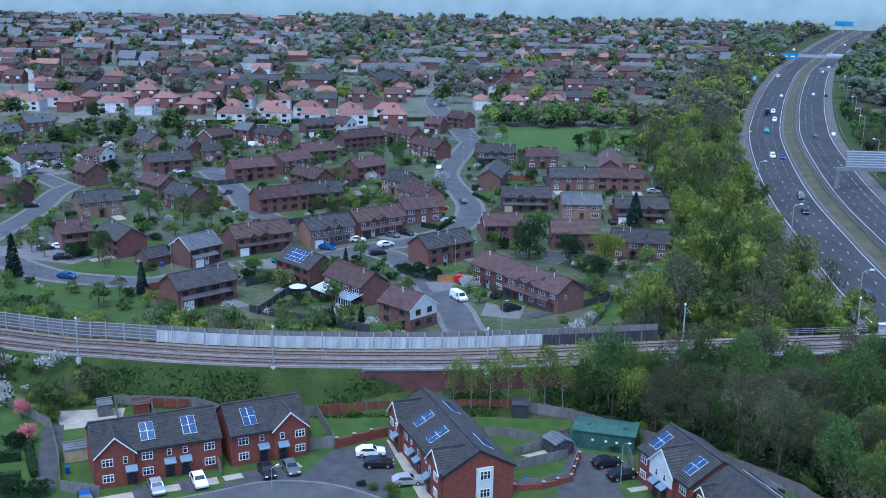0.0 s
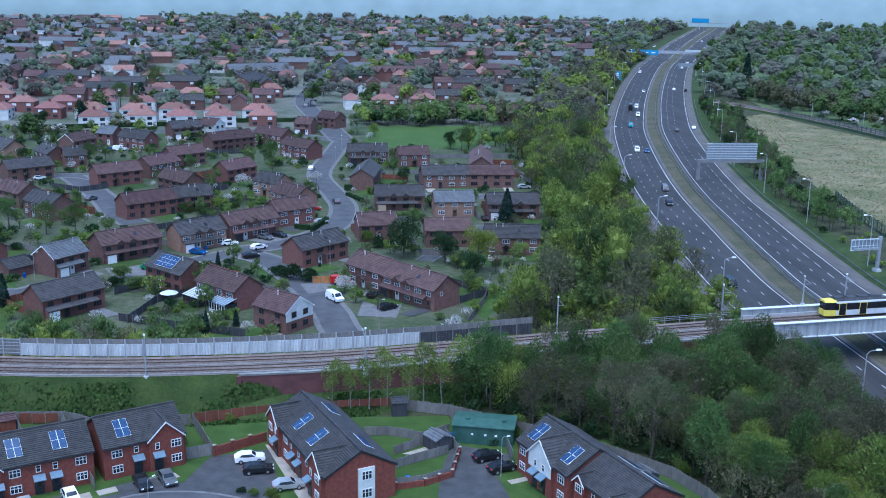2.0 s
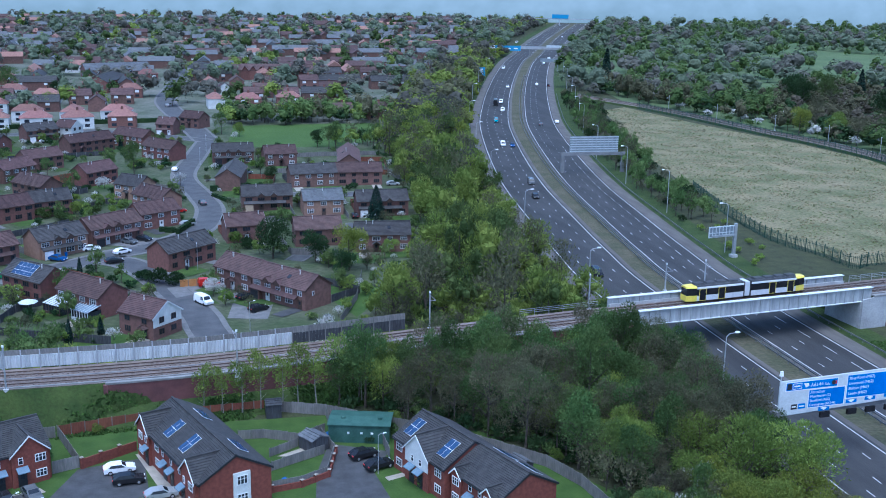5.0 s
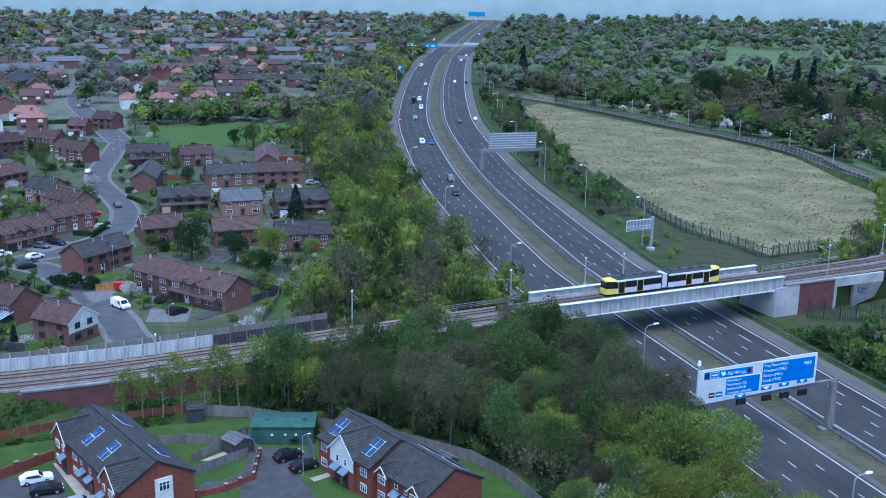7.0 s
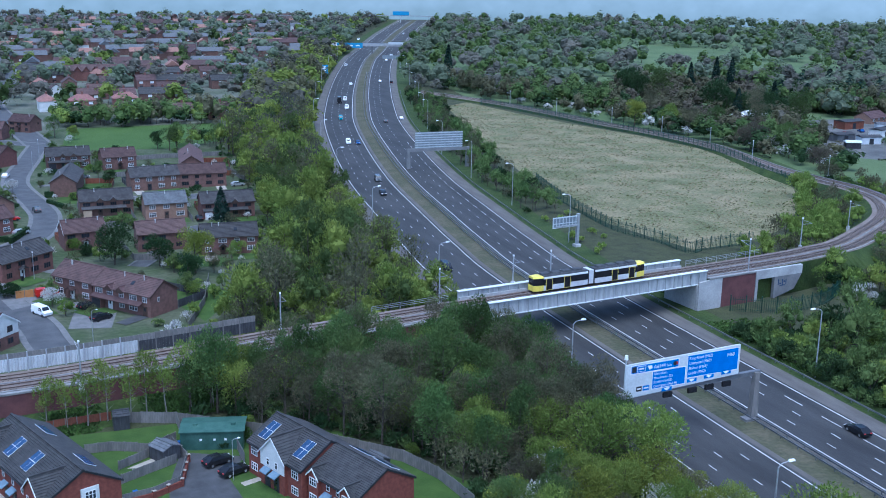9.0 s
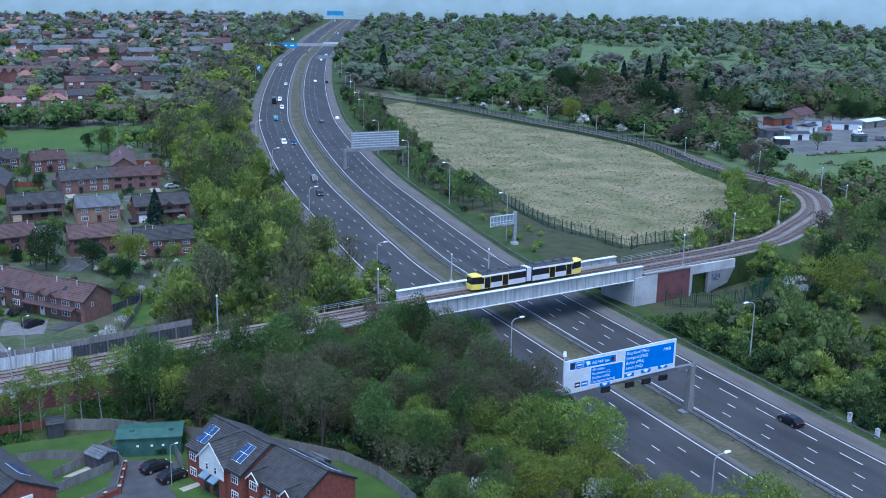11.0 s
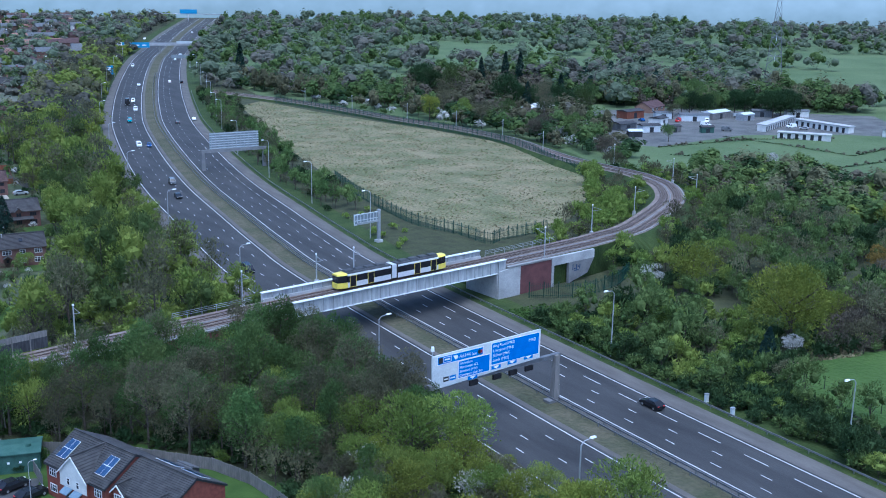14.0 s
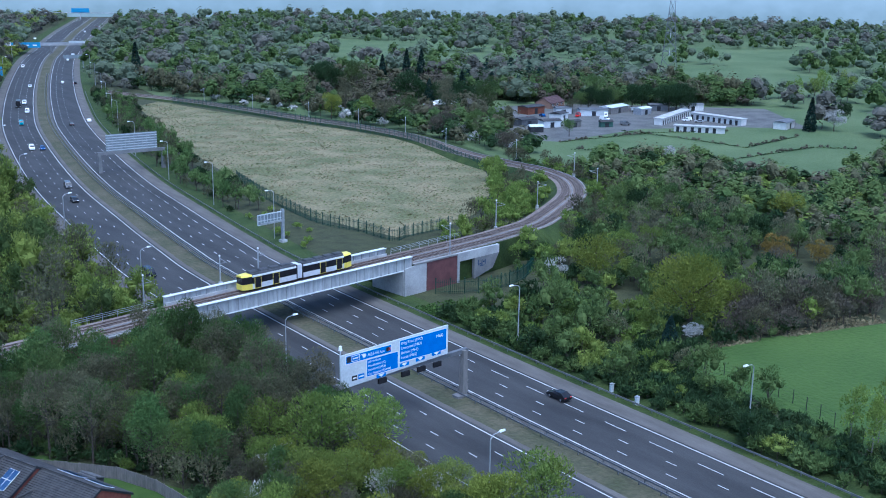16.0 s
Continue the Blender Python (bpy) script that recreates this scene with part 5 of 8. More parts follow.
for x, y, r in scatter([(131, 100), (146, 112), (146, 122), (158, 124), (182, 118), (182, 142), (186, 172), (160, 178), (134, 178)], 3.6, 13, [SLIP, [(165, 148), (176, 148), (178, 158), (166, 160)]], road=(-30, 23.0)):
    kind = r.choice(("shrub", "shrub_dark", "shrub", "shrub_dark", "shrub_fresh", "fresh_low", "mid"))
    into_wood("east", kind, x, y, r, r.uniform(0.8, 1.5) if "shrub" in kind else r.uniform(0.4, 0.65), 1)
for kind, x, y, s in (("oak", 164, 130, 1.5), ("oak", 180, 132.5, 0.72), ("white", 160.5, 126.5, 0.95), ("fresh_low", 157, 137, 0.8), ("rust", 175, 167, 1.35), ("fresh", 183, 163, 0.7), ("orange", 222, 151, 1.0), ("orange", 232, 146, 0.8), ("bare", 228, 154, 0.9), ("twig", 214, 146, 1.2), ("spruce", 151, 124, 0.7), ("dark", 149, 119, 0.6), ("fresh", 196, 178, 0.9), ("fresh", 202, 174, 0.9), ("white", 169, 173.5, 1.2), ("mid", 248, 207, 0.9), ("rust", 262, 176, 1.1), ("dark", 280, 150, 1.3), ("birch", 142, 81, 1.2), ("birch", 144.5, 78, 1.25), ("birch", 147.5, 77.5, 1.3), ("birch", 141.5, 77, 1.1), ("fresh_low", 148, 149, 0.9)):
    plant(kind, x, y, s, group="trees at the meadow")
EAST_STRIP = [(136, 225), (150, 240), (152, 290), (160, 330), (172, 382), (187, 440), (208, 520), (214, 600), (196, 560), (170, 470), (150, 380), (140, 300)]
for x, y, r in scatter(EAST_STRIP, 5.0, 14, road=(-30, 24.0)):
    kind = r.choice(("mid", "mid", "bare_low", "bare", "dark", "shrub_dark"))
    if y < 275:
        kind = "shrub_fresh"
        if r.random() < 0.7:
            continue
    into_wood("strip", kind, x, y, r, r.uniform(0.5, 0.8), 1)
for x, y, r in scatter([(170, 208), (200, 214), (222, 232), (238, 256), (244, 284), (238, 286), (226, 262), (205, 238), (182, 224), (168, 222)], 4.5, 16, rail=6.5):
    into_wood("curve", r.choice(("fresh_low", "shrub_fresh", "fresh", "bare_low")), x, y, r, r.uniform(0.6, 0.95), 1, bank_height(x, y))
for x, y, r in scatter([(165, 180), (207, 192), (235, 210), (258, 236), (272, 290), (262, 300), (246, 252), (228, 228), (200, 208), (166, 192)], 3.6, 17, rail=6.0):
    if rail_offset(x, y)[0] > 0:
        into_wood("curve", r.choice(("shrub", "shrub_dark", "shrub", "fresh_low", "shrub_fresh", "bare_low")), x, y, r, r.uniform(0.6, 1.0), 1, bank_height(x, y) * 0.7)
# brown scrub behind the meadow
for x, y, r in scatter([(163, 122), (203, 113), (226, 122), (184, 136)], 3.4, 71):
    into_wood("scrub", r.choice(("twig", "twig", "bare_low", "twig")), x, y, r, r.uniform(0.6, 1.05), 1)
# rough hedges across the paddock
for hedge in ([(304, 306), (318, 289), (342, 255), (393, 255), (405, 242)], [(360, 331), (365, 303), (368, 270), (414, 277)], [(337, 254), (333, 236)], [(313, 322), (367, 319), (400, 303)]):
    for (x0, y0), (x1, y1) in zip(hedge, hedge[1:]):
        n = int(math.hypot(x1 - x0, y1 - y0) / 1.3)
        for k in range(n):
            r = random.Random(k * 7 + int(x0))
            into_wood("paddock", r.choice(("shrub_dark", "shrub", "twig")), x0 + (x1 - x0) * k / n, y0 + (y1 - y0) * k / n, r, r.uniform(0.14, 0.3), 2)
for kind, x, y, s in (("mid", 287, 345, 1.2), ("bare", 310, 395, 1.3), ("twig", 275, 312, 1.5), ("white", 284, 330, 1.4), ("bare", 330, 420, 1.4), ("dark", 322, 408, 1.5), ("birch", 526, 344, 2.2), ("birch", 555, 342, 2.3), ("birch", 515, 350, 2.1), ("birch", 540, 348, 2.2), ("dark", 477, 295, 1.2), ("white", 309, 262, 1.5), ("mid", 328, 332, 0.8), ("dark", 432, 366, 1.6), ("dark", 440, 360, 1.5), ("mid", 415, 405, 1.5)):
    plant(kind, x, y, s, group="trees round the yard")
for kind, x, y, s in (("mid", 336, 509, 1.82), ("cypress", 394, 568, 1.84), ("cypress", 415, 571, 2.04), ("cypress", 417, 558, 2.1), ("dark", 340, 468, 2.04), ("dark", 344, 462, 1.5), ("spruce", 347, 457, 1.14), ("dark", 350, 453, 1.42), ("dark", 355, 451, 1.57), ("dark", 358, 445, 1.49), ("dark", 359, 439, 1.33), ("mid_tall", 330, 389, 1.66)):
    plant(kind, x, y, s, group="trees round the far garden")
for kind, x, y, s in (("fresh", 279, 417, 1.27), ("bare", 277, 398, 1.13), ("mid", 298, 408, 1.0), ("twig", 277, 355, 1.88), ("twig", 285, 358, 1.62), ("white", 284, 348, 1.73), ("bare", 282, 337, 0.88), ("dark", 290, 388, 0.76), ("mid", 291, 335, 0.75), ("rust", 270, 431, 1.3), ("bare", 287, 445, 1.11), ("dark", 329, 533, 2.04), ("dark", 323, 515, 1.82)):
    plant(kind, x, y, s, group="trees round the far garden")
for kind, x, y, s in (("dark", 400, 392, 1.39), ("dark", 406, 387, 1.32), ("mid", 413, 387, 1.12), ("dark", 421, 381, 1.55), ("dark", 427, 380, 1.64), ("dark", 435, 372, 1.57), ("dark", 441, 369, 1.65), ("dark", 448, 371, 1.52), ("bare_low", 383, 386, 1.06), ("mid", 395, 392, 1.0)):
    plant(kind, x, y, s, group="trees round the yard")
# undergrowth along the garden fence
for x, y, r in scatter([(31, 157), (43, 149), (51.2, 139), (55, 131), (55, 118), (63, 118), (63, 132), (57, 145), (46, 155), (34, 163)], 2.5, 73):
    into_wood("undergrowth", r.choice(("shrub", "shrub_dark", "bare_low", "shrub_dark")), x, y, r, r.uniform(0.45, 0.85), 1)
# distant woods to the east
FAR = [(270, 285), (300, 310), (330, 430), (262, 470), (236, 560), (226, 620), (262, 740), (330, 900), (520, 1330), (900, 1330), (1250, 900), (1350, 560), (760, 180), (440, 120), (320, 160), (330, 215), (440, 225), (445, 290), (490, 350), (410, 425), (300, 330)]
FAR_GARDEN = [(292, 372), (325, 400), (372, 432), (420, 545), (405, 605), (360, 600), (320, 540), (285, 430)]
CLEAR = [FAR_GARDEN, [(470, 620), (540, 560), (620, 600), (560, 690)], [(560, 480), (640, 420), (720, 500), (630, 560)], [(700, 560), (830, 470), (900, 600), (760, 680)], [(480, 730), (560, 720), (600, 850), (500, 860)], [(300, 310), (313, 324), (367, 321), (440, 284), (440, 225), (380, 200), (330, 222), (315, 250), (290, 275)], [(350, 430), (305, 335), (314, 324), (372, 331), (415, 311), (440, 288), (485, 346), (406, 420)]]
for x, y, r in scatter(FAR, 16.5, 21, CLEAR, rail=10):
    dist = math.hypot(x, y)
    if noise.noise((x / 75, y / 75, 3.1)) < -0.2 + 0.16 * r.random():
        continue
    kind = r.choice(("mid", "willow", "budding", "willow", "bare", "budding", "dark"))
    # beyond 560 m mostly the kinds whose leaf colour is paled as haze
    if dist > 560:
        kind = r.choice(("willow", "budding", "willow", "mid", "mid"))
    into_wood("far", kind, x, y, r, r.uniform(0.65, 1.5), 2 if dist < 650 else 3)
for x, y, r in scatter([(266, 292), (296, 318), (342, 425), (350, 470), (300, 560), (262, 640), (240, 600), (248, 520), (268, 430), (272, 350)], 7.5, 31, [FAR_GARDEN], rail=9):
    into_wood("line", r.choice(("mid", "bare", "dark", "bare_low", "mid", "shrub", "white")), x, y, r, r.uniform(0.7, 1.15), 2)
for x, y, r in scatter([(400, 425), (490, 352), (520, 400), (470, 470), (370, 470)], 6.0, 32):
    into_wood("line", r.choice(("mid", "bare", "dark", "twig", "mid")), x, y, r, r.uniform(0.8, 1.3), 2)
for x, y, r in scatter([(130, 40), (128, 180), (150, 180), (150, 120), (146, 60)], 2.4, 34, [SLIP], road=(-30, 22.3)):
    if road_offset(x, y) < 37:
        into_wood("verge", r.choice(("shrub", "shrub_dark", "shrub", "shrub_dark", "shrub_dark")), x, y, r, r.uniform(0.65, 1.15) * (0.6 if y > 115 and x > 138 else 1), 1)
for x, y, r in scatter([(330, 430), (420, 430), (520, 470), (520, 560), (420, 560), (320, 520)], 9, 33, CLEAR):
    if r.random() < 0.5:
        into_wood("pines", r.choice(("spruce", "dark", "willow", "budding")), x, y, r, r.uniform(0.8, 1.4), 2)
for x, y, s in ((433, 284, 1.75), (476, 300, 1.2), (278, 680, 2.2), (365, 452, 1.9)):
    plant("cypress", x, y, s, group="far cypresses")
for x, y, r in scatter(FAR_GARDEN, 6.0, 35, [[(318, 425), (365, 432), (370, 460), (325, 456)]]):
    into_wood("garden", r.choice(("shrub", "shrub_dark", "shrub", "bare_low", "twig")), x, y, r, r.uniform(0.7, 1.3), 2)
plant("white", 443, 278, 2.1, group="far blossom")
plant("pink", 425, 430, 2.2, group="far blossom")
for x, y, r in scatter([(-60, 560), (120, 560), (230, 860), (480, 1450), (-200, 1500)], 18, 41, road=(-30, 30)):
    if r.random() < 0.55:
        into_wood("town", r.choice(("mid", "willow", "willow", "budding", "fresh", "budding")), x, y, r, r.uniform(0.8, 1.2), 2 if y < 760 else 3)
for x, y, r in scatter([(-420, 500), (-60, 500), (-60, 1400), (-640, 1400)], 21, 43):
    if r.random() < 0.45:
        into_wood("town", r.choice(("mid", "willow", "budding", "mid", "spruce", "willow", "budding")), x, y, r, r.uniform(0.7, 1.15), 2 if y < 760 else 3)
for x, y, r in scatter([(-260, 330), (-150, 300), (-120, 395), (-60, 480), (-240, 520)], 13, 45):
    if r.random() < 0.6:
        into_wood("town", r.choice(("mid", "bare_low", "dark", "white", "fresh_low", "shrub")), x, y, r, r.uniform(0.7, 1.1), 2)
for x, y, r in scatter([(16, 486), (92, 490), (112, 530), (20, 520)], 6.5, 47):
    into_wood("park", r.choice(("mid", "dark", "fresh", "mid", "bare")), x, y, r, r.uniform(0.7, 1.05), 2)
for x, y, r in scatter([(50, 418), (78, 418), (84, 446), (62, 436)], 6.0, 48):
    into_wood("park", r.choice(("mid", "dark", "fresh", "bare")), x, y, r, r.uniform(0.6, 0.9), 1)
# rough growth behind the noise fence and on the far bank
for x, y, r in scatter([(-150, 206), (-80, 190), (-56, 184), (-18, 181), (-12, 184), (-24, 194), (-50, 203), (-60, 196), (-96, 206), (-150, 232)], 3.2, 51, rail=7.5):
    into_wood("fence", r.choice(("fresh_low", "bare_low", "shrub_fresh", "shrub", "fresh_low", "mid")), x, y, r, r.uniform(0.6, 0.85), 1, bank_height(x, y))
for x, y, r in scatter([(8, 186), (18, 184), (36, 187), (44, 205), (30, 200), (16, 194)], 3.8, 53, rail=7.0):
    into_wood("fence", r.choice(("shrub_fresh", "shrub", "shrub_fresh", "white")), x, y, r, r.uniform(0.7, 1.0), 1, bank_height(x, y))


def tufts(name, label, poly, count, size, material, seed, z_of=None, tall=1.0):
    """Tussocks of grass or weeds: small upright blades scattered over a plot."""
    r = np.random.RandomState(seed)
    xs, ys = [p[0] for p in poly], [p[1] for p in poly]
    pts = []
    while len(pts) < count:
        x, y = r.uniform(min(xs), max(xs)), r.uniform(min(ys), max(ys))
        if inside(x, y, poly) and noise.noise((x / 9, y / 9, seed)) > -0.25 + 0.4 * r.rand():
            pts.append((x, y, z_of(x, y) if z_of else 0.0))
    c = np.array(pts)
    a = r.rand(count) * 6.28
    w = (size * (0.5 + r.rand(count)))[:, None]
    e = np.stack([np.cos(a), np.sin(a), 0 * a], 1)
    up = np.stack([0.5 * r.normal(size=count), 0.5 * r.normal(size=count), tall * (0.6 + 0.6 * r.rand(count))], 1)
    v = np.stack([c - e * w, c + e * w, c + up * w], 1).reshape(-1, 3)
    tagged(part(name, leaf_mesh(name, v, material), None), label, "grass", kind="stuff")


FIELD = [(212, 520), (229, 534), (238, 477), (247, 437), (256, 404), (261, 368), (256, 322), (244, 288), (236, 274), (220, 257), (198, 238), (179, 229), (163, 228), (160, 242), (157, 260), (158, 287), (164, 321), (176, 381), (191, 440)]
STRAW = mat("straw_grass", (0.16, 0.14, 0.075), (0.24, 0.2, 0.115), 0.3, 0.95, 0, island=0.3)
FIELD_GREEN = mat("field_green_tussock", (0.095, 0.115, 0.042), (0.14, 0.15, 0.06), 0.3, 0.95, 0, island=0.25)
WEED = mat("green_weeds", (0.034, 0.068, 0.011), (0.058, 0.098, 0.018), 0.3, 0.95, 0, island=0.4)
tufts("dry_grass", "pale straw tussocks in a dry field", FIELD, 16000, 0.34, STRAW, 3, tall=0.6)
tufts("dead_grass", "pale dead grass along the back of a meadow", [(158, 123), (204, 111.5), (208, 116), (166, 129)], 2600, 0.3, STRAW, 5)
tufts("green_tussocks", "green tussocks in a dry field", FIELD, 7000, 0.4, FIELD_GREEN, 4, tall=0.5)


def near_bank(x, y):
    d, dist, z = rail_offset(x, y)
    near = float(np.interp(x, (-64, -56, -24, -18, -5), (13.0, 8.0, 8.0, 9.5, 5.35)))
    return max(0.0, (z - 0.35) * (1 - (d - 4.7) / (near - 4.7))) if x < -5 else max(0.0, 2.1 * (1 - (d - 5.2) / 5.3))


BANK = [(-120, 186), (-78, 174), (-57, 169.5), (-36, 167.2), (-17, 166.8), (2, 167.2), (36, 172), (40, 167), (24, 163), (0, 161.5), (-20, 160), (-36, 162.5), (-56, 164), (-80, 163), (-120, 168)]
tufts("verge_weeds", "rough green grass beside the motorway barrier", [(130, 146), (137, 146), (140, 176), (130, 176)], 2500, 0.25, WEED, 9)
tufts("bank_weeds", "rough weeds and grass on the railway bank", BANK, 24000, 0.26, WEED, 6, near_bank, 1.3)
for x, y, r in scatter([(-120, 184), (-78, 172.5), (-60, 168.5), (-58, 163), (-80, 160), (-120, 166)], 2.6, 65, rail=5.5):
    into_wood("bank", r.choice(("shrub", "shrub_fresh", "bare_low", "shrub_dark", "white")), x, y, r, r.uniform(0.3, 0.7), 1, near_bank(x, y))
for x, y, r in scatter([(-112, 150), (-74, 150), (-72, 163), (-60, 155), (-56, 168), (-112, 168)], 3.6, 66):
    into_wood("bank", r.choice(("shrub", "shrub_fresh", "mid", "shrub_dark", "white", "bare_low")), x, y, r, r.uniform(0.45, 0.8), 1)

# hedges, shrubs and small trees in the estate gardens
ESTATE = [(-150, 212), (-60, 200), (-12, 190), (28, 200), (56, 256), (66, 300), (74, 360), (78, 425), (20, 428), (14, 480), (-180, 480), (-170, 330)]


def free_of_houses(x, y):
    for hx, hy, rz, L in house_spots:
        c, s = math.cos(radians(rz)), math.sin(radians(rz))
        u, v = (x - hx) * c + (y - hy) * s, -(x - hx) * s + (y - hy) * c
        if abs(u) < L / 2 + 1.6 and -6.8 < v < 5.6:
            return False
    return True


for x, y, r in scatter(ESTATE, 4.2, 61, rail=9):
    if min(np.min(np.hypot(q[:, 0] - x, q[:, 1] - y)) for q in streets) < 6.0 or not free_of_houses(x, y) or r.random() < 0.25:
        continue
    if noise.noise((x / 11, y / 11, 5.3)) < -0.05:
        continue
    kind = r.choice(("shrub", "shrub_dark", "shrub_fresh", "shrub", "shrub_dark", "shrub_dark", "fresh_low", "mid", "white", "bare_low"))
    into_wood("gardens", kind, x, y, r, r.uniform(0.55, 1.0) if "shrub" in kind else r.uniform(0.35, 0.6), 1)

grow_woods({"fresh": "many leafy trees with fresh yellow-green foliage", "mid": "many mid-green broadleaf trees standing close", "bare": "many budding trees with grey-brown twigs", "dark": "many dark evergreen trees standing close", "twig": "many leafless trees with purple-brown twigs", "rust": "many trees with bronze-green young leaves", "willow": "many far trees in green paled to stand for haze", "hazed_brown": "many far trees in brown paled to stand for haze", "orange": "trees with orange-brown young leaves", "conifer": "many dark conifers standing close", "white": "scattered white blossoming trees", "pink": "scattered pink blossoming trees"})
plant("cypress", -97.7, 237.0, 1.15, group="garden trees and shrubs")
plant("cypress", -65.3, 225.6, 0.85, group="garden trees and shrubs")
plant("mid", -82.9, 251.7, 0.75, group="garden trees and shrubs")
plant("mid", -82.2, 295.1, 0.8, group="garden trees and shrubs")
plant("mid", -71.3, 289.0, 0.8, group="garden trees and shrubs")
plant("mid", -63.0, 286.3, 0.75, group="garden trees and shrubs")
plant("dark", -112.1, 360.4, 0.7, group="garden trees and shrubs")
plant("dark", -105.1, 400.8, 0.6, group="garden trees and shrubs")
plant("mid", -79.9, 391.1, 0.8, group="garden trees and shrubs")
plant("mid", -95.4, 395.6, 0.5, group="garden trees and shrubs")
plant("fresh_low", -129.4, 369.4, 0.7, group="garden trees and shrubs")
plant("mid", -15.1, 374.4, 1.05, group="garden trees and shrubs")
plant("mid", -23.3, 379.1, 0.6, group="garden trees and shrubs")
plant("white", -23.6, 353.2, 0.9, group="garden trees and shrubs")
plant("white", -0.2, 355.2, 0.9, group="garden trees and shrubs")
plant("white", 5.9, 229.7, 1.0, group="garden trees and shrubs")
plant("white", -53.4, 393.6, 0.9, group="garden trees and shrubs")
plant("dark", 21.2, 259.4, 1.2, group="garden trees and shrubs")
plant("dark", 31.2, 254.7, 1.0, group="garden trees and shrubs")
plant("rust", 37.9, 245.2, 1.15, group="garden trees and shrubs")
plant("dark", 35.2, 238.0, 0.9, group="garden trees and shrubs")
plant("bare_low", 42.2, 245.4, 0.75, group="garden trees and shrubs")
plant("fresh_low", 50.5, 258.6, 0.65, group="garden trees and shrubs")
plant("spruce", 53.3, 294.6, 0.9, group="garden trees and shrubs")
plant("shrub_fresh", -35.6, 232.5, 1.4, group="garden trees and shrubs")
plant("shrub_fresh", 35.3, 229.2, 1.2, group="garden trees and shrubs")
plant("shrub_dark", -6.3, 242.5, 1.6, group="garden trees and shrubs")
plant("shrub_dark", -2.4, 240.4, 1.3, group="garden trees and shrubs")
plant("shrub_dark", -9.1, 245.7, 1.2, group="garden trees and shrubs")
plant("cypress", -23.6, 253.9, 0.4, group="garden trees and shrubs")
plant("cypress", -21.8, 205.0, 0.5, group="garden trees and shrubs")
plant("cypress", -16.3, 208.8, 0.4, group="garden trees and shrubs")
plant("shrub", -44.3, 245.0, 1.2, group="garden trees and shrubs")
plant("shrub", -40.2, 235.8, 1.2, group="garden trees and shrubs")
plant("shrub_dark", -44.4, 237.9, 1.1, group="garden trees and shrubs")
plant("mid", 17.7, 463.6, 0.9, group="garden trees and shrubs")
plant("fresh", 49.6, 492.8, 1.0, group="garden trees and shrubs")
plant("mid", 38.3, 496.9, 0.9, group="garden trees and shrubs")
plant("fresh_low", 24.6, 456.4, 0.9, group="garden trees and shrubs")
plant("mid", 57.2, 420.9, 0.95, group="garden trees and shrubs")
plant("dark", 53.4, 425.9, 0.8, group="garden trees and shrubs")
plant("mid", 74.6, 418.7, 0.95, group="garden trees and shrubs")
plant("bare", 83.5, 437.3, 0.9, group="garden trees and shrubs")
plant("dark", -106.5, 512.0, 1.1, group="garden trees and shrubs")
plant("spruce", -105.3, 506.2, 0.8, group="garden trees and shrubs")
plant("fresh", -59.8, 550.2, 1.0, group="garden trees and shrubs")
plant("dark", -119.0, 491.1, 0.9, group="garden trees and shrubs")
plant("mid", -96.8, 556.9, 1.1, group="garden trees and shrubs")
plant("mid", -85.2, 610.0, 1.5, group="garden trees and shrubs")
plant("cypress", -268.8, 713.9, 1.6, group="garden trees and shrubs")
plant("fresh", -252.2, 890.1, 1.3, group="garden trees and shrubs")
plant("mid", -86.1, 535.6, 0.9, group="garden trees and shrubs")
plant("dark", 29.2, 357.8, 0.65, group="garden trees and shrubs")
plant("white", -125.2, 490.3, 1.1, group="garden trees and shrubs")
plant("white", -202.0, 531.3, 1.8, group="garden trees and shrubs")
plant("mid", -141.3, 470.5, 0.8, group="garden trees and shrubs")
plant("mid", -143.3, 413.9, 0.8, group="garden trees and shrubs")
plant("mid", -154.7, 477.7, 0.9, group="garden trees and shrubs")
plant("dark", -92.2, 263.0, 0.6, group="garden trees and shrubs")
plant("dark", -89.6, 252.3, 0.5, group="garden trees and shrubs")
plant("mid", -125.4, 306.4, 0.8, group="garden trees and shrubs")
plant("mid", -133.8, 325.8, 0.8, group="garden trees and shrubs")
plant("shrub", -37.7, 313.1, 1.2, group="garden trees and shrubs")
plant("shrub", -32.3, 309.7, 1.3, group="garden trees and shrubs")
plant("shrub", -24.4, 314.2, 1.3, group="garden trees and shrubs")
plant("mid", -43.2, 377.3, 0.6, group="garden trees and shrubs")
plant("shrub_fresh", -29.7, 317.7, 1.2, group="garden trees and shrubs")
plant("shrub_dark", 15.4, 270.1, 1.3, group="garden trees and shrubs")
plant("shrub_fresh", 12.7, 275.8, 1.1, group="garden trees and shrubs")
plant("white", -83.7, 495.4, 0.8, group="garden trees and shrubs")
plant("white", 21.9, 448.4, 0.8, group="garden trees and shrubs")
plant("shrub_dark", -87.5, 255.1, 1.3, group="garden trees and shrubs")
plant("shrub_fresh", 17.0, 338.1, 0.9, group="garden trees and shrubs")
plant("bare_low", 70.9, 347.1, 0.8, group="garden trees and shrubs")
plant("mid", 83.0, 389.0, 0.8, group="garden trees and shrubs")
plant("mid", 80.0, 400.4, 0.8, group="garden trees and shrubs")
plant("bare_low", 24.8, 237.4, 0.5, group="garden trees and shrubs")
plant("shrub", 34.7, 249.9, 1.0, group="garden trees and shrubs")
plant("shrub", -78.5, 334.7, 1.4, group="garden trees and shrubs")
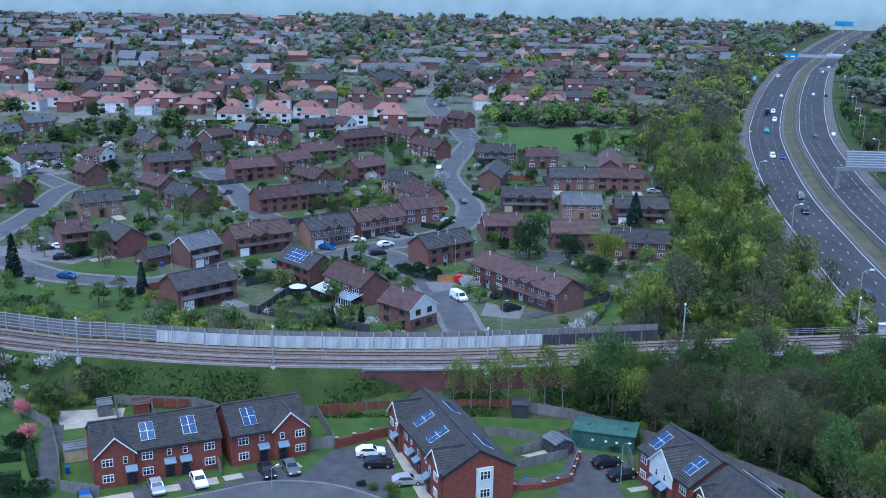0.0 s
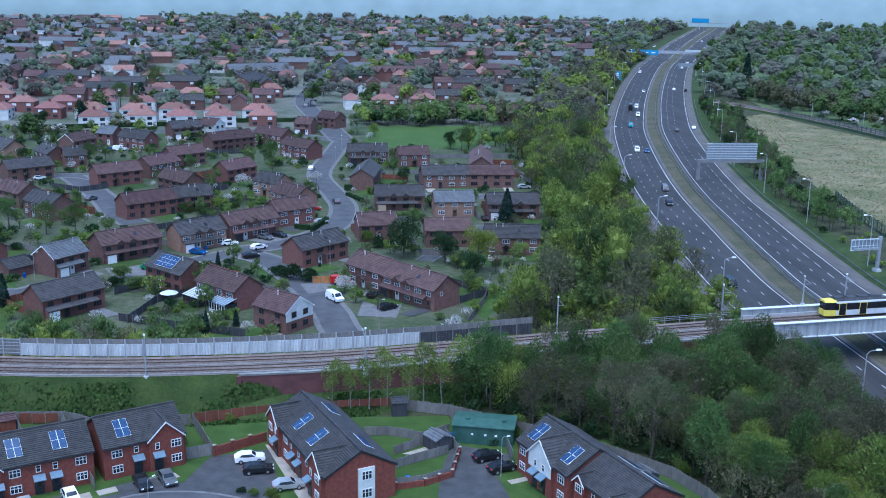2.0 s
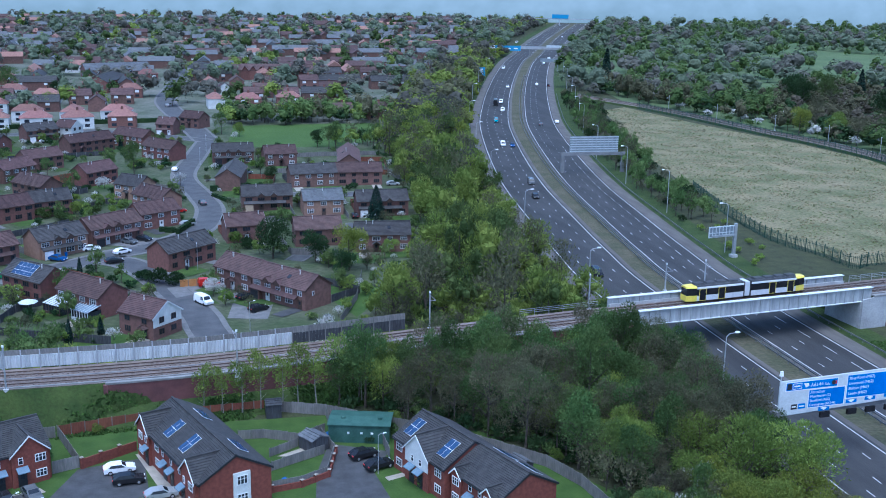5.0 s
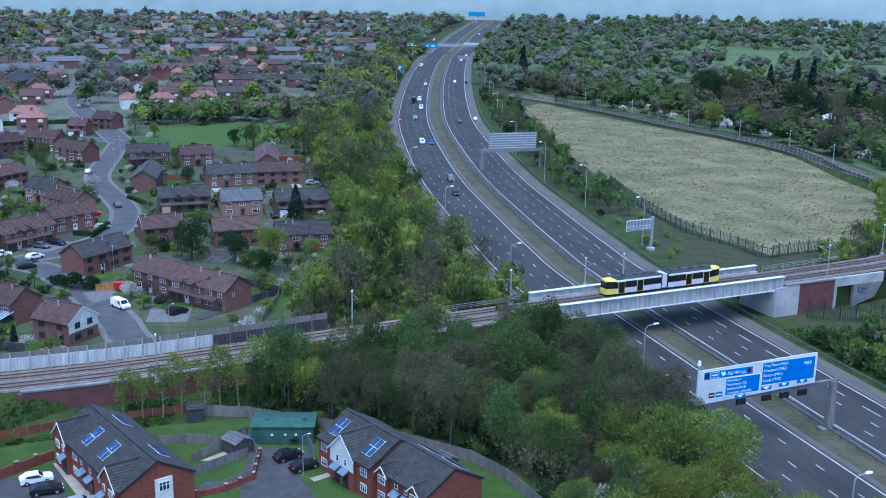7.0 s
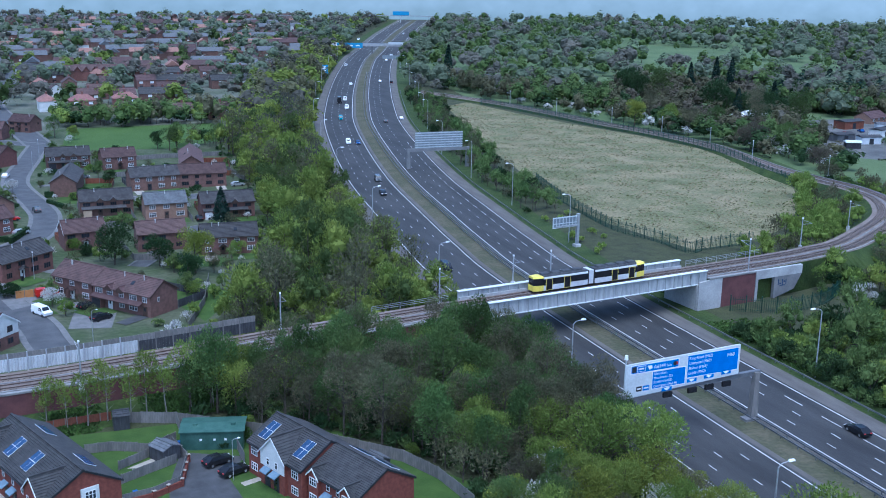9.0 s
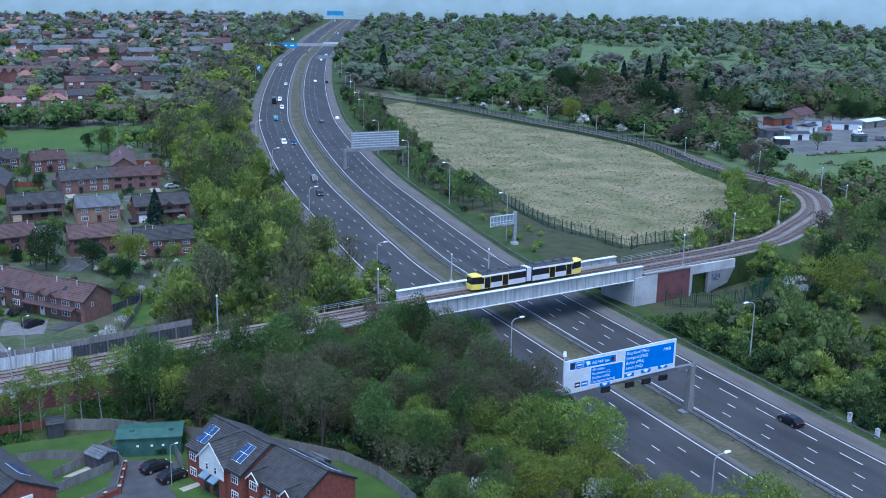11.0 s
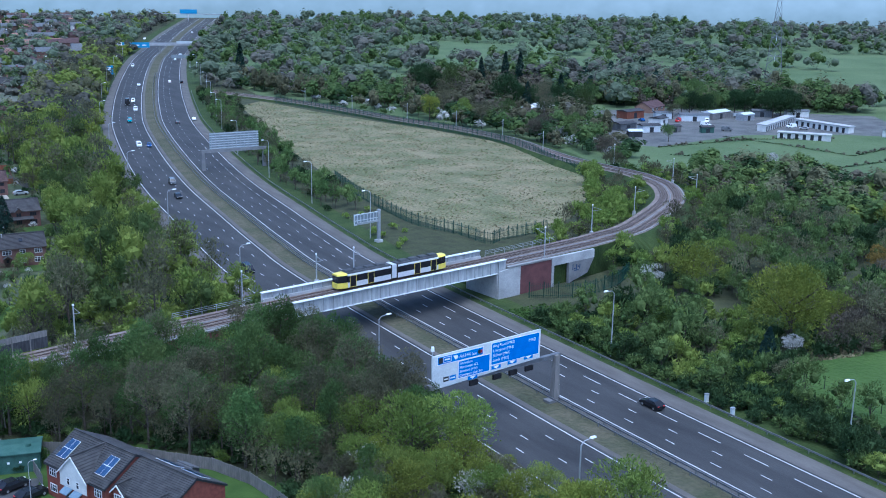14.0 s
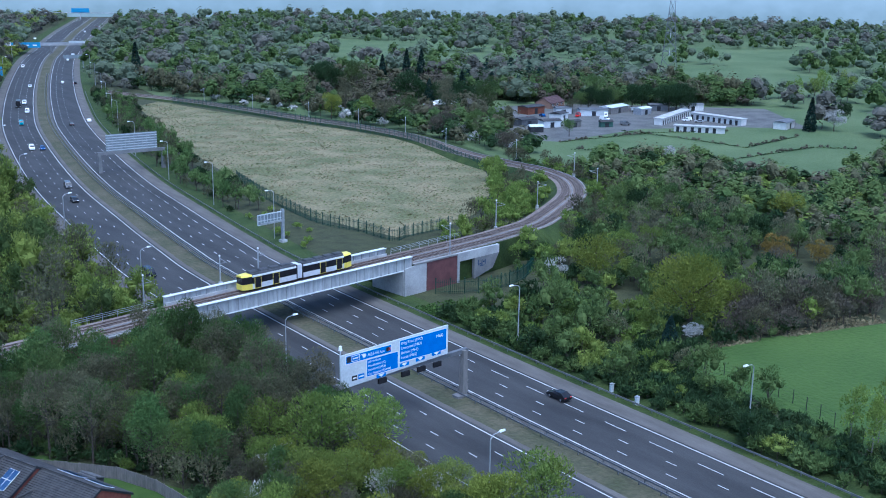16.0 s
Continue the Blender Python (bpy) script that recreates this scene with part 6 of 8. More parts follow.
plant("pink", -65.7, 158.0, 0.85, group="garden trees and shrubs")
plant("pink", -61.4, 149.2, 0.8, group="garden trees and shrubs")
plant("white", -73.6, 172.4, 1.2, group="garden trees and shrubs")
plant("fresh_low", -70.0, 175.7, 0.55, group="garden trees and shrubs")
plant("shrub_fresh", -60.7, 157.5, 0.9, group="garden trees and shrubs")
plant("shrub", -62.8, 170.3, 1.2, group="garden trees and shrubs")
plant("shrub_fresh", -61.3, 163.1, 0.9, group="garden trees and shrubs")
plant("shrub_dark", -62.8, 148.1, 1.2, group="garden trees and shrubs")
plant("mid", -59.1, 170.5, 0.4, group="garden trees and shrubs")
plant("shrub", -58.0, 173.1, 1.0, group="garden trees and shrubs")
plant("shrub_dark", -57.5, 132.4, 1.2, group="garden trees and shrubs")
plant("shrub_fresh", -6.3, 134.2, 0.7, group="garden trees and shrubs")
plant("shrub", 29.3, 151.7, 0.9, group="garden trees and shrubs")
plant("shrub_fresh", 30.7, 154.8, 0.8, group="garden trees and shrubs")
plant("shrub_dark", 26.4, 149.6, 0.5, group="garden trees and shrubs")
plant("shrub_fresh", -14.0, 161.7, 0.5, group="garden trees and shrubs")
plant("shrub_fresh", 37.1, 172.2, 1.0, group="garden trees and shrubs")
plant("shrub_fresh", 30.8, 134.1, 0.6, group="garden trees and shrubs")
plant("shrub_fresh", 51.4, 137.6, 0.7, group="garden trees and shrubs")
plant("shrub_dark", -10.8, 137.3, 0.4, group="garden trees and shrubs")
plant("shrub_fresh", -9.1, 136.0, 0.4, group="garden trees and shrubs")
plant("shrub", -20.7, 153.8, 0.5, group="garden trees and shrubs")
plant("shrub_dark", -53.8, 132.5, 1.0, group="garden trees and shrubs")
plant("cypress", -21.9, 429.2, 0.5, group="garden trees and shrubs")
plant("mid", -149.3, 367.5, 0.5, group="garden trees and shrubs")
plant("shrub_dark", -99.4, 366.8, 1.0, group="garden trees and shrubs")
plant("dark", -64.8, 627.5, 0.9, group="garden trees and shrubs")
plant("spruce", -142.0, 615.8, 0.9, group="garden trees and shrubs")
plant("mid", -51.0, 660.7, 0.9, group="garden trees and shrubs")
plant("dark", -30.1, 450.4, 0.6, group="garden trees and shrubs")
plant("shrub_dark", -22.7, 443.6, 0.9, group="garden trees and shrubs")


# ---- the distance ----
# ring whose own glow stands in for distant haze
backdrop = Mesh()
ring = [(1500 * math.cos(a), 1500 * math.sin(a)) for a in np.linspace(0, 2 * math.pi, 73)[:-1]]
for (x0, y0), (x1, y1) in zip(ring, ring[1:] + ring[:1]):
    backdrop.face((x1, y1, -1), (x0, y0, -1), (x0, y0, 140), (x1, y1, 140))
setting("backdrop", backdrop, glow("hazy_distance", (0.15, 0.19, 0.2), (0.25, 0.3, 0.325), -10, 60, 1.0), "glowing ring painted as pale blue haze to close the distance", "backdrop")

# ---- the town beyond the estate ----


def town_proto(name, L, W, wall_mat, roof_mat, hip, label):
    hs = thing("house", 0, 0, -200, 0, label, "house", "houses of the town")
    eave, ridge = 5.0, 7.8
    if hip:
        part("wall", Mesh().box(-L / 2, L / 2, -W / 2, W / 2, 0, eave), wall_mat, hs)
        o, k = 0.35, W / 2 * 0.9
        m = Mesh()
        c = [(-L / 2 - o, -W / 2 - o, eave), (L / 2 + o, -W / 2 - o, eave), (L / 2 + o, W / 2 + o, eave), (-L / 2 - o, W / 2 + o, eave), (-L / 2 + k, 0, ridge), (L / 2 - k, 0, ridge)]
        m.v = c
        m.f = [(0, 1, 5, 4), (1, 2, 5), (2, 3, 4, 5), (3, 0, 4), (3, 2, 1, 0)]
        part("roof", m, roof_mat, hs)
    else:
        part("wall", gable_walls(L, W, eave, ridge), wall_mat, hs)
        part("roof", gable_roof(L, W, eave, ridge, courses=4), roof_mat, hs)
    part("chimney", Mesh().box(-0.5, 0.5, -0.35, 0.35, ridge - 0.6, ridge + 1.2), BRICK_RED, hs)
    for xx in (-L * 0.28, L * 0.28):
        for z in (0.8, 3.1):
            part("window", Mesh().box(xx - 1.0, xx + 1.0, -W / 2 - 0.06, -W / 2 + 0.02, z, z + 1.25), UPVC if z > 1 and wall_mat != RENDER else GLASS, hs)
    return hs


town = [
    town_proto("a", 13, 8, RENDER, TILE_RED, True, "white rendered semi-detached house with red hipped roof"),
    town_proto("b", 12, 8, BRICK_RED, TILE_RED, True, "red brick semi-detached house with hipped tiled roof"),
    town_proto("c", 24, 8, BRICK_BROWN, TILE_GREY, False, "brown brick terrace with grey slate roof"),
    town_proto("d", 11, 8, BRICK_BROWN, TILE_BROWN, False, "brown brick house with brown tiled roof"),
    town_proto("e", 9, 8, RENDER, TILE_BROWN, False, "white rendered house with brown tiled roof"),
]
r = random.Random(77)
far_walls, far_white = Mesh(), Mesh()
far_roofs = [(Mesh(), TILE_BROWN), (Mesh(), SLATE), (Mesh(), TILE_RED)]


def add_far(x, y, a, L, W, white):
    c, s = math.cos(a), math.sin(a)

    def at(px, py, pz):
        return (x + px * c - py * s, y + px * s + py * c, pz)

    b = [(-L / 2, -W / 2), (L / 2, -W / 2), (L / 2, W / 2), (-L / 2, W / 2)]
    (far_white if white else far_walls).hexa([at(*p, 0) for p in b], [at(*p, 5) for p in b])
    o = 0.4
    b = [(-L / 2 - o, -W / 2 - o), (L / 2 + o, -W / 2 - o), (L / 2 + o, W / 2 + o), (-L / 2 - o, W / 2 + o)]
    far_roofs[r.choice((0, 0, 1, 1, 1, 2))][0].hexa([at(*p, 5) for p in b], [at(-L / 2 - o, -0.2, 8), at(L / 2 + o, -0.2, 8), at(L / 2 + o, 0.2, 8), at(-L / 2 - o, 0.2, 8)])
    far_white.hexa([at(px, -W / 2 - 0.08, 1) for px in (-L / 4 - 1, -L / 4 + 1)] + [at(px, -W / 2, 1) for px in (-L / 4 + 1, -L / 4 - 1)], [at(px, -W / 2 - 0.08, 2.2) for px in (-L / 4 - 1, -L / 4 + 1)] + [at(px, -W / 2, 2.2) for px in (-L / 4 + 1, -L / 4 - 1)])


taken = []
row = 0
y = 488.0
placed = 0
while y < 1440:
    row += 1
    lean = r.uniform(-0.25, 0.3)
    x = -0.42 * y - 40
    while x < 0.27 * y:
        yy = y + (x + 100) * lean * 0.35 + r.uniform(-4, 4)
        L = 12
        kind = r.choice((0, 1, 1, 3, 3, 2)) if yy < 650 and x < 20 else r.choice((1, 2, 2, 3, 3, 3, 4))
        if yy < 545 and x < -20:
            kind = r.choice((0, 0, 0, 1))
        step = (24 if kind == 2 else 12) + r.uniform(4, 9)
        ok = yy > 488 and road_offset(x, yy) < -48 and abs(x - np.interp(yy, (447, 582, 669, 785, 900), (11, -6, 0, 4, -10))) > 14 and not (10 < x < 92 and yy < 505)
        if yy < 620 and x > 95:
            ok = False
        if ok and r.random() < 0.9:
            if yy < 700 and placed < 190:
                placed += 1
                copy_thing(town[kind], pose(x, yy, 0, 0, 0, math.degrees(lean * 0.35) + r.choice((0, 0, 0, 90)) + r.uniform(-6, 6)))
            else:
                add_far(x, yy, lean * 0.35 + r.choice((0, 0, 1.57)), 24 if kind == 2 else 12, 8, kind == 4 or r.random() < 0.08)
        x += step
    y += 24 + r.uniform(0, 10) + (y - 480) * 0.02
for ob in town:
    for o in (*ob.children_recursive, ob):
        bpy.data.objects.remove(o)
far = thing("distant_houses", label="many small distant brick and white houses with tiled roofs", category="houses", kind="stuff")
part("walls", far_walls, BRICK_BROWN, far)["kind"] = "stuff"
for m, tile in far_roofs:
    part("roofs", m, tile, far)["kind"] = "stuff"
part("pale_walls", far_white, RENDER, far)["kind"] = "stuff"

# a long pale-banded hall, a red brick block with gables and a few white villas far off
for x, y, rz, L, W, wm, rm, words in ((62, 690, -10, 44, 11, BRICK_RED, TILE_BROWN, "long red brick block with a row of gables"), (18, 705, -60, 22, 12, RENDER, TILE_GREY, "white gabled building beside the main street"), (-36, 705, 20, 40, 12, BRICK_BROWN, SLATE, "large brick school building with slate roof"), (281, 624, 30, 12, 8, RENDER, SLATE, "small white house beside the motorway"), (-38, 640, 75, 34, 12, BRICK_RED, TILE_GREY, "flat-fronted brick shops beside the main street"), (392, 412, 20, 16, 9, BRICK_TAN, TILE_BROWN, "bungalow with white gable near the yard")):
    hs = thing("building", x, y, 0, rz, words, "building")
    low = words.startswith(("bungalow", "small"))
    ev, rd = (2.8, 5.4) if low else (6, 9.5)
    part("wall", gable_walls(L, W, ev, rd), wm, hs)
    part("roof", gable_roof(L, W, ev, rd, courses=5), rm, hs)
    for k in range(int(L / 5)):
        xx = -L / 2 + 2.5 + k * 5
        for z in (1,) if low else (1, 3.8):
            window(hs, xx, -W / 2 - 0.05, z, 1.6, 1.4)
        if L > 40:
            gm = part("gable", gable_walls(3, 4, 6, 8.6), wm, hs, at=pose(xx, -W / 2 + 1.3, 0, 0, 0, 90))
            part("gable_roof", gable_roof(4, 4, 6, 8.6, courses=3), rm, gm)

# ---- the tram on the bridge ----
tq = [k for k in range(len(rq)) if 96 < rq[k][0] < 127]
ta = math.degrees(math.atan2(rg[tq[10]][1], rg[tq[10]][0]))
tx, ty, tz = off(rq, rg, -2.0, 0)[int(np.argmin(abs(rq[:, 0] - 109.6)))]
tram = thing("tram", tx, ty, tz, ta, "yellow and silver two-car tram on the bridge track", "tram")


def hull(x0, x1, z0, z1, half, nose0=0.0, nose1=0.0, cham=0.0):
    """A car body section whose ends taper to a nose and whose top edges are chamfered."""
    prof = [(-half, z0), (half, z0), (half, z1 - cham), (half - cham, z1), (-half + cham, z1), (-half, z1 - cham)]
    m = Mesh()
    sections = []
    if nose0:
        sections += [(x0, 0.72), (x0 + nose0, 1.0)]
    else:
        sections += [(x0, 1.0)]
    if nose1:
        sections += [(x1 - nose1, 1.0), (x1, 0.72)]
    else:
        sections += [(x1, 1.0)]
    n = len(prof)
    for x, s in sections:
        m.v += [(x, y * s, z) for y, z in prof]
    for a in range(len(sections) - 1):
        m.f += [(a * n + k, (a + 1) * n + k, (a + 1) * n + (k + 1) % n, a * n + (k + 1) % n) for k in range(n)]
    m.f += [tuple(range(n)), tuple(range(len(m.v) - 1, len(m.v) - n - 1, -1))]
    return m


for s in (-1, 1):
    a, b = (-14.0, -0.9) if s < 0 else (0.9, 14.0)
    n0, n1 = (1.5, 0) if s < 0 else (0, 1.5)
    cab = (a, a + 2.3) if s < 0 else (b - 2.3, b)
    mid = (a + 2.3, b) if s < 0 else (a, b - 2.3)
    body = part("car_body", hull(*mid, 0.35, 1.42, 1.32), TRAM_SILVER, tram, "silver lower body panels")
    part("window_band", hull(mid[0] + 0.01, mid[1] - 0.01, 1.42, 2.75, 1.30), TRAM_BLACK, body, "black glazed window band")
    part("cant_rail", hull(*mid, 2.75, 3.12, 1.32, cham=0.1), TRAM_SILVER, body)
    part("roof", hull(mid[0] + 0.01, mid[1] - 0.01, 3.12, 3.42, 1.2, cham=0.25), TRAM_ROOF, body, "dark roof deck")
    nose = part("cab", hull(*cab, 0.35, 1.5, 1.32, n0, n1), TRAM_YELLOW, tram, "yellow cab end")
    part("windscreen", hull(cab[0] + 0.08, cab[1] - 0.08, 1.5, 2.95, 1.29, n0, n1), TRAM_BLACK, nose, "black windscreen")
    part("cab_roof", hull(*cab, 2.95, 3.3, 1.28, n0, n1, cham=0.3), TRAM_YELLOW, nose)
    for dx in (-1.2, 3.2):
        x = s * 7.2 + s * dx
        for side in (-1, 1):
            d = part("door", Mesh().box(x - 0.72, x + 0.72, side * 1.33 - 0.02, side * 1.33 + 0.02, 0.42, 2.72), TRAM_BLACK, body)
            f = lattice([x - 0.78, x - 0.71, x - 0.03, x + 0.03, x + 0.71, x + 0.78], [0.38, 0.45, 2.72, 2.79], side * 1.335 - 0.04, side * 1.335 + 0.04, lambda i, j: i in (0, 4) or j in (0, 2))
            part("door_frame", f, TRAM_YELLOW, d)
    for k in range(4):
        x = s * (3.0 + k * 2.6)
        part("roof_equipment", Mesh().hexa([(x - 1.1, -0.8, 3.4), (x + 1.1, -0.8, 3.4), (x + 1.1, 0.8, 3.4), (x - 1.1, 0.8, 3.4)], [(x - 0.9, -0.6, 3.75), (x + 0.9, -0.6, 3.75), (x + 0.9, 0.6, 3.75), (x - 0.9, 0.6, 3.75)]), TRAM_ROOF, tram)
    for bx in (s * 11.0, s * 4.0):
        part("bogie", Mesh().box(bx - 1.2, bx + 1.2, -1.0, 1.0, 0.02, 0.34), RUBBER, tram)
part("gangway", Mesh().box(-0.9, 0.9, -1.2, 1.2, 0.4, 3.3), TRAM_SILVER, tram)
for x in (-0.75, 0.75):
    part("bellows", Mesh().box(x - 0.14, x + 0.14, -1.28, 1.28, 0.38, 3.36), RUBBER, tram)

# ---- road signs, gantries and lamps ----


def writing(parent, body, x, z, size, y, material=SIGN_WHITE):
    cu = bpy.data.curves.new("lettering", "FONT")
    cu.body, cu.size, cu.extrude = body, size, 0.004
    cu.materials.append(material)
    ob = new("lettering", cu)
    ob.parent = parent
    ob.matrix_basis = pose(x, y, z, 90, 0, 0)
    return ob


gantry = thing("sign_gantry", 82.8, 130.3, -0.45, 3.7, "concrete motorway gantry with large grey and blue direction sign", "sign gantry")
part("leg", Mesh().hexa([(24.7, -0.55, 0), (26.1, -0.55, 0), (26.1, 0.55, 0), (24.7, 0.55, 0)], [(25.0, -0.4, 8.6), (25.8, -0.4, 8.6), (25.8, 0.4, 8.6), (25.0, 0.4, 8.6)]), TIMBER_GREY, gantry, "stained concrete leg")
part("leg", Mesh().box(-0.8, 0.2, -0.5, 0.5, 0, 8.9), CONCRETE_DARK, gantry)
part("plinth", Mesh().box(23.6, 26.8, -0.8, 0.8, 0, 0.9), CONCRETE_DARK, gantry)
part("beam", Mesh().box(-1.0, 26.4, 0.05, 0.75, 8.0, 8.7), STEEL_DARK, gantry, "weathered steel beam")
board = part("sign_board", Mesh().hexa([(-0.2, -0.25, 8.1), (21.5, -0.25, 9.0), (21.5, 0.0, 9.0), (-0.2, 0.0, 8.1)], [(-0.2, -0.25, 13.5), (21.5, -0.25, 13.9), (21.5, 0.0, 13.9), (-0.2, 0.0, 13.5)]), SIGN_GREY, gantry, "pale grey sign board")


def blue_panel(x0, x1, z0, z1):
    edge = part("panel_border", Mesh().box(x0, x1, -0.27, -0.252, z0, z1), SIGN_WHITE, board)
    return part("panel", Mesh().box(x0 + 0.1, x1 - 0.1, -0.285, -0.271, z0 + 0.1, z1 - 0.1), SIGN_BLUE, edge, "blue direction panel")


p1 = blue_panel(0.7, 9.6, 11.9, 13.3)
writing(p1, "A6144", 4.9, 12.3, 0.82, -0.29)
writing(p1, "Sale", 7.3, 12.3, 0.6, -0.29)
part("plate", Mesh().box(0.95, 1.7, -0.3, -0.286, 12.15, 13.05), DOOR_DARK, p1)
part("plate_border", Mesh().box(1.85, 3.4, -0.296, -0.286, 12.15, 13.05), SIGN_WHITE, p1)
part("plate_face", Mesh().box(1.93, 3.32, -0.304, -0.297, 12.23, 12.97), SIGN_BLUE, p1)
part("text_bar", Mesh().box(2.1, 3.1, -0.312, -0.305, 12.5, 12.72), SIGN_WHITE, p1)
part("arrow", Mesh().face((3.7, -0.29, 12.95), (4.1, -0.29, 12.25), (4.65, -0.29, 12.45), (4.55, -0.29, 12.9)), SIGN_WHITE, p1)
part("airport_mark", Mesh().rod((8.85, -0.286, 12.6), (8.85, -0.3, 12.6), 0.36, 0.36, 16), DOOR_DARK, p1)
part("station_mark", Mesh().box(9.0, 9.4, -0.3, -0.286, 12.35, 12.85), SIGN_RED, p1)
p2 = blue_panel(4.7, 11.0, 8.95, 11.85)
for k, s in enumerate(("Altrincham", "Manchester (C)", "Stratford (A56)", "Carrington (A6144)")):
    writing(p2, s, 5.0, 11.2 - k * 0.66, 0.56, -0.29)
p3 = blue_panel(11.2, 21.2, 9.75, 13.5)
for k, s in enumerate(("Ring Road (M62)", "Liverpool (M62)", "Bolton (M61)", "Leeds (M62)")):
    writing(p3, s, 11.55, 12.7 - k * 0.8, 0.66, -0.29)
writing(p3, "M60", 18.9, 12.2, 0.85, -0.29)
for x, z in ((7.6, 8.3), (12.3, 9.0), (15.6, 9.15), (19.0, 9.3)):
    part("panel", Mesh().box(x - 0.95, x + 0.95, -0.27, -0.252, z, z + 0.6), SIGN_BLUE, board)
    part("arrow", Mesh().face((x - 0.6, -0.28, z + 0.45), (x, -0.28, z + 0.05), (x + 0.6, -0.28, z + 0.45), (x + 0.2, -0.28, z + 0.55), (x - 0.2, -0.28, z + 0.55)), SIGN_WHITE, board)
    sg = part("lane_signal", Mesh().box(x - 0.5, x + 1.1, -0.35, 0.02, 7.2, 8.0), TRAM_BLACK, gantry, "dark lane signal box")
for x0, x1, m in ((1.9, 2.9, DOOR_DARK), (3.1, 4.3, SIGN_BLUE)):
    pl = part("distance_plate", Mesh().box(x0, x1, -0.27, -0.252, 9.0, 9.8), m, board)
    part("text_bar", Mesh().box(x0 + 0.15, x1 - 0.15, -0.279, -0.272, 9.3, 9.5), SIGN_WHITE, pl)
part("camera_pole", Mesh().rod((0.2, 0.3, 8.9), (0.2, 0.3, 14.2), 0.12, 0.1, 8), STEEL, gantry)
part("camera_housing", Mesh().rod((0.2, 0.3, 14.2), (0.2, 0.3, 14.9), 0.3, 0.22, 8), SIGN_WHITE, gantry)

g2 = thing("sign_gantry", 131.5, 358.0, 0, -3, "steel sign gantry seen from behind its grey board", "sign gantry")
for x in (0.2, 22.5):
    part("leg", Mesh().hexa([(x - 0.7, -0.5, 0), (x + 0.7, -0.5, 0), (x + 0.7, 0.5, 0), (x - 0.7, 0.5, 0)], [(x - 0.45, -0.4, 6.6), (x + 0.45, -0.4, 6.6), (x + 0.45, 0.4, 6.6), (x - 0.45, 0.4, 6.6)]), CONCRETE_DARK, g2)
part("beam", Mesh().box(-0.5, 23.3, -0.5, 0.5, 6.2, 7.2), CONCRETE_DARK, g2)
bk = part("sign_back", Mesh().box(2.6, 20.5, -0.1, 0.1, 7.3, 13.0), SIGN_BACK, g2, "grey back of a sign board with ribs")
for k in range(7):
    part("rib", Mesh().box(2.6, 20.5, -0.22, -0.1, 7.5 + k * 0.85, 7.72 + k * 0.85), SIGN_GREY, bk)
for k in range(12):
    part("bracket", Mesh().box(3.2 + k * 1.5, 3.35 + k * 1.5, -0.3, -0.221, 7.25, 12.9), STEEL, bk)

c3 = thing("cantilever_sign", 135.5, 240.5, 0, 8, "cantilever road sign seen from behind, pale steel", "road sign")
part("mast", Mesh().box(-0.35, 0.35, -0.35, 0.35, 0, 8.8), STEEL, c3)
part("arm", Mesh().box(-7.0, 0.4, -0.3, 0.3, 5.6, 6.1), STEEL, c3)
fr = lattice([-7.9, -7.75] + [v for k in range(1, 8) for v in (-7.9 + k * 1.03 - 0.06, -7.9 + k * 1.03 + 0.06)] + [0.35, 0.5], [5.5, 5.7, 6.6, 6.72, 8.1, 8.3], -0.1, 0.2, lambda i, j: i % 2 == 0 or j % 2 == 0)
part("frame", fr, SIGN_GREY, c3)
part("panel", Mesh().box(-7.75, 0.35, 0.05, 0.12, 5.7, 8.1), SIGN_BACK, c3)
part("foot", Mesh().box(-0.8, 0.8, -0.8, 0.8, 0, 0.7), CONCRETE, c3)

fb = thing("footbridge", 285, 860, 0, -15, "concrete footbridge over the motorway with sign boards", "footbridge")
part("deck", Mesh().box(-36, 44, -1.6, 1.6, 6.0, 7.4), CONCRETE, fb)
part("parapet", Mesh().box(-36, 44, -1.7, -1.6, 7.4, 8.3), STEEL, fb)
for x in (-30, -1, 34):
    part("pier", Mesh().box(x - 0.7, x + 0.7, -0.9, 0.9, 0, 6.2), CONCRETE_DARK, fb)
part("sign_board", Mesh().box(-30, -9, -2.4, -2.2, 4.5, 8.6), SIGN_CYAN, fb, "blue direction sign")
part("sign_border", Mesh().box(-31, -30.05, -2.4, -2.2, 4.3, 8.7), SIGN_WHITE, fb)
for x, w in ((-26, 5), (-19, 4), (-13, 3)):
    part("text_bar", Mesh().box(x - w / 2, x + w / 2, -2.46, -2.41, 6.0, 6.8), SIGN_WHITE, fb)
part("sign_back", Mesh().box(12, 43, -2.0, -1.75, 7.5, 9.4), SIGN_GREY, fb)
g4 = thing("sign_gantry", 470, 1340, 0, -25, "far motorway gantry with blue sign board", "sign gantry")
part("beam", Mesh().box(-35, 60, -0.5, 0.5, 8, 9), STEEL, g4)
part("sign_board", Mesh().box(0, 21, -0.9, -0.6, 9, 14), SIGN_CYAN, g4)
for x in (-34, 10, 60):
    part("leg", Mesh().box(x - 0.6, x + 0.6, -0.5, 0.5, 0, 8), STEEL, g4)
s5 = thing("road_sign", 188, 670, 0, -16, "blue road sign on two steel posts", "road sign")
part("board", Mesh().box(-3.4, 3.4, -0.12, 0.0, 3.5, 8.8), SIGN_CYAN, s5)
for x in (-2.5, 2.5):
    part("post", Mesh().rod((x, 0.1, 0), (x, 0.1, 8.6), 0.14), STEEL, s5)
for z in (5, 6.2, 7.4):
    part("text_bar", Mesh().box(-2.4, 2.0, -0.17, -0.13, z, z + 0.5), SIGN_WHITE, s5)
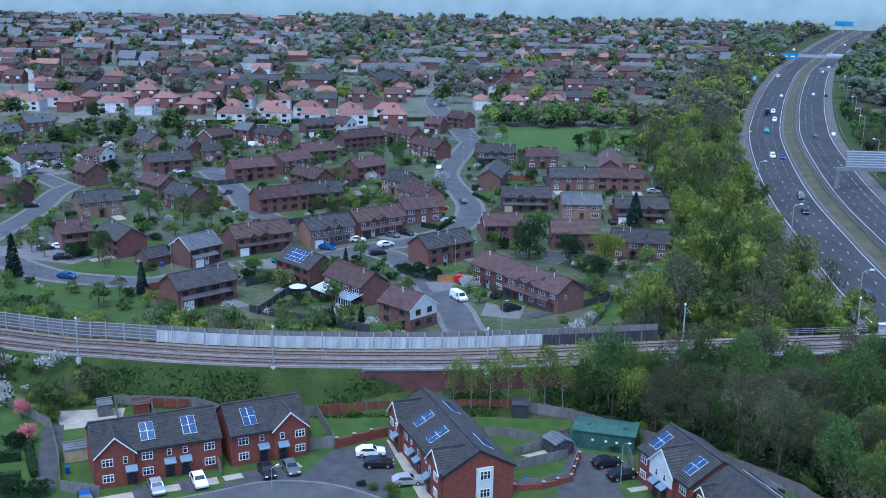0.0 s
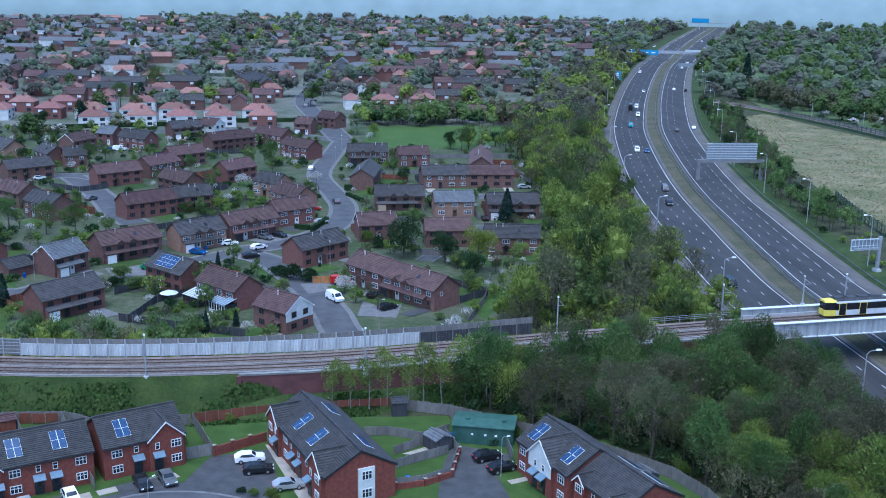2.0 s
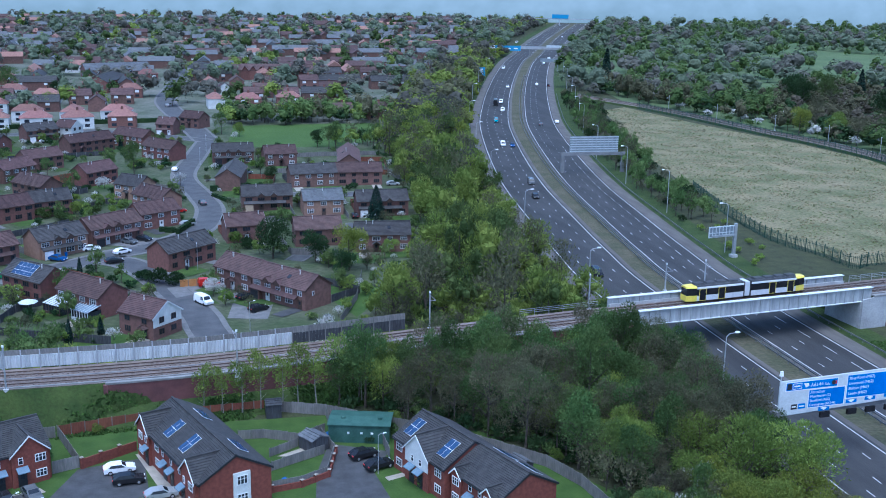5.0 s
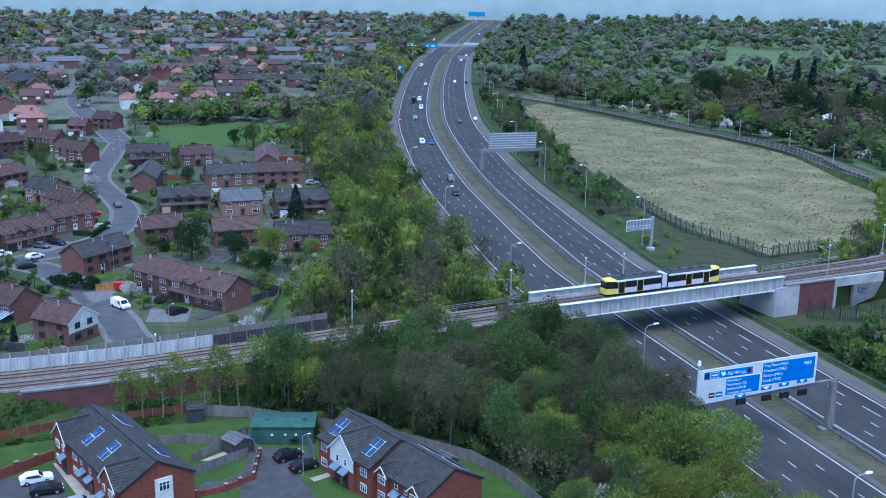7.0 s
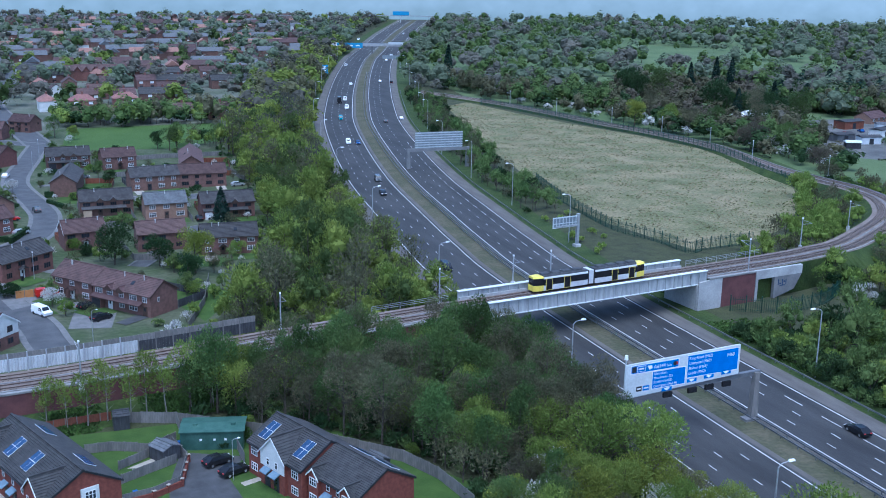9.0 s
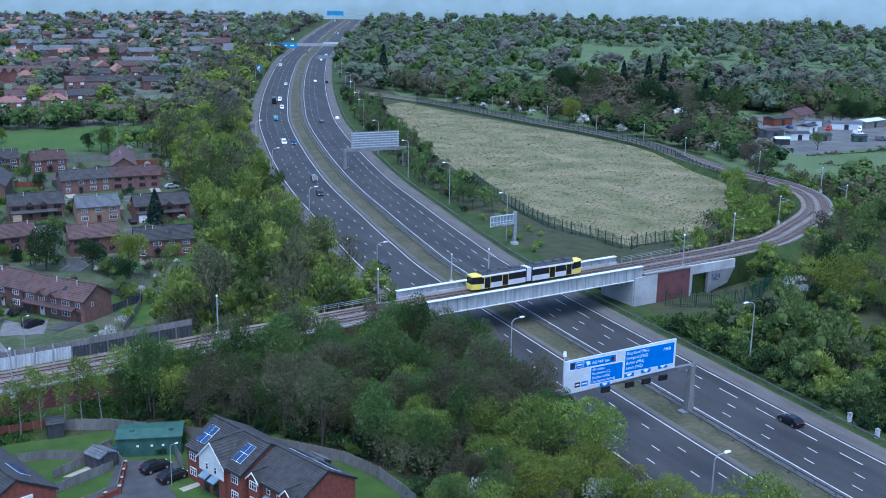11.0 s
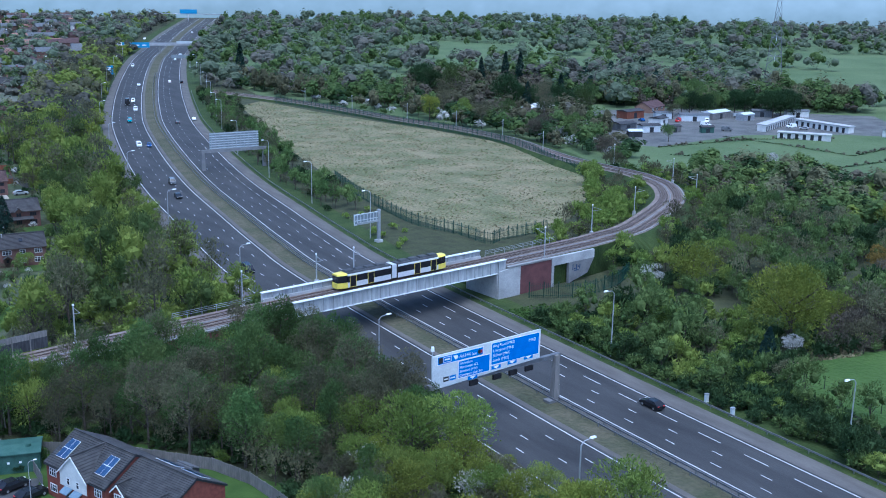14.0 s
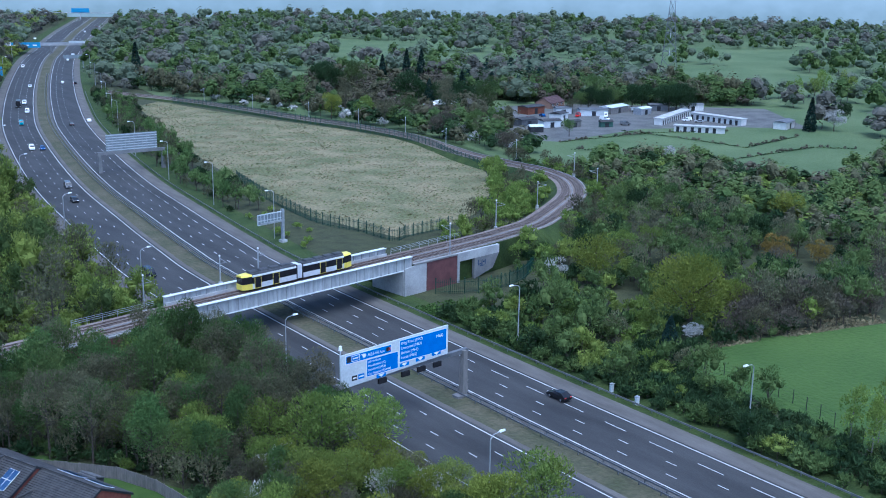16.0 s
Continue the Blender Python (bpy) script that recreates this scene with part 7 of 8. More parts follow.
g6 = thing("cantilever_sign", 257.5, 733, 0, -16, "small cantilever sign seen from behind", "road sign")
part("mast", Mesh().box(4.6, 5.4, -0.4, 0.4, 0, 9), STEEL, g6)
part("panel", Mesh().box(-7.5, 5, -0.1, 0.1, 6.4, 8.8), SIGN_BACK, g6)


def lamp_mesh(h, arm):
    pole = Mesh().rod((0, 0, 0), (0, 0, h - 0.5), 0.14, 0.08, 8)
    bend = Mesh().rod((0, 0, h - 0.52), (arm * 0.25, 0, h), 0.07, 0.06, 6).rod((arm * 0.25, 0, h), (arm, 0, h + 0.18), 0.06, 0.05, 6)
    head = Mesh().hexa([(arm - 0.5, -0.2, h + 0.08), (arm + 0.45, -0.16, h + 0.12), (arm + 0.45, 0.16, h + 0.12), (arm - 0.5, 0.2, h + 0.08)], [(arm - 0.4, -0.14, h + 0.34), (arm + 0.35, -0.1, h + 0.32), (arm + 0.35, 0.1, h + 0.32), (arm - 0.4, 0.14, h + 0.34)])
    return pole.data("pole", STEEL), bend.data("arm", STEEL), head.data("lamp_head", SIGN_WHITE)


lamp_data = {s: lamp_mesh(12.9, 2.0 * s) for s in (-1, 1)}


def street_lamp(x, y, s, scale=1.0, rz=0):
    lp = thing("street_lamp", x, y, 0, rz, "tall galvanised street lamp with a single arm", "street lamp", "motorway lamps")
    lp.scale = (scale, scale, scale)
    for name, me in zip(("pole", "arm", "lamp_head"), lamp_data[s]):
        part(name, me, None, lp)


for x, y in ((131.6, 91.7), (130.6, 143.4), (141.0, 291.5), (146.2, 335.0), (155.0, 384.0), (174.0, 448.5), (181.5, 474.0), (197.0, 521.0), (212.5, 568.0), (230.0, 624.0), (248, 680), (135.5, 245)):
    street_lamp(x, y, -1)
for y in (94, 151, 208, 266, 330, 395, 460, 530, 600, 680, 770):
    k = int(np.argmin(abs(mq[:, 1] - y)))
    x, yy, _ = off(mq, mg, -24.6, 0)[k]
    street_lamp(x + (2.6 if y == 151 else 0), yy, 1, 0.98, -15 if y > 400 else 0)
for x, y, rz in ((-22, 130, 40), (-70, 146, 0), (25.5, 139, 0), (3, 252, 90), (10, 420, 90), (7, 392, 90), (-94, 241, 0), (-64, 246, 0), (12, 205, 0)):
    street_lamp(x, y, 1, 0.48, rz)

# roadside cabinets on the verge
for x, y in ((129.2, 112.0), (130.0, 118.5)):
    cb = thing("roadside_cabinet", x, y, 0, 0, "small grey roadside cabinet on the verge", "cabinet")
    part("body", Mesh().box(-0.3, 0.3, -0.25, 0.25, 0, 1.4), SIGN_GREY, cb)
    part("lid", Mesh().box(-0.36, 0.36, -0.31, 0.31, 1.4, 1.5), STEEL, cb)

# ---- cars ----
car_cache = {}


def car(x, y, rz, colour, style="car", label=""):
    key = (colour, style)
    if key not in car_cache:
        van = style == "van"
        truck = style == "lorry"
        k = 1.0
        if truck:
            prof = [(-3.6, 0.5), (3.6, 0.5), (3.6, 2.7), (2.2, 2.9), (2.1, 3.3), (-3.6, 3.3)]
            w, glass, wb = 1.2, [(3.0, 1.6), (3.5, 1.6), (3.5, 2.4), (2.6, 2.5)], 2.3
        elif van:
            prof = [(-2.4, 0.35), (2.4, 0.35), (2.45, 0.9), (1.7, 1.15), (1.1, 1.9), (-2.3, 1.95), (-2.45, 1.0)]
            w, glass, wb = 0.95, [(0.3, 1.15), (1.45, 1.15), (0.95, 1.75), (0.3, 1.78)], 1.55
        else:
            prof = [(-2.15, 0.33), (2.1, 0.33), (2.18, 0.62), (1.95, 0.84), (0.95, 0.98), (0.3, 1.43), (-1.2, 1.46), (-1.95, 1.02), (-2.2, 0.85)]
            w, glass, wb = 0.88, [(-1.65, 1.0), (0.8, 0.99), (0.25, 1.38), (-1.15, 1.4)], 1.32
        body = Mesh()
        n = len(prof)
        zt = max(z for _, z in prof)
        for s in (-1, 1):
            body.v += [(px, s * w * (1.0 if z < zt * 0.72 else 0.84), z) for px, z in prof]
        body.f = [tuple(range(n)), tuple(range(2 * n - 1, n - 1, -1))] + [((i + 1) % n, i, n + i, n + (i + 1) % n) for i in range(n)]
        sides = []
        for s in (-1, 1):
            lo, hi = w * 0.985, w * 0.86
            pts = [(px, s * ((lo if z < zt * 0.74 else hi) + 0.015), z) for px, z in glass]
            sides.append(Mesh().face(*(pts if s < 0 else pts[::-1])).data("side_window", GLASS))
        i0 = {"car": 4, "van": 3, "lorry": 2}[style]
        (xa, za), (xb, zb) = prof[i0], prof[i0 + 1]
        screen = Mesh().face((xa - 0.05 + 0.02, -w * 0.8, za + 0.06), (xa - 0.05 + 0.02, w * 0.8, za + 0.06), (xb + 0.06, w * 0.72, zb - 0.03), (xb + 0.06, -w * 0.72, zb - 0.03))
        wheel = Mesh().rod((0, -0.11, 0), (0, 0.11, 0), 0.33 if not truck else 0.5, None, 12)
        rim = Mesh().rod((0, -0.118, 0), (0, 0.118, 0), 0.2, None, 8)
        lamp = Mesh().box(-0.04, 0.04, -0.18, 0.18, -0.07, 0.07)
        car_cache[key] = (body.data("body", PAINTS[colour]), sides, screen.data("windscreen", GLASS), wheel.data("wheel", RUBBER), rim.data("rim", RIM), lamp.data("headlight", SIGN_WHITE), lamp.data("tail_light", SIGN_RED), wb, w, prof)
    bd, sd, sc, wh, rm, hl, tl, wb, w, prof = car_cache[key]
    kind = {"car": "car", "van": "van", "lorry": "lorry"}[style]
    c = thing(kind, x, y, 0.06, rz, label or f"{colour} {kind} standing on the road surface", kind, "cars and vans")
    part("body", bd, None, c)
    for o in sd:
        part("side_window", o, None, c)
    part("windscreen", sc, None, c)
    for a in (-wb, wb):
        for b in (-w + 0.06, w - 0.06):
            t = part("wheel", wh, None, c, at=pose(a, b, 0.33 if style != "lorry" else 0.5))
            if y < 200:
                part("rim", rm, None, t)
    for b in (-w * 0.7, w * 0.7):
        part("headlight", hl, None, c, at=pose(max(p[0] for p in prof) - 0.02, b, 0.68))
        part("tail_light", tl, None, c, at=pose(min(p[0] for p in prof) + 0.02, b, 0.85))
    return c


for x, y, rz, colour in ((-10.2, 147.0, 8, "white"), (-8.8, 143.3, 5, "black"), (-4.4, 138.0, 12, "silver"), (24.4, 144.8, 20, "black"), (26.0, 140.9, 22, "black"), (-24.4, 140.2, -65, "black"), (-21.2, 141.4, -65, "grey"), (-38.6, 134.8, -65, "silver"), (-33.3, 137.0, -65, "white"), (-47.0, 130.8, -65, "blue"), (33, 124, -70, "grey")):
    car(x, y, rz, colour, label=f"{colour} car parked before the new brick houses")
for x, y, rz, colour, style in ((3.6, 225.0, -60, "white", "van"), (14.6, 218.0, 30, "black", "car"), (12.6, 226.8, 35, "black", "car"), (5.2, 238.0, 10, "red", "van"), (-14.8, 270.2, 35, "white", "car"), (-22.4, 274.6, 10, "white", "car"), (-16.3, 261.5, 20, "black", "car"), (-29.5, 266.0, -30, "blue", "car"), (-39.3, 252.0, -30, "green", "car"), (-1.7, 381.5, 80, "white", "car"), (6.0, 325.0, 100, "grey", "car"), (-0.9, 314.6, 20, "red", "car"), (1.3, 297.6, 20, "silver", "car"), (12.5, 352.0, 95, "teal", "car"), (-13.5, 280.4, -40, "grey", "car"), (-9.8, 282.6, -40, "black", "car"), (-105, 269.5, 10, "silver", "car"), (-99.2, 261.4, 20, "black", "car"), (-96, 262.5, 15, "white", "car"), (-88.8, 256, 35, "grey", "car"), (-92, 252.4, 20, "black", "car"), (-85.4, 236.4, -15, "blue", "car"), (-120.4, 308.6, 30, "black", "car"), (-143.6, 356, 0, "white", "car"), (-133, 371.6, 40, "white", "car"), (-139.7, 371.3, 40, "black", "car"), (-68, 332, 60, "grey", "car"), (-75, 424, 0, "white", "van"), (-80, 425.5, 0, "blue", "car"), (-51.5, 451.5, 30, "white", "car"), (-91.3, 366, 30, "white", "car"), (22, 372, 0, "grey", "car"), (48, 300, 90, "black", "car"), (52, 300.5, 5, "white", "car"), (25, 301, 20, "grey", "car"), (68, 345, 0, "silver", "car"), (-2, 610, 85, "white", "car"), (3, 690, 88, "white", "van"), (1, 740, 88, "grey", "car"), (-5, 560, 95, "silver", "car")):
    car(x, y, rz, colour, style, f"{colour} {style} parked on the estate")
for x, y, colour, style in ((114.2, 340, "grey", "van"), (108.5, 318, "black", "car"), (127.8, 418, "white", "van"), (131.2, 416, "blue", "car"), (145, 486, "teal", "van"), (159.5, 524, "white", "van"), (162.5, 547, "black", "lorry"), (168.5, 557, "white", "van"), (194.8, 631, "white", "car"), (94.4, 230, "black", "van"), (228.5, 752, "white", "van"), (270, 900, "white", "car"), (322, 1018, "white", "van"), (371, 1150, "black", "lorry")):
    k = int(np.argmin((mq[:, 0] - x) ** 2 + (mq[:, 1] - y) ** 2))
    car(x, y, math.degrees(math.atan2(-mg[k][1], -mg[k][0])), colour, style, f"{colour} {style} in a lane of the motorway")
for x, y, colour, style in ((172.8, 480, "white", "car"), (162.6, 473, "grey", "car"), (222, 635, "black", "car"), (217, 642, "white", "car"), (283, 810, "white", "lorry"), (272, 790, "white", "car"), (120.4, 121.5, "black", "car"), (398, 1100, "white", "car"), (440, 1180, "grey", "car")):
    k = int(np.argmin((mq[:, 0] - x) ** 2 + (mq[:, 1] - y) ** 2))
    car(x, y, math.degrees(math.atan2(mg[k][1], mg[k][0])), colour, style, f"{colour} {style} in a lane of the motorway")

# ---- fences, walls and small buildings of the gardens ----


def fence_run(points, h, material, name, label, bay=1.9, post=TIMBER_GREY):
    """A fence of board panels between posts, along a line of corners; each panel leans a little."""
    top = thing(name, points[0][0], points[0][1], 0, 0, label, "fence")
    r = random.Random(int(points[0][0] * 10))
    ox, oy = points[0]
    for (x0, y0), (x1, y1) in zip(points[:-1], points[1:]):
        L, a = math.hypot(x1 - x0, y1 - y0), math.degrees(math.atan2(y1 - y0, x1 - x0))
        n = max(1, round(L / bay))
        for k in range(n):
            m = pose(x0 - ox + (x1 - x0) * k / n, y0 - oy + (y1 - y0) * k / n, 0, 0, 0, a)
            w = L / n
            part("post", Mesh().box(-0.06, 0.06, -0.06, 0.06, 0, h + 0.1), post, top, at=m)
            lattice_ = Mesh()
            nb = 7
            prof = []
            for j in range(nb):
                xa = 0.07 + (w - 0.14) * j / nb
                xb = 0.07 + (w - 0.14) * (j + 1) / nb
                prof += [(xa, -0.03), (xb - 0.02, -0.03), (xb - 0.02, -0.01), (xb, -0.01)]
            prof += [(w - 0.07, 0.03), (0.07, 0.03)]
            n0 = len(prof)
            hh = h + r.uniform(-0.06, 0.06)
            lattice_.v = [(px, py, 0.05) for px, py in prof] + [(px, py, hh) for px, py in prof]
            lattice_.f = [(i, (i + 1) % n0, n0 + (i + 1) % n0, n0 + i) for i in range(n0)] + [tuple(range(n0, 2 * n0))]
            part("panel", lattice_, material, top, at=m)
    return top


def garden_wall(points, h, label):
    top = thing("garden_wall", points[0][0], points[0][1], 0, 0, label, "wall")
    ox, oy = points[0]
    for (x0, y0), (x1, y1) in zip(points[:-1], points[1:]):
        L, a = math.hypot(x1 - x0, y1 - y0), math.degrees(math.atan2(y1 - y0, x1 - x0))
        n = max(1, round(L / 3.0))
        for k in range(n):
            m = pose(x0 - ox + (x1 - x0) * k / n, y0 - oy + (y1 - y0) * k / n, 0, 0, 0, a)
            part("bay", Mesh().box(0.2, L / n - 0.2, -0.11, 0.11, 0, h), BRICK_NEW, top, at=m)
            part("pier", Mesh().box(-0.2, 0.2, -0.2, 0.2, 0, h + 0.25), BRICK_NEW, top, at=m)
            part("cap", Mesh().box(-0.26, 0.26, -0.26, 0.26, h + 0.25, h + 0.33), PAVING, top, at=m)


fence_run([(-19.8, 161), (-8, 163.6), (3, 164.3), (11.6, 164.9)], 1.9, TIMBER_BROWN, "timber_fence", "red-brown stained timber fence along the back gardens")
fence_run([(12.5, 164.6), (21, 161.2), (30, 154.5), (41, 146), (49.7, 136.4), (52.6, 129.5), (54, 120)], 1.9, TIMBER_GREY, "timber_fence", "grey weathered timber fence below the wood")
fence_run([(21.0, 161), (20.9, 154)], 1.9, TIMBER_GREY, "timber_fence", "grey timber fence beside a green cabin")
fence_run([(-19.6, 160.6), (-15.8, 149.6), (-19.4, 148.2)], 1.9, TIMBER_GREY, "timber_fence", "grey timber side fence of a garden")
fence_run([(6.8, 154.6), (10.6, 154.4), (15.8, 152), (20.1, 155)], 1.5, TIMBER_GREY, "timber_fence", "pale grey timber fence between gardens")
fence_run([(10.8, 143), (19, 147.2)], 1.5, TIMBER_GREY, "timber_fence", "pale grey timber fence between gardens")
fence_run([(10.9, 147.6), (15.5, 150.5)], 1.4, TIMBER_GREY, "timber_fence", "pale grey timber fence beside a patio")
fence_run([(28.0, 148.6), (28.0, 143.2)], 1.8, TIMBER_GREY, "timber_fence", "grey timber fence at a house end")
fence_run([(-52.9, 163.9), (-39.7, 163.5), (-35, 160.5), (-20.0, 160.8)], 1.9, TIMBER_GREY, "timber_fence", "grey timber fence at the foot of the embankment")
for a, b in (((-52.9, 163.7), (-49.5, 155)), ((-47.3, 163.6), (-43.8, 155.5)), ((-40.2, 163.3), (-37.0, 156.5))):
    fence_run([a, b], 1.8, TIMBER_GREY, "timber_fence", "grey timber fence between back gardens")
fence_run([(-46.6, 163.3), (-40.6, 163.1)], 1.75, TIMBER_BROWN, "timber_fence", "new orange-brown timber fence panels")
fence_run([(-72, 164.8), (-60, 154.3), (-55.2, 144), (-51.5, 134.2), (-45.6, 132.6)], 1.8, TIMBER_GREY, "timber_fence", "grey timber fence beside a garden path")
fence_run([(-30.8, 139.9), (-32.4, 143.5)], 1.8, TIMBER_GREY, "timber_fence", "grey timber gate between two houses")
fence_run([(-1.2, 238.2), (4.4, 238.6)], 1.7, TIMBER_ORANGE, "timber_fence", "bright orange timber fence beside a parked van")
for pts in ([(30, 206), (36, 222), (40, 240)], [(-38, 212), (-34, 226), (-28, 231)], [(-44, 232), (-36, 240)], [(-40, 214), (-28, 208), (-14, 202)], [(-97, 318), (-82, 330), (-75, 336)], [(-84, 352), (-74, 345), (-66, 350)], [(20, 298), (31, 300), (31, 326)], [(46, 316), (46, 298)], [(32, 372), (70, 372), (72, 350)], [(-52, 286), (-38, 296), (-30, 304)], [(-30, 320), (-22, 330), (-16, 328)], [(24, 282), (26, 262), (40, 258)], [(28, 402), (52, 404), (74, 404)], [(-60, 410), (-40, 414), (-24, 418)]):
    fence_run(pts, 1.7, TIMBER_DARK if pts[0][0] < 0 else TIMBER_GREY, "timber_fence", "weathered timber garden fence on the estate", 3.4)
garden_wall([(-15.4, 149.2), (-7.9, 154.0)], 1.5, "red brick garden wall with capped piers")
garden_wall([(10.3, 136.4), (14.5, 137.2), (18.6, 139.6), (20.6, 147), (19.3, 153.6)], 0.9, "curving red brick garden wall with capped piers")
fence_run([(10.4, 136.6), (14.5, 137.4), (18.4, 139.8), (20.4, 147), (19.1, 153.4)], 1.6, TIMBER_GREY, "timber_fence", "pale timber infill fence on a brick wall")

# paths, drives, patios
for pts, m, words in (([(-61.5, 154.5), (-58.5, 156), (-52.3, 134.6), (-54.8, 133.6)], DRIVE, "dark tarmac footpath between fences"), ([(-58, 154), (-50, 157), (-51, 163), (-62, 161)], PAVING, "pale gravel garden bed"), ([(42, 144), (48, 135.5), (46, 133), (40.5, 140)], PAVE_GREY, "grey paved yard behind houses"), ([(-47, 132.0), (-45.8, 130.6), (-30.5, 137.2), (-31.3, 139.2)], PAVING, "pale paved path before a terrace"), ([(-30.6, 139.4), (-29.8, 138.0), (-19.6, 142.8), (-20.6, 144.2)], PAVING, "pale paved path before houses"), ([(-8.2, 152.5), (-6.6, 152.8), (-0.3, 133.0), (-2.2, 132.4)], PAVING, "pale paved path along a house front"), ([(12, 147.6), (16.6, 150.2), (19.0, 151.5), (19.6, 149), (16, 146.6)], PAVING, "pale paved garden patio"), ([(26.2, 137.8), (30.4, 139.2), (30.9, 138.2), (26.6, 136.6)], PAVING, "pale paved path to a front door"), ([(-26.6, 137.2), (-23.0, 138.8), (-24.6, 142.4), (-28.2, 140.7)], DRIVE, "tarmac parking bay"), ([(-23.0, 138.8), (-19.4, 140.3), (-20.8, 143.8), (-24.4, 142.2)], DRIVE, "tarmac parking bay"), ([(-40.6, 131.6), (-37.6, 132.8), (-39.4, 137.0), (-42.4, 135.6)], DRIVE, "tarmac parking bay"), ([(-34.9, 134.2), (-31.8, 135.6), (-33.4, 139.0), (-36.4, 137.8)], DRIVE, "tarmac parking bay"), ([(8, 214), (16, 212), (18, 222), (10, 226)], PAVE_GREY, "pale concrete driveway"), ([(-2, 230), (8, 236), (6, 242), (-4, 238)], PAVE_GREY, "pale concrete driveway"), ([(-46, 245), (-34, 250), (-38, 258), (-50, 254)], PAVE_GREY, "grey concrete driveway"), ([(-112, 256), (-88, 248), (-84, 258), (-108, 274)], PAVE_GREY, "grey concrete parking court"), ([(-12, 276), (-4, 284), (-14, 288), (-20, 280)], PAVE_GREY, "grey concrete driveway"), ([(-150, 352), (-128, 360), (-126, 374), (-150, 374)], PAVE_GREY, "grey concrete parking court")):
    tagged(part("paving", sheet(pts, 0.045 if m == PAVING else 0.06 if m == DRIVE else 0.07), m), words, "paving", kind="structure")
for pts in ([(1, 228), (7, 224), (3, 236), (-3, 236)], [(10, 220), (16, 222), (10, 230)], [(-12, 240), (-6, 250), (-10, 256), (-16, 250)], [(34, 210), (44, 226), (38, 238), (28, 232)], [(-20, 196), (-4, 199), (-8, 204), (-22, 208)], [(12, 336), (20, 330), (22, 342), (14, 346)], [(-96, 240), (-66, 238), (-70, 252), (-86, 250)], [(-128, 300), (-122, 300), (-122, 330), (-130, 332)], [(10, 382), (14, 382), (14, 412), (10, 410)], [(34, 254), (44, 250), (50, 256), (40, 262)], [(-112, 338), (-104, 332), (-98, 338), (-106, 348)]):
    tagged(part("lawn", sheet(pts, 0.04), LAWN), "small green front lawn on the estate", "lawn", kind="structure")

# gardens of the estate houses: a lawn and a fence behind, a front lawn and a drive before


def clear_of_streets(pts, d=4.6):
    return all(min(np.min(np.hypot(q[:, 0] - x, q[:, 1] - y)) for q in streets) > d for x, y in pts)


def clear_of_others(pts, own):
    for hx, hy, rz, L in house_spots:
        if (hx, hy) == own:
            continue
        c, s = math.cos(radians(rz)), math.sin(radians(rz))
        for x, y in pts:
            u, v = (x - hx) * c + (y - hy) * s, -(x - hx) * s + (y - hy) * c
            if abs(u) < L / 2 + 0.4 and abs(v) < 4.4:
                return False
    return True


def plot(hx, hy, rz, x0, x1, y0, y1):
    c, s = math.cos(radians(rz)), math.sin(radians(rz))
    return [(hx + x * c - y * s, hy + x * s + y * c) for x, y in ((x0, y0), (x1, y0), (x1, y1), (x0, y1))]


for k, (hx, hy, rz, L) in enumerate(house_spots):
    rr = random.Random(int(hx * 3 + hy * 11))
    level = 0.045 + 0.0008 * k
    for depth in (9.0, 6.5, 4.5):
        back = plot(hx, hy, rz, -L / 2 + 0.3, L / 2 - 0.3, 4.2, 4.2 + depth)
        middle = ((back[2][0] + back[3][0]) / 2, (back[2][1] + back[3][1]) / 2)
        if clear_of_streets(back) and clear_of_others(back + [middle], (hx, hy)):
            tagged(part("lawn", sheet(back, level), LAWN), "green back garden lawn of a brick house", "lawn", kind="structure")
            if hy < 380:
                fence_run([back[1], back[2], back[3], back[0]], 1.7, rr.choice((TIMBER_GREY, TIMBER_BROWN, TIMBER_DARK)), "timber_fence", "weathered timber fence round a back garden", 3.6)
            break
    side = rr.choice((-1, 1))
    for words, material, xa, xb in (("green front lawn beside a driveway", LAWN, 0.3, L / 2 - 0.3), ("tarmac or paved driveway before a house", rr.choice((DRIVE, PAVE_GREY, PAVING)), -L / 2 + 0.6, -L / 2 + 3.6)):
        front = plot(hx, hy, rz, *sorted((side * xa, side * xb)), -10.0, -4.3 if material == LAWN else -3.9)
        if clear_of_streets(front, 3.9) and clear_of_others(front, (hx, hy)):
            tagged(part("front_lawn" if material == LAWN else "driveway", sheet(front, level + 0.05), material), words, "lawn" if material == LAWN else "driveway", kind="structure")

cabin = thing("steel_cabin", 25.2, 152.3, 0, -16, "faded green steel cabin with flat ribbed roof", "cabin")
part("wall", Mesh().box(-4.6, 4.6, -2.6, 2.6, 0, 2.8), CABIN_GREEN, cabin)
part("roof", Mesh().extrude_x([(-2.8, 2.8), (2.8, 2.8), (2.8, 2.95), (0, 3.25), (-2.8, 2.95)], -4.8, 4.8), CABIN_GREEN, cabin)
for x in (-1.6, 0.4, 2.0):
    part("vent_plate", Mesh().box(x - 0.18, x + 0.18, -2.66, -2.6, 1.5, 1.8), SIGN_WHITE, cabin)
for x in (-2.6, 3.0):
    part("roof_vent", Mesh().rod((x, -0.6, 3.0), (x, -0.6, 3.5), 0.45, 0.35, 10), CABIN_GREEN, cabin)


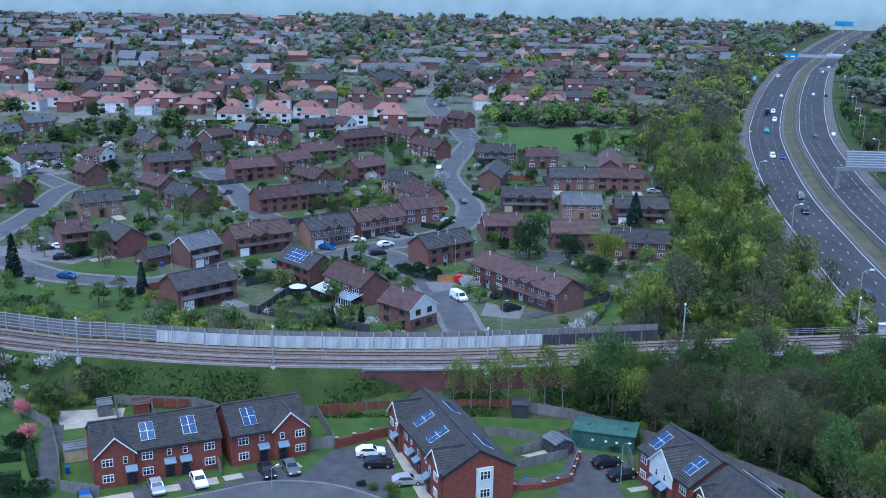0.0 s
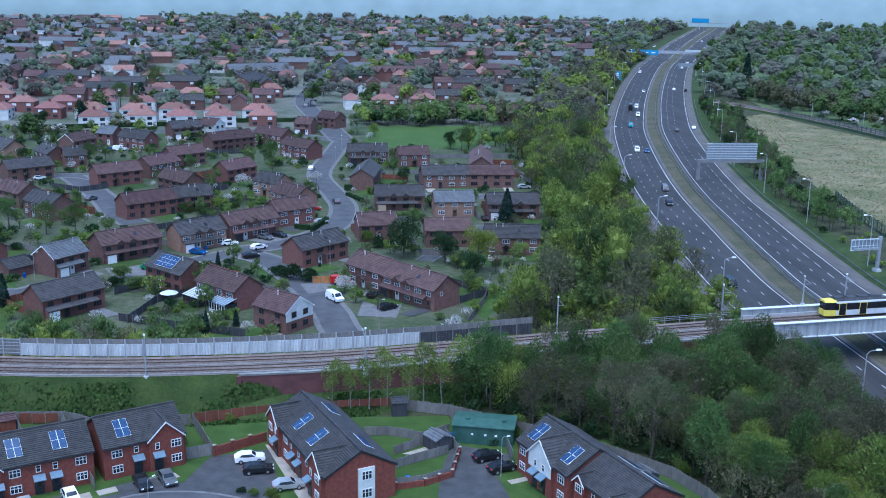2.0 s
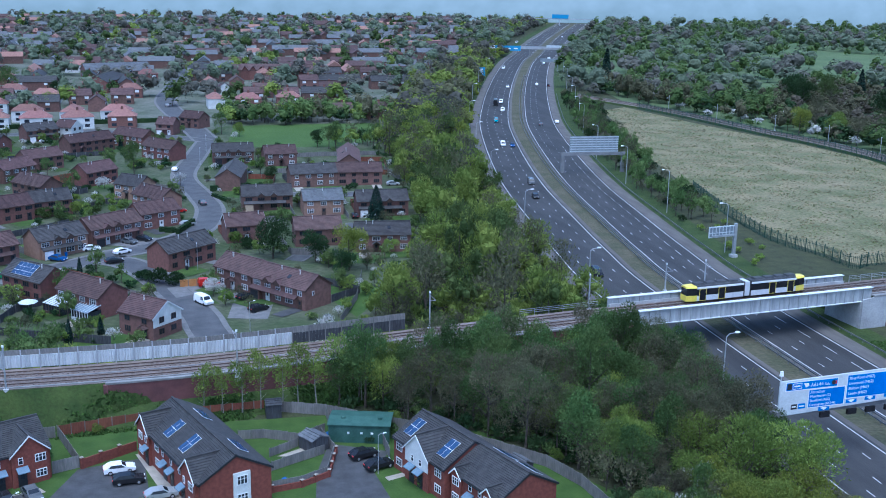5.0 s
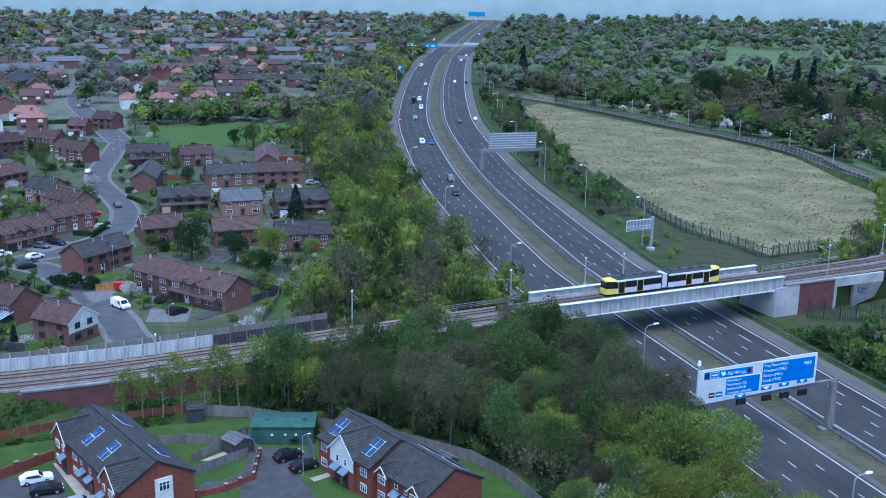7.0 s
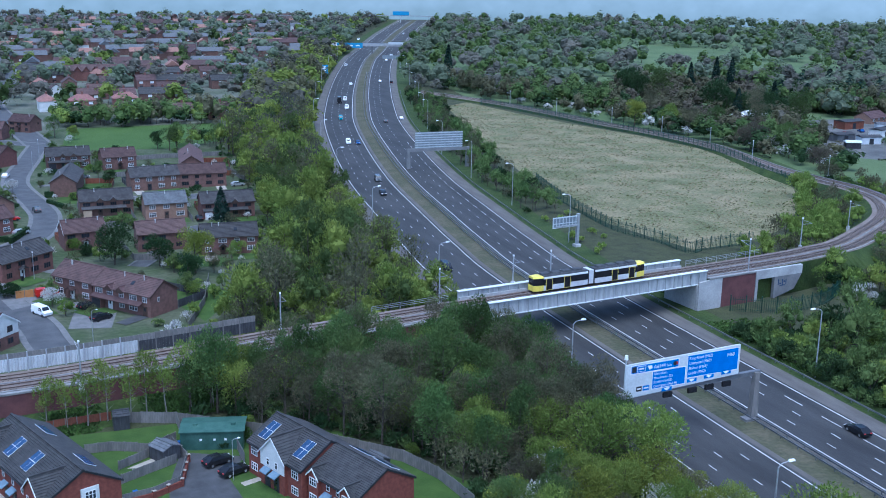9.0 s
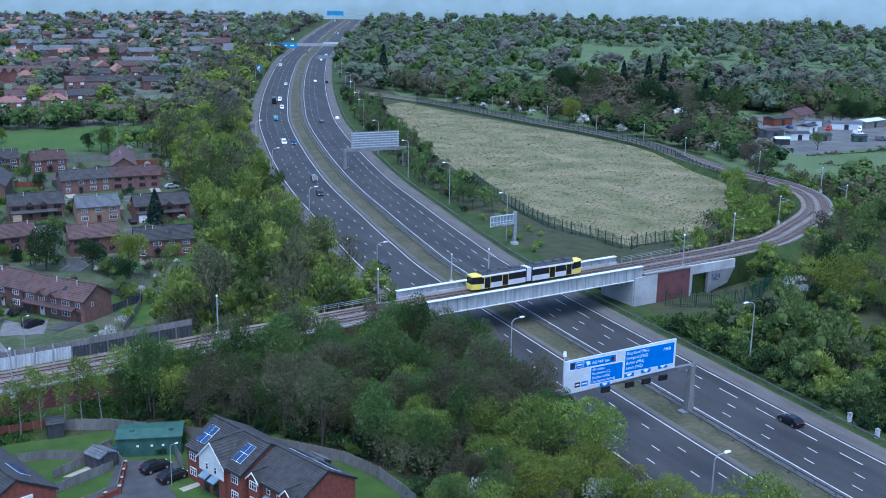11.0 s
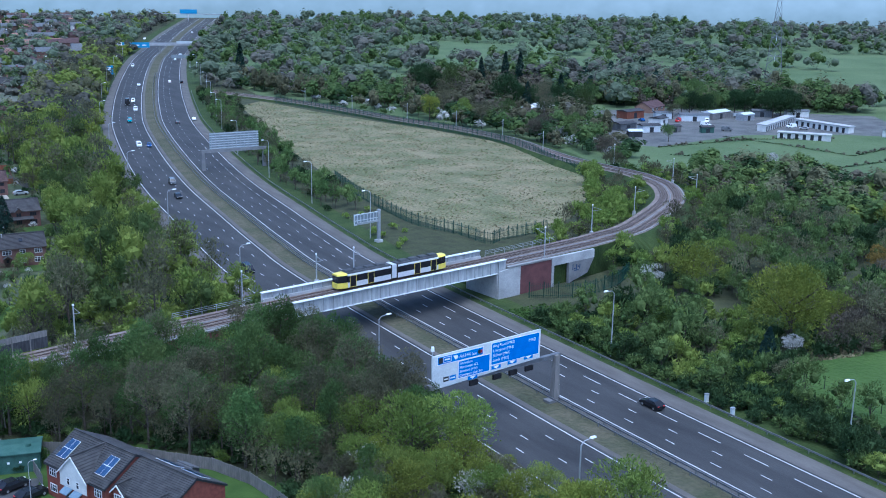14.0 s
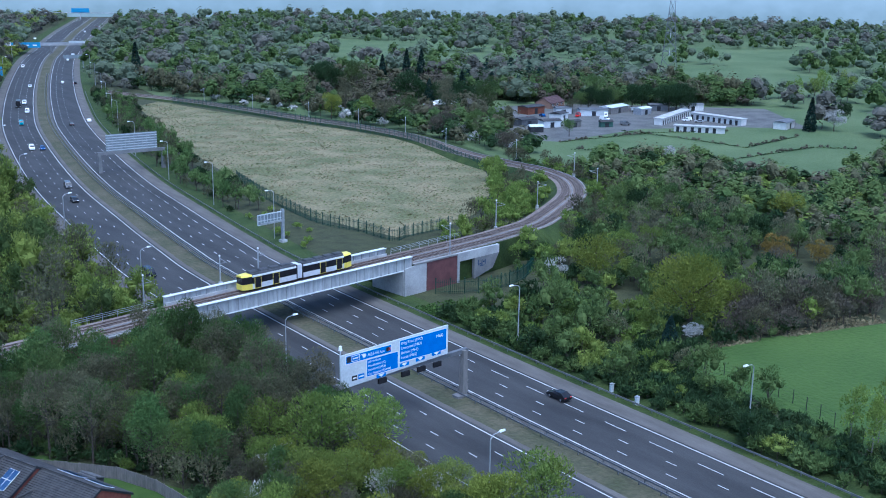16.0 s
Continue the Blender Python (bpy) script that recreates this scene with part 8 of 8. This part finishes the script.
def shed(x, y, rz, L, W, h, wall_mat, roof_mat, label):
    s = thing("garden_shed", x, y, 0, rz, label, "shed")
    part("wall", gable_walls(L, W, h, h + 0.6), wall_mat, s)
    part("roof", gable_roof(L, W, h, h + 0.6, 0.15, 0.1, 3, 0.08), roof_mat, s)
    part("door", Mesh().box(-0.4, 0.4, -W / 2 - 0.05, -W / 2, 0.05, h - 0.15), wall_mat, s)


shed(-53.6, 160.6, 24, 2.2, 2.6, 2.0, SLATE, SLATE, "grey-blue garden shed by the embankment")
shed(-52.6, 144.6, 24, 3.8, 2.6, 2.0, TIMBER_TAN, SLATE, "pale timber shed with blue-grey roof")
shed(-47.9, 161.2, 24, 2.4, 2.0, 1.9, TIMBER_BROWN, TILE_BROWN, "brown timber garden shed")
shed(12.8, 162.6, 0, 2.4, 2.2, 2.3, TIMBER_DARK, TIMBER_DARK, "dark timber playhouse shed")
shed(17.6, 149.4, -60, 3.4, 3.0, 2.0, TIMBER_DARK, SLATE, "dark shed with grey felt roof")
shed(45.4, 135.2, -69, 3.0, 2.4, 1.9, TIMBER_DARK, SLATE, "dark shed behind the houses")
for x, y, m in ((20.2, 152.2, BLUE_BIN), (21.1, 152.0, BLUE_BIN), (12.2, 138.2, BLUE_BIN), (36.2, 122.2, BLUE_BIN), (-52.4, 139.6, BLUE_BIN), (-66.5, 247, BLUE_BIN), (-28, 270, BLUE_BIN), (0.5, 252, DOOR_DARK), (32.4, 147.3, DOOR_DARK)):
    bn = thing("wheelie_bin", x, y, 0, 20, "wheeled plastic refuse bin beside a fence", "bin")
    part("body", Mesh().hexa([(-0.22, -0.26, 0.06), (0.22, -0.26, 0.06), (0.22, 0.26, 0.06), (-0.22, 0.26, 0.06)], [(-0.29, -0.34, 1.0), (0.29, -0.34, 1.0), (0.29, 0.34, 1.0), (-0.29, 0.34, 1.0)]), m, bn)
    part("lid", Mesh().box(-0.31, 0.31, -0.37, 0.37, 1.0, 1.08), m, bn)
    part("wheel", Mesh().rod((-0.25, 0.3, 0.1), (0.25, 0.3, 0.1), 0.1, None, 8), RUBBER, bn)


def conservatory(x, y, rz, L, W, frame_mat, roof_mat, label):
    c = thing("conservatory", x, y, 0, rz, label, "conservatory")
    n = 6
    xs = [-L / 2] + [v for k in range(1, n) for v in (-L / 2 + L * k / n - 0.05, -L / 2 + L * k / n + 0.05)] + [L / 2]
    xs = [-L / 2, -L / 2 + 0.08] + xs[1:-1] + [L / 2 - 0.08, L / 2]
    part("front_frame", lattice(xs, [0, 0.7, 2.1, 2.2], -W / 2 - 0.05, -W / 2 + 0.05, lambda i, j: i % 2 == 0 or j % 2 == 0), frame_mat, c)
    part("glass", Mesh().box(-L / 2 + 0.06, L / 2 - 0.06, -W / 2 + 0.06, W / 2, 0.05, 2.15), GLASS, c)
    roof = part("roof", Mesh().hexa([(-L / 2 - 0.1, -W / 2 - 0.15, 2.2), (L / 2 + 0.1, -W / 2 - 0.15, 2.2), (L / 2 + 0.1, W / 2, 3.0), (-L / 2 - 0.1, W / 2, 3.0)], [(-L / 2 - 0.1, -W / 2 - 0.15, 2.27), (L / 2 + 0.1, -W / 2 - 0.15, 2.27), (L / 2 + 0.1, W / 2, 3.07), (-L / 2 - 0.1, W / 2, 3.07)]), roof_mat, c)
    for k in range(n + 1):
        xx = -L / 2 + L * k / n
        part("glazing_bar", Mesh().hexa([(xx - 0.04, -W / 2 - 0.16, 2.28), (xx + 0.04, -W / 2 - 0.16, 2.28), (xx + 0.04, W / 2, 3.08), (xx - 0.04, W / 2, 3.08)], [(xx - 0.04, -W / 2 - 0.16, 2.35), (xx + 0.04, -W / 2 - 0.16, 2.35), (xx + 0.04, W / 2, 3.15), (xx - 0.04, W / 2, 3.15)]), frame_mat, roof)


conservatory(-19.6, 218.6, -47, 5.0, 3.4, UPVC, CANOPY, "white framed glass conservatory at a house back")
conservatory(-25.4, 224.2, -47, 5.2, 3.6, FRAME_BROWN, SIGN_GREY, "brown conservatory with grey sheet roof")
gz = thing("parasol", -31.5, 226.0, 0, 0, "pale grey garden parasol over a patio", "parasol")
part("pole", Mesh().rod((0, 0, 0), (0, 0, 2.6), 0.04), STEEL, gz)
part("canopy", Mesh().rod((0, 0, 2.1), (0, 0, 2.8), 2.0, 0.05, 8), SIGN_GREY, gz)
gr = thing("garage", -69.4, 249.8, 0, 48, "brick garage with white double door", "garage")
part("wall", gable_walls(6.2, 5.6, 2.4, 4.2), BRICK_BROWN, gr)
part("roof", gable_roof(6.2, 5.6, 2.4, 4.2, 0.25, 0.2, 8), TILE_GREY, gr)
part("garage_door", Mesh().box(3.1, 3.16, -2.2, 2.2, 0.02, 2.1), UPVC, gr)

for x0, y0, x1, y1, h in ((-72, 140, -60.5, 143.5, 1.6), (-74, 133, -58, 137, 1.5), (-62, 150, -56.5, 138, 1.2), (-1.5, 288, 3, 300, 1.6), (-6, 292, -2, 290, 1.5), (9, 344, 20, 346, 2.0), (9.5, 336, 14, 326, 1.2), (-60, 492, -120, 480, 2.0), (-56, 500, 0, 505, 2.0)):
    L = math.hypot(x1 - x0, y1 - y0)
    hd = thing("hedge", (x0 + x1) / 2, (y0 + y1) / 2, 0, math.degrees(math.atan2(y1 - y0, x1 - x0)), "clipped dark green garden hedge", "hedge")
    part("core", Mesh().box(-L / 2, L / 2, -0.45, 0.45, 0, h - 0.1), LEAF["dark"], hd)
    rr = np.random.RandomState(int(L * 10))
    n = int(L * 90)
    p = np.stack([rr.uniform(-L / 2, L / 2, n), rr.uniform(-0.55, 0.55, n), rr.uniform(0.1, h, n)], 1)
    q = rr.normal(size=(n, 3, 3)) * 0.16
    part("leaves", leaf_mesh("leaves", (p[:, None, :] + q).reshape(-1, 3).clip((-99, -0.8, 0.02), (99, 0.8, h + 0.15)), LEAF["dark"]), None, hd)["kind"] = "stuff"

# green palisade fence round the field and the line
def palisade(points, label, h=3.3):
    top = thing("palisade_fence", label=label, category="fence", kind="structure")
    q, g = along([(x, y, 0) for x, y in points], 0.46)
    pal = Mesh()
    for k, ((x, y, _), (gx, gy, _)) in enumerate(zip(q, g)):
        pal.box(x - 0.035, x + 0.035, y - 0.035, y + 0.035, 0, h)
    part("pales", pal, GREEN_STEEL, top)["kind"] = "stuff"
    for z in (0.5, h - 0.6):
        part("rail", bar_line(q[::8], g[::8], 0.08, z, z + 0.08, 0.05), GREEN_STEEL, top)
    for x, y, _ in q[::7]:
        part("post", Mesh().box(x - 0.09, x + 0.09, y + 0.02, y + 0.2, 0, h + 0.35), GREEN_STEEL, top)


palisade([(164, 321), (157.5, 288), (154, 254), (158, 238), (159.5, 225), (166, 226.5), (182, 228)], "green steel palisade fence round the dry field")
palisade([(206, 241), (220, 256), (240, 277), (247.5, 296), (251.5, 315), (257.0, 333)], "green steel palisade fence beside the curving track")
palisade([(257.0, 333), (261.5, 364), (258.0, 401), (250, 437), (243, 480), (233, 525)], "green steel palisade fence along the far line", 3.6)
palisade([(140, 181), (150, 176), (162, 178), (172, 184)], "green steel palisade fence below the bridge approach")
meadow_fence = thing("mesh_fence", label="thin dark green wire mesh fence beside a meadow", category="fence")
run = [(148, 122), (152, 112), (151, 97), (147, 84), (141, 66)]
for (x0, y0), (x1, y1) in zip(run, run[1:]):
    n = int(math.hypot(x1 - x0, y1 - y0) / 2.8)
    for k in range(n):
        part("post", Mesh().box(-0.05, 0.05, -0.05, 0.05, 0, 2.5), DOOR_DARK, meadow_fence, at=pose(x0 + (x1 - x0) * k / n, y0 + (y1 - y0) * k / n, 0))
    for z in (0.1, 0.9, 1.7, 2.4):
        part("wire", Mesh().rod((x0, y0, z), (x1, y1, z), 0.012, None, 4), DOOR_DARK, meadow_fence)

# stables, sheds and stored things round the yard
for x0, y0, x1, y1, h in ((388.5, 335, 427, 351, 3.0), (421, 342, 422, 312, 3.0), (381, 319, 394, 301, 2.6)):
    L, a = math.hypot(x1 - x0, y1 - y0), math.degrees(math.atan2(y1 - y0, x1 - x0))
    st = thing("stable_row", (x0 + x1) / 2, (y0 + y1) / 2, 0, a, "long low white stable row with dark doors", "stable")
    part("wall", Mesh().box(-L / 2, L / 2, -2, 2, 0, h), RENDER, st)
    part("roof", Mesh().box(-L / 2 - 0.3, L / 2 + 0.3, -2.5, 2.5, h, h + 0.3), CONCRETE, st)
    for k in range(int(L / 3.2)):
        for s in (-1, 1):
            part("door", Mesh().box(-L / 2 + 1 + k * 3.2, -L / 2 + 2.4 + k * 3.2, s * 2.02 - 0.03, s * 2.02 + 0.03, 0, 2.3), DOOR_DARK, st)
r = random.Random(5)
for x, y, L, W, h, m in ((335, 368, 10, 6, 3, SLATE), (341, 358, 9, 5, 3, SIGN_GREY), (357, 369, 8, 6, 4, RENDER), (366, 398, 12, 7, 3.5, TIMBER_BROWN), (387, 376, 14, 6, 3, SIGN_GREY), (404, 378, 16, 7, 3.2, TIMBER_GREY), (412, 366, 8, 5, 3, STEEL), (430, 372, 10, 4, 3, STEEL_DARK), (432, 297, 12, 6, 3.2, RENDER), (350, 352, 7, 3, 2.6, TIMBER_GREY), (363, 344, 6, 2.5, 2.5, CABIN_GREEN), (445, 362, 12, 3, 3, RENDER), (378, 388, 8, 4, 3, SIGN_GREY), (325, 350, 6, 4, 2.5, TIMBER_DARK)):
    sh = thing("yard_shed", x, y, 0, r.uniform(-35, 25), "low storage shed with sheet roof in a yard", "shed")
    part("wall", Mesh().box(-L / 2, L / 2, -W / 2, W / 2, 0, h), m, sh)
    part("roof", Mesh().extrude_x([(-W / 2 - 0.3, h), (W / 2 + 0.3, h), (W / 2 + 0.3, h + 0.12), (0, h + 0.9), (-W / 2 - 0.3, h + 0.12)], -L / 2 - 0.3, L / 2 + 0.3), r.choice((SIGN_GREY, SLATE, TILE_GREY)), sh)
    part("door", Mesh().box(-1, 1, -W / 2 - 0.06, -W / 2, 0, h * 0.8), DOOR_DARK, sh)
for k in range(15):
    x, y = 345 + r.uniform(0, 95), 0
    y = 345 + r.uniform(-8, 45) - (x - 345) * 0.15
    car(x, y, r.uniform(0, 360), r.choice(("white", "white", "silver", "blue", "red", "grey")), r.choice(("van", "car", "van")), "vehicle parked among sheds in a yard")
tun = thing("polytunnel", 349, 446, 0, 25, "pale white polythene growing tunnel", "polytunnel")
part("cover", Mesh().extrude_x([(3.2 * math.cos(a), 3.4 * math.sin(a)) for a in np.linspace(0, math.pi, 11)], -10, 10), RENDER, tun)
part("end_frame", Mesh().rod((-10.05, 0, 0), (-10.05, 0, 3.4), 0.08), STEEL, tun)

# the polytunnel on the lawn beyond the field
tunnel = thing("polytunnel", 343, 444, 0, 10, "white plastic polytunnel on a lawn", "polytunnel")
arc = [(2.7 * math.cos(a), 0.1 + 2.6 * math.sin(a)) for a in np.linspace(0, math.pi, 13)]
part("cover", Mesh().extrude_x(arc, -8.5, 8.5), RENDER, tunnel, "taut white plastic cover")
for x in (-8.55, -5.1, -1.7, 1.7, 5.1, 8.55):
    part("hoop", Mesh().extrude_x([(y * 1.02, z * 1.02) for y, z in arc], x - 0.06, x + 0.06), SIGN_GREY, tunnel)
part("door", Mesh().box(-8.64, -8.56, -0.7, 0.7, 0, 2.0), STEEL_DARK, tunnel)

# the pylon
py = thing("pylon", 521, 444, 0, 40, "tall grey lattice steel electricity pylon", "pylon")
H, wb0 = 62.0, 6.2


def half(z):
    return wb0 * (1 - z / H) * 0.82 + 0.55


for sx in (-1, 1):
    for sy in (-1, 1):
        part("leg", Mesh().rod((sx * half(0), sy * half(0), 0), (sx * half(H), sy * half(H), H), 0.26, 0.14, 4), STEEL_DARK, py)
for a, b in ((0, 9), (9, 17), (17, 24), (24, 31), (31, 38), (38, 45), (45, 52), (52, 59)):
    for s in (-1, 1):
        for p, q in (((-half(a), s * half(a), a), (half(b), s * half(b), b)), ((half(a), s * half(a), a), (-half(b), s * half(b), b)), ((s * half(a), -half(a), a), (s * half(b), half(b), b)), ((s * half(a), half(a), a), (s * half(b), -half(b), b))):
            part("brace", Mesh().rod(p, q, 0.11, None, 4), STEEL_DARK, py)
for z, w in ((22, 9.0), (33, 10.0), (45, 8.5)):
    for s in (-1, 1):
        part("cross_arm", Mesh().rod((0, -half(z), z), (s * w, 0, z + 0.3), 0.16, 0.08, 4).rod((0, half(z), z), (s * w, 0, z + 0.3), 0.16, 0.08, 4).rod((0, 0, z + 2.4), (s * w, 0, z + 0.3), 0.14, 0.08, 4), STEEL_DARK, py)
        part("insulator", Mesh().rod((s * w, 0, z + 0.3), (s * w, 0, z - 2.4), 0.14, 0.1, 5), SIGN_GREY, py)
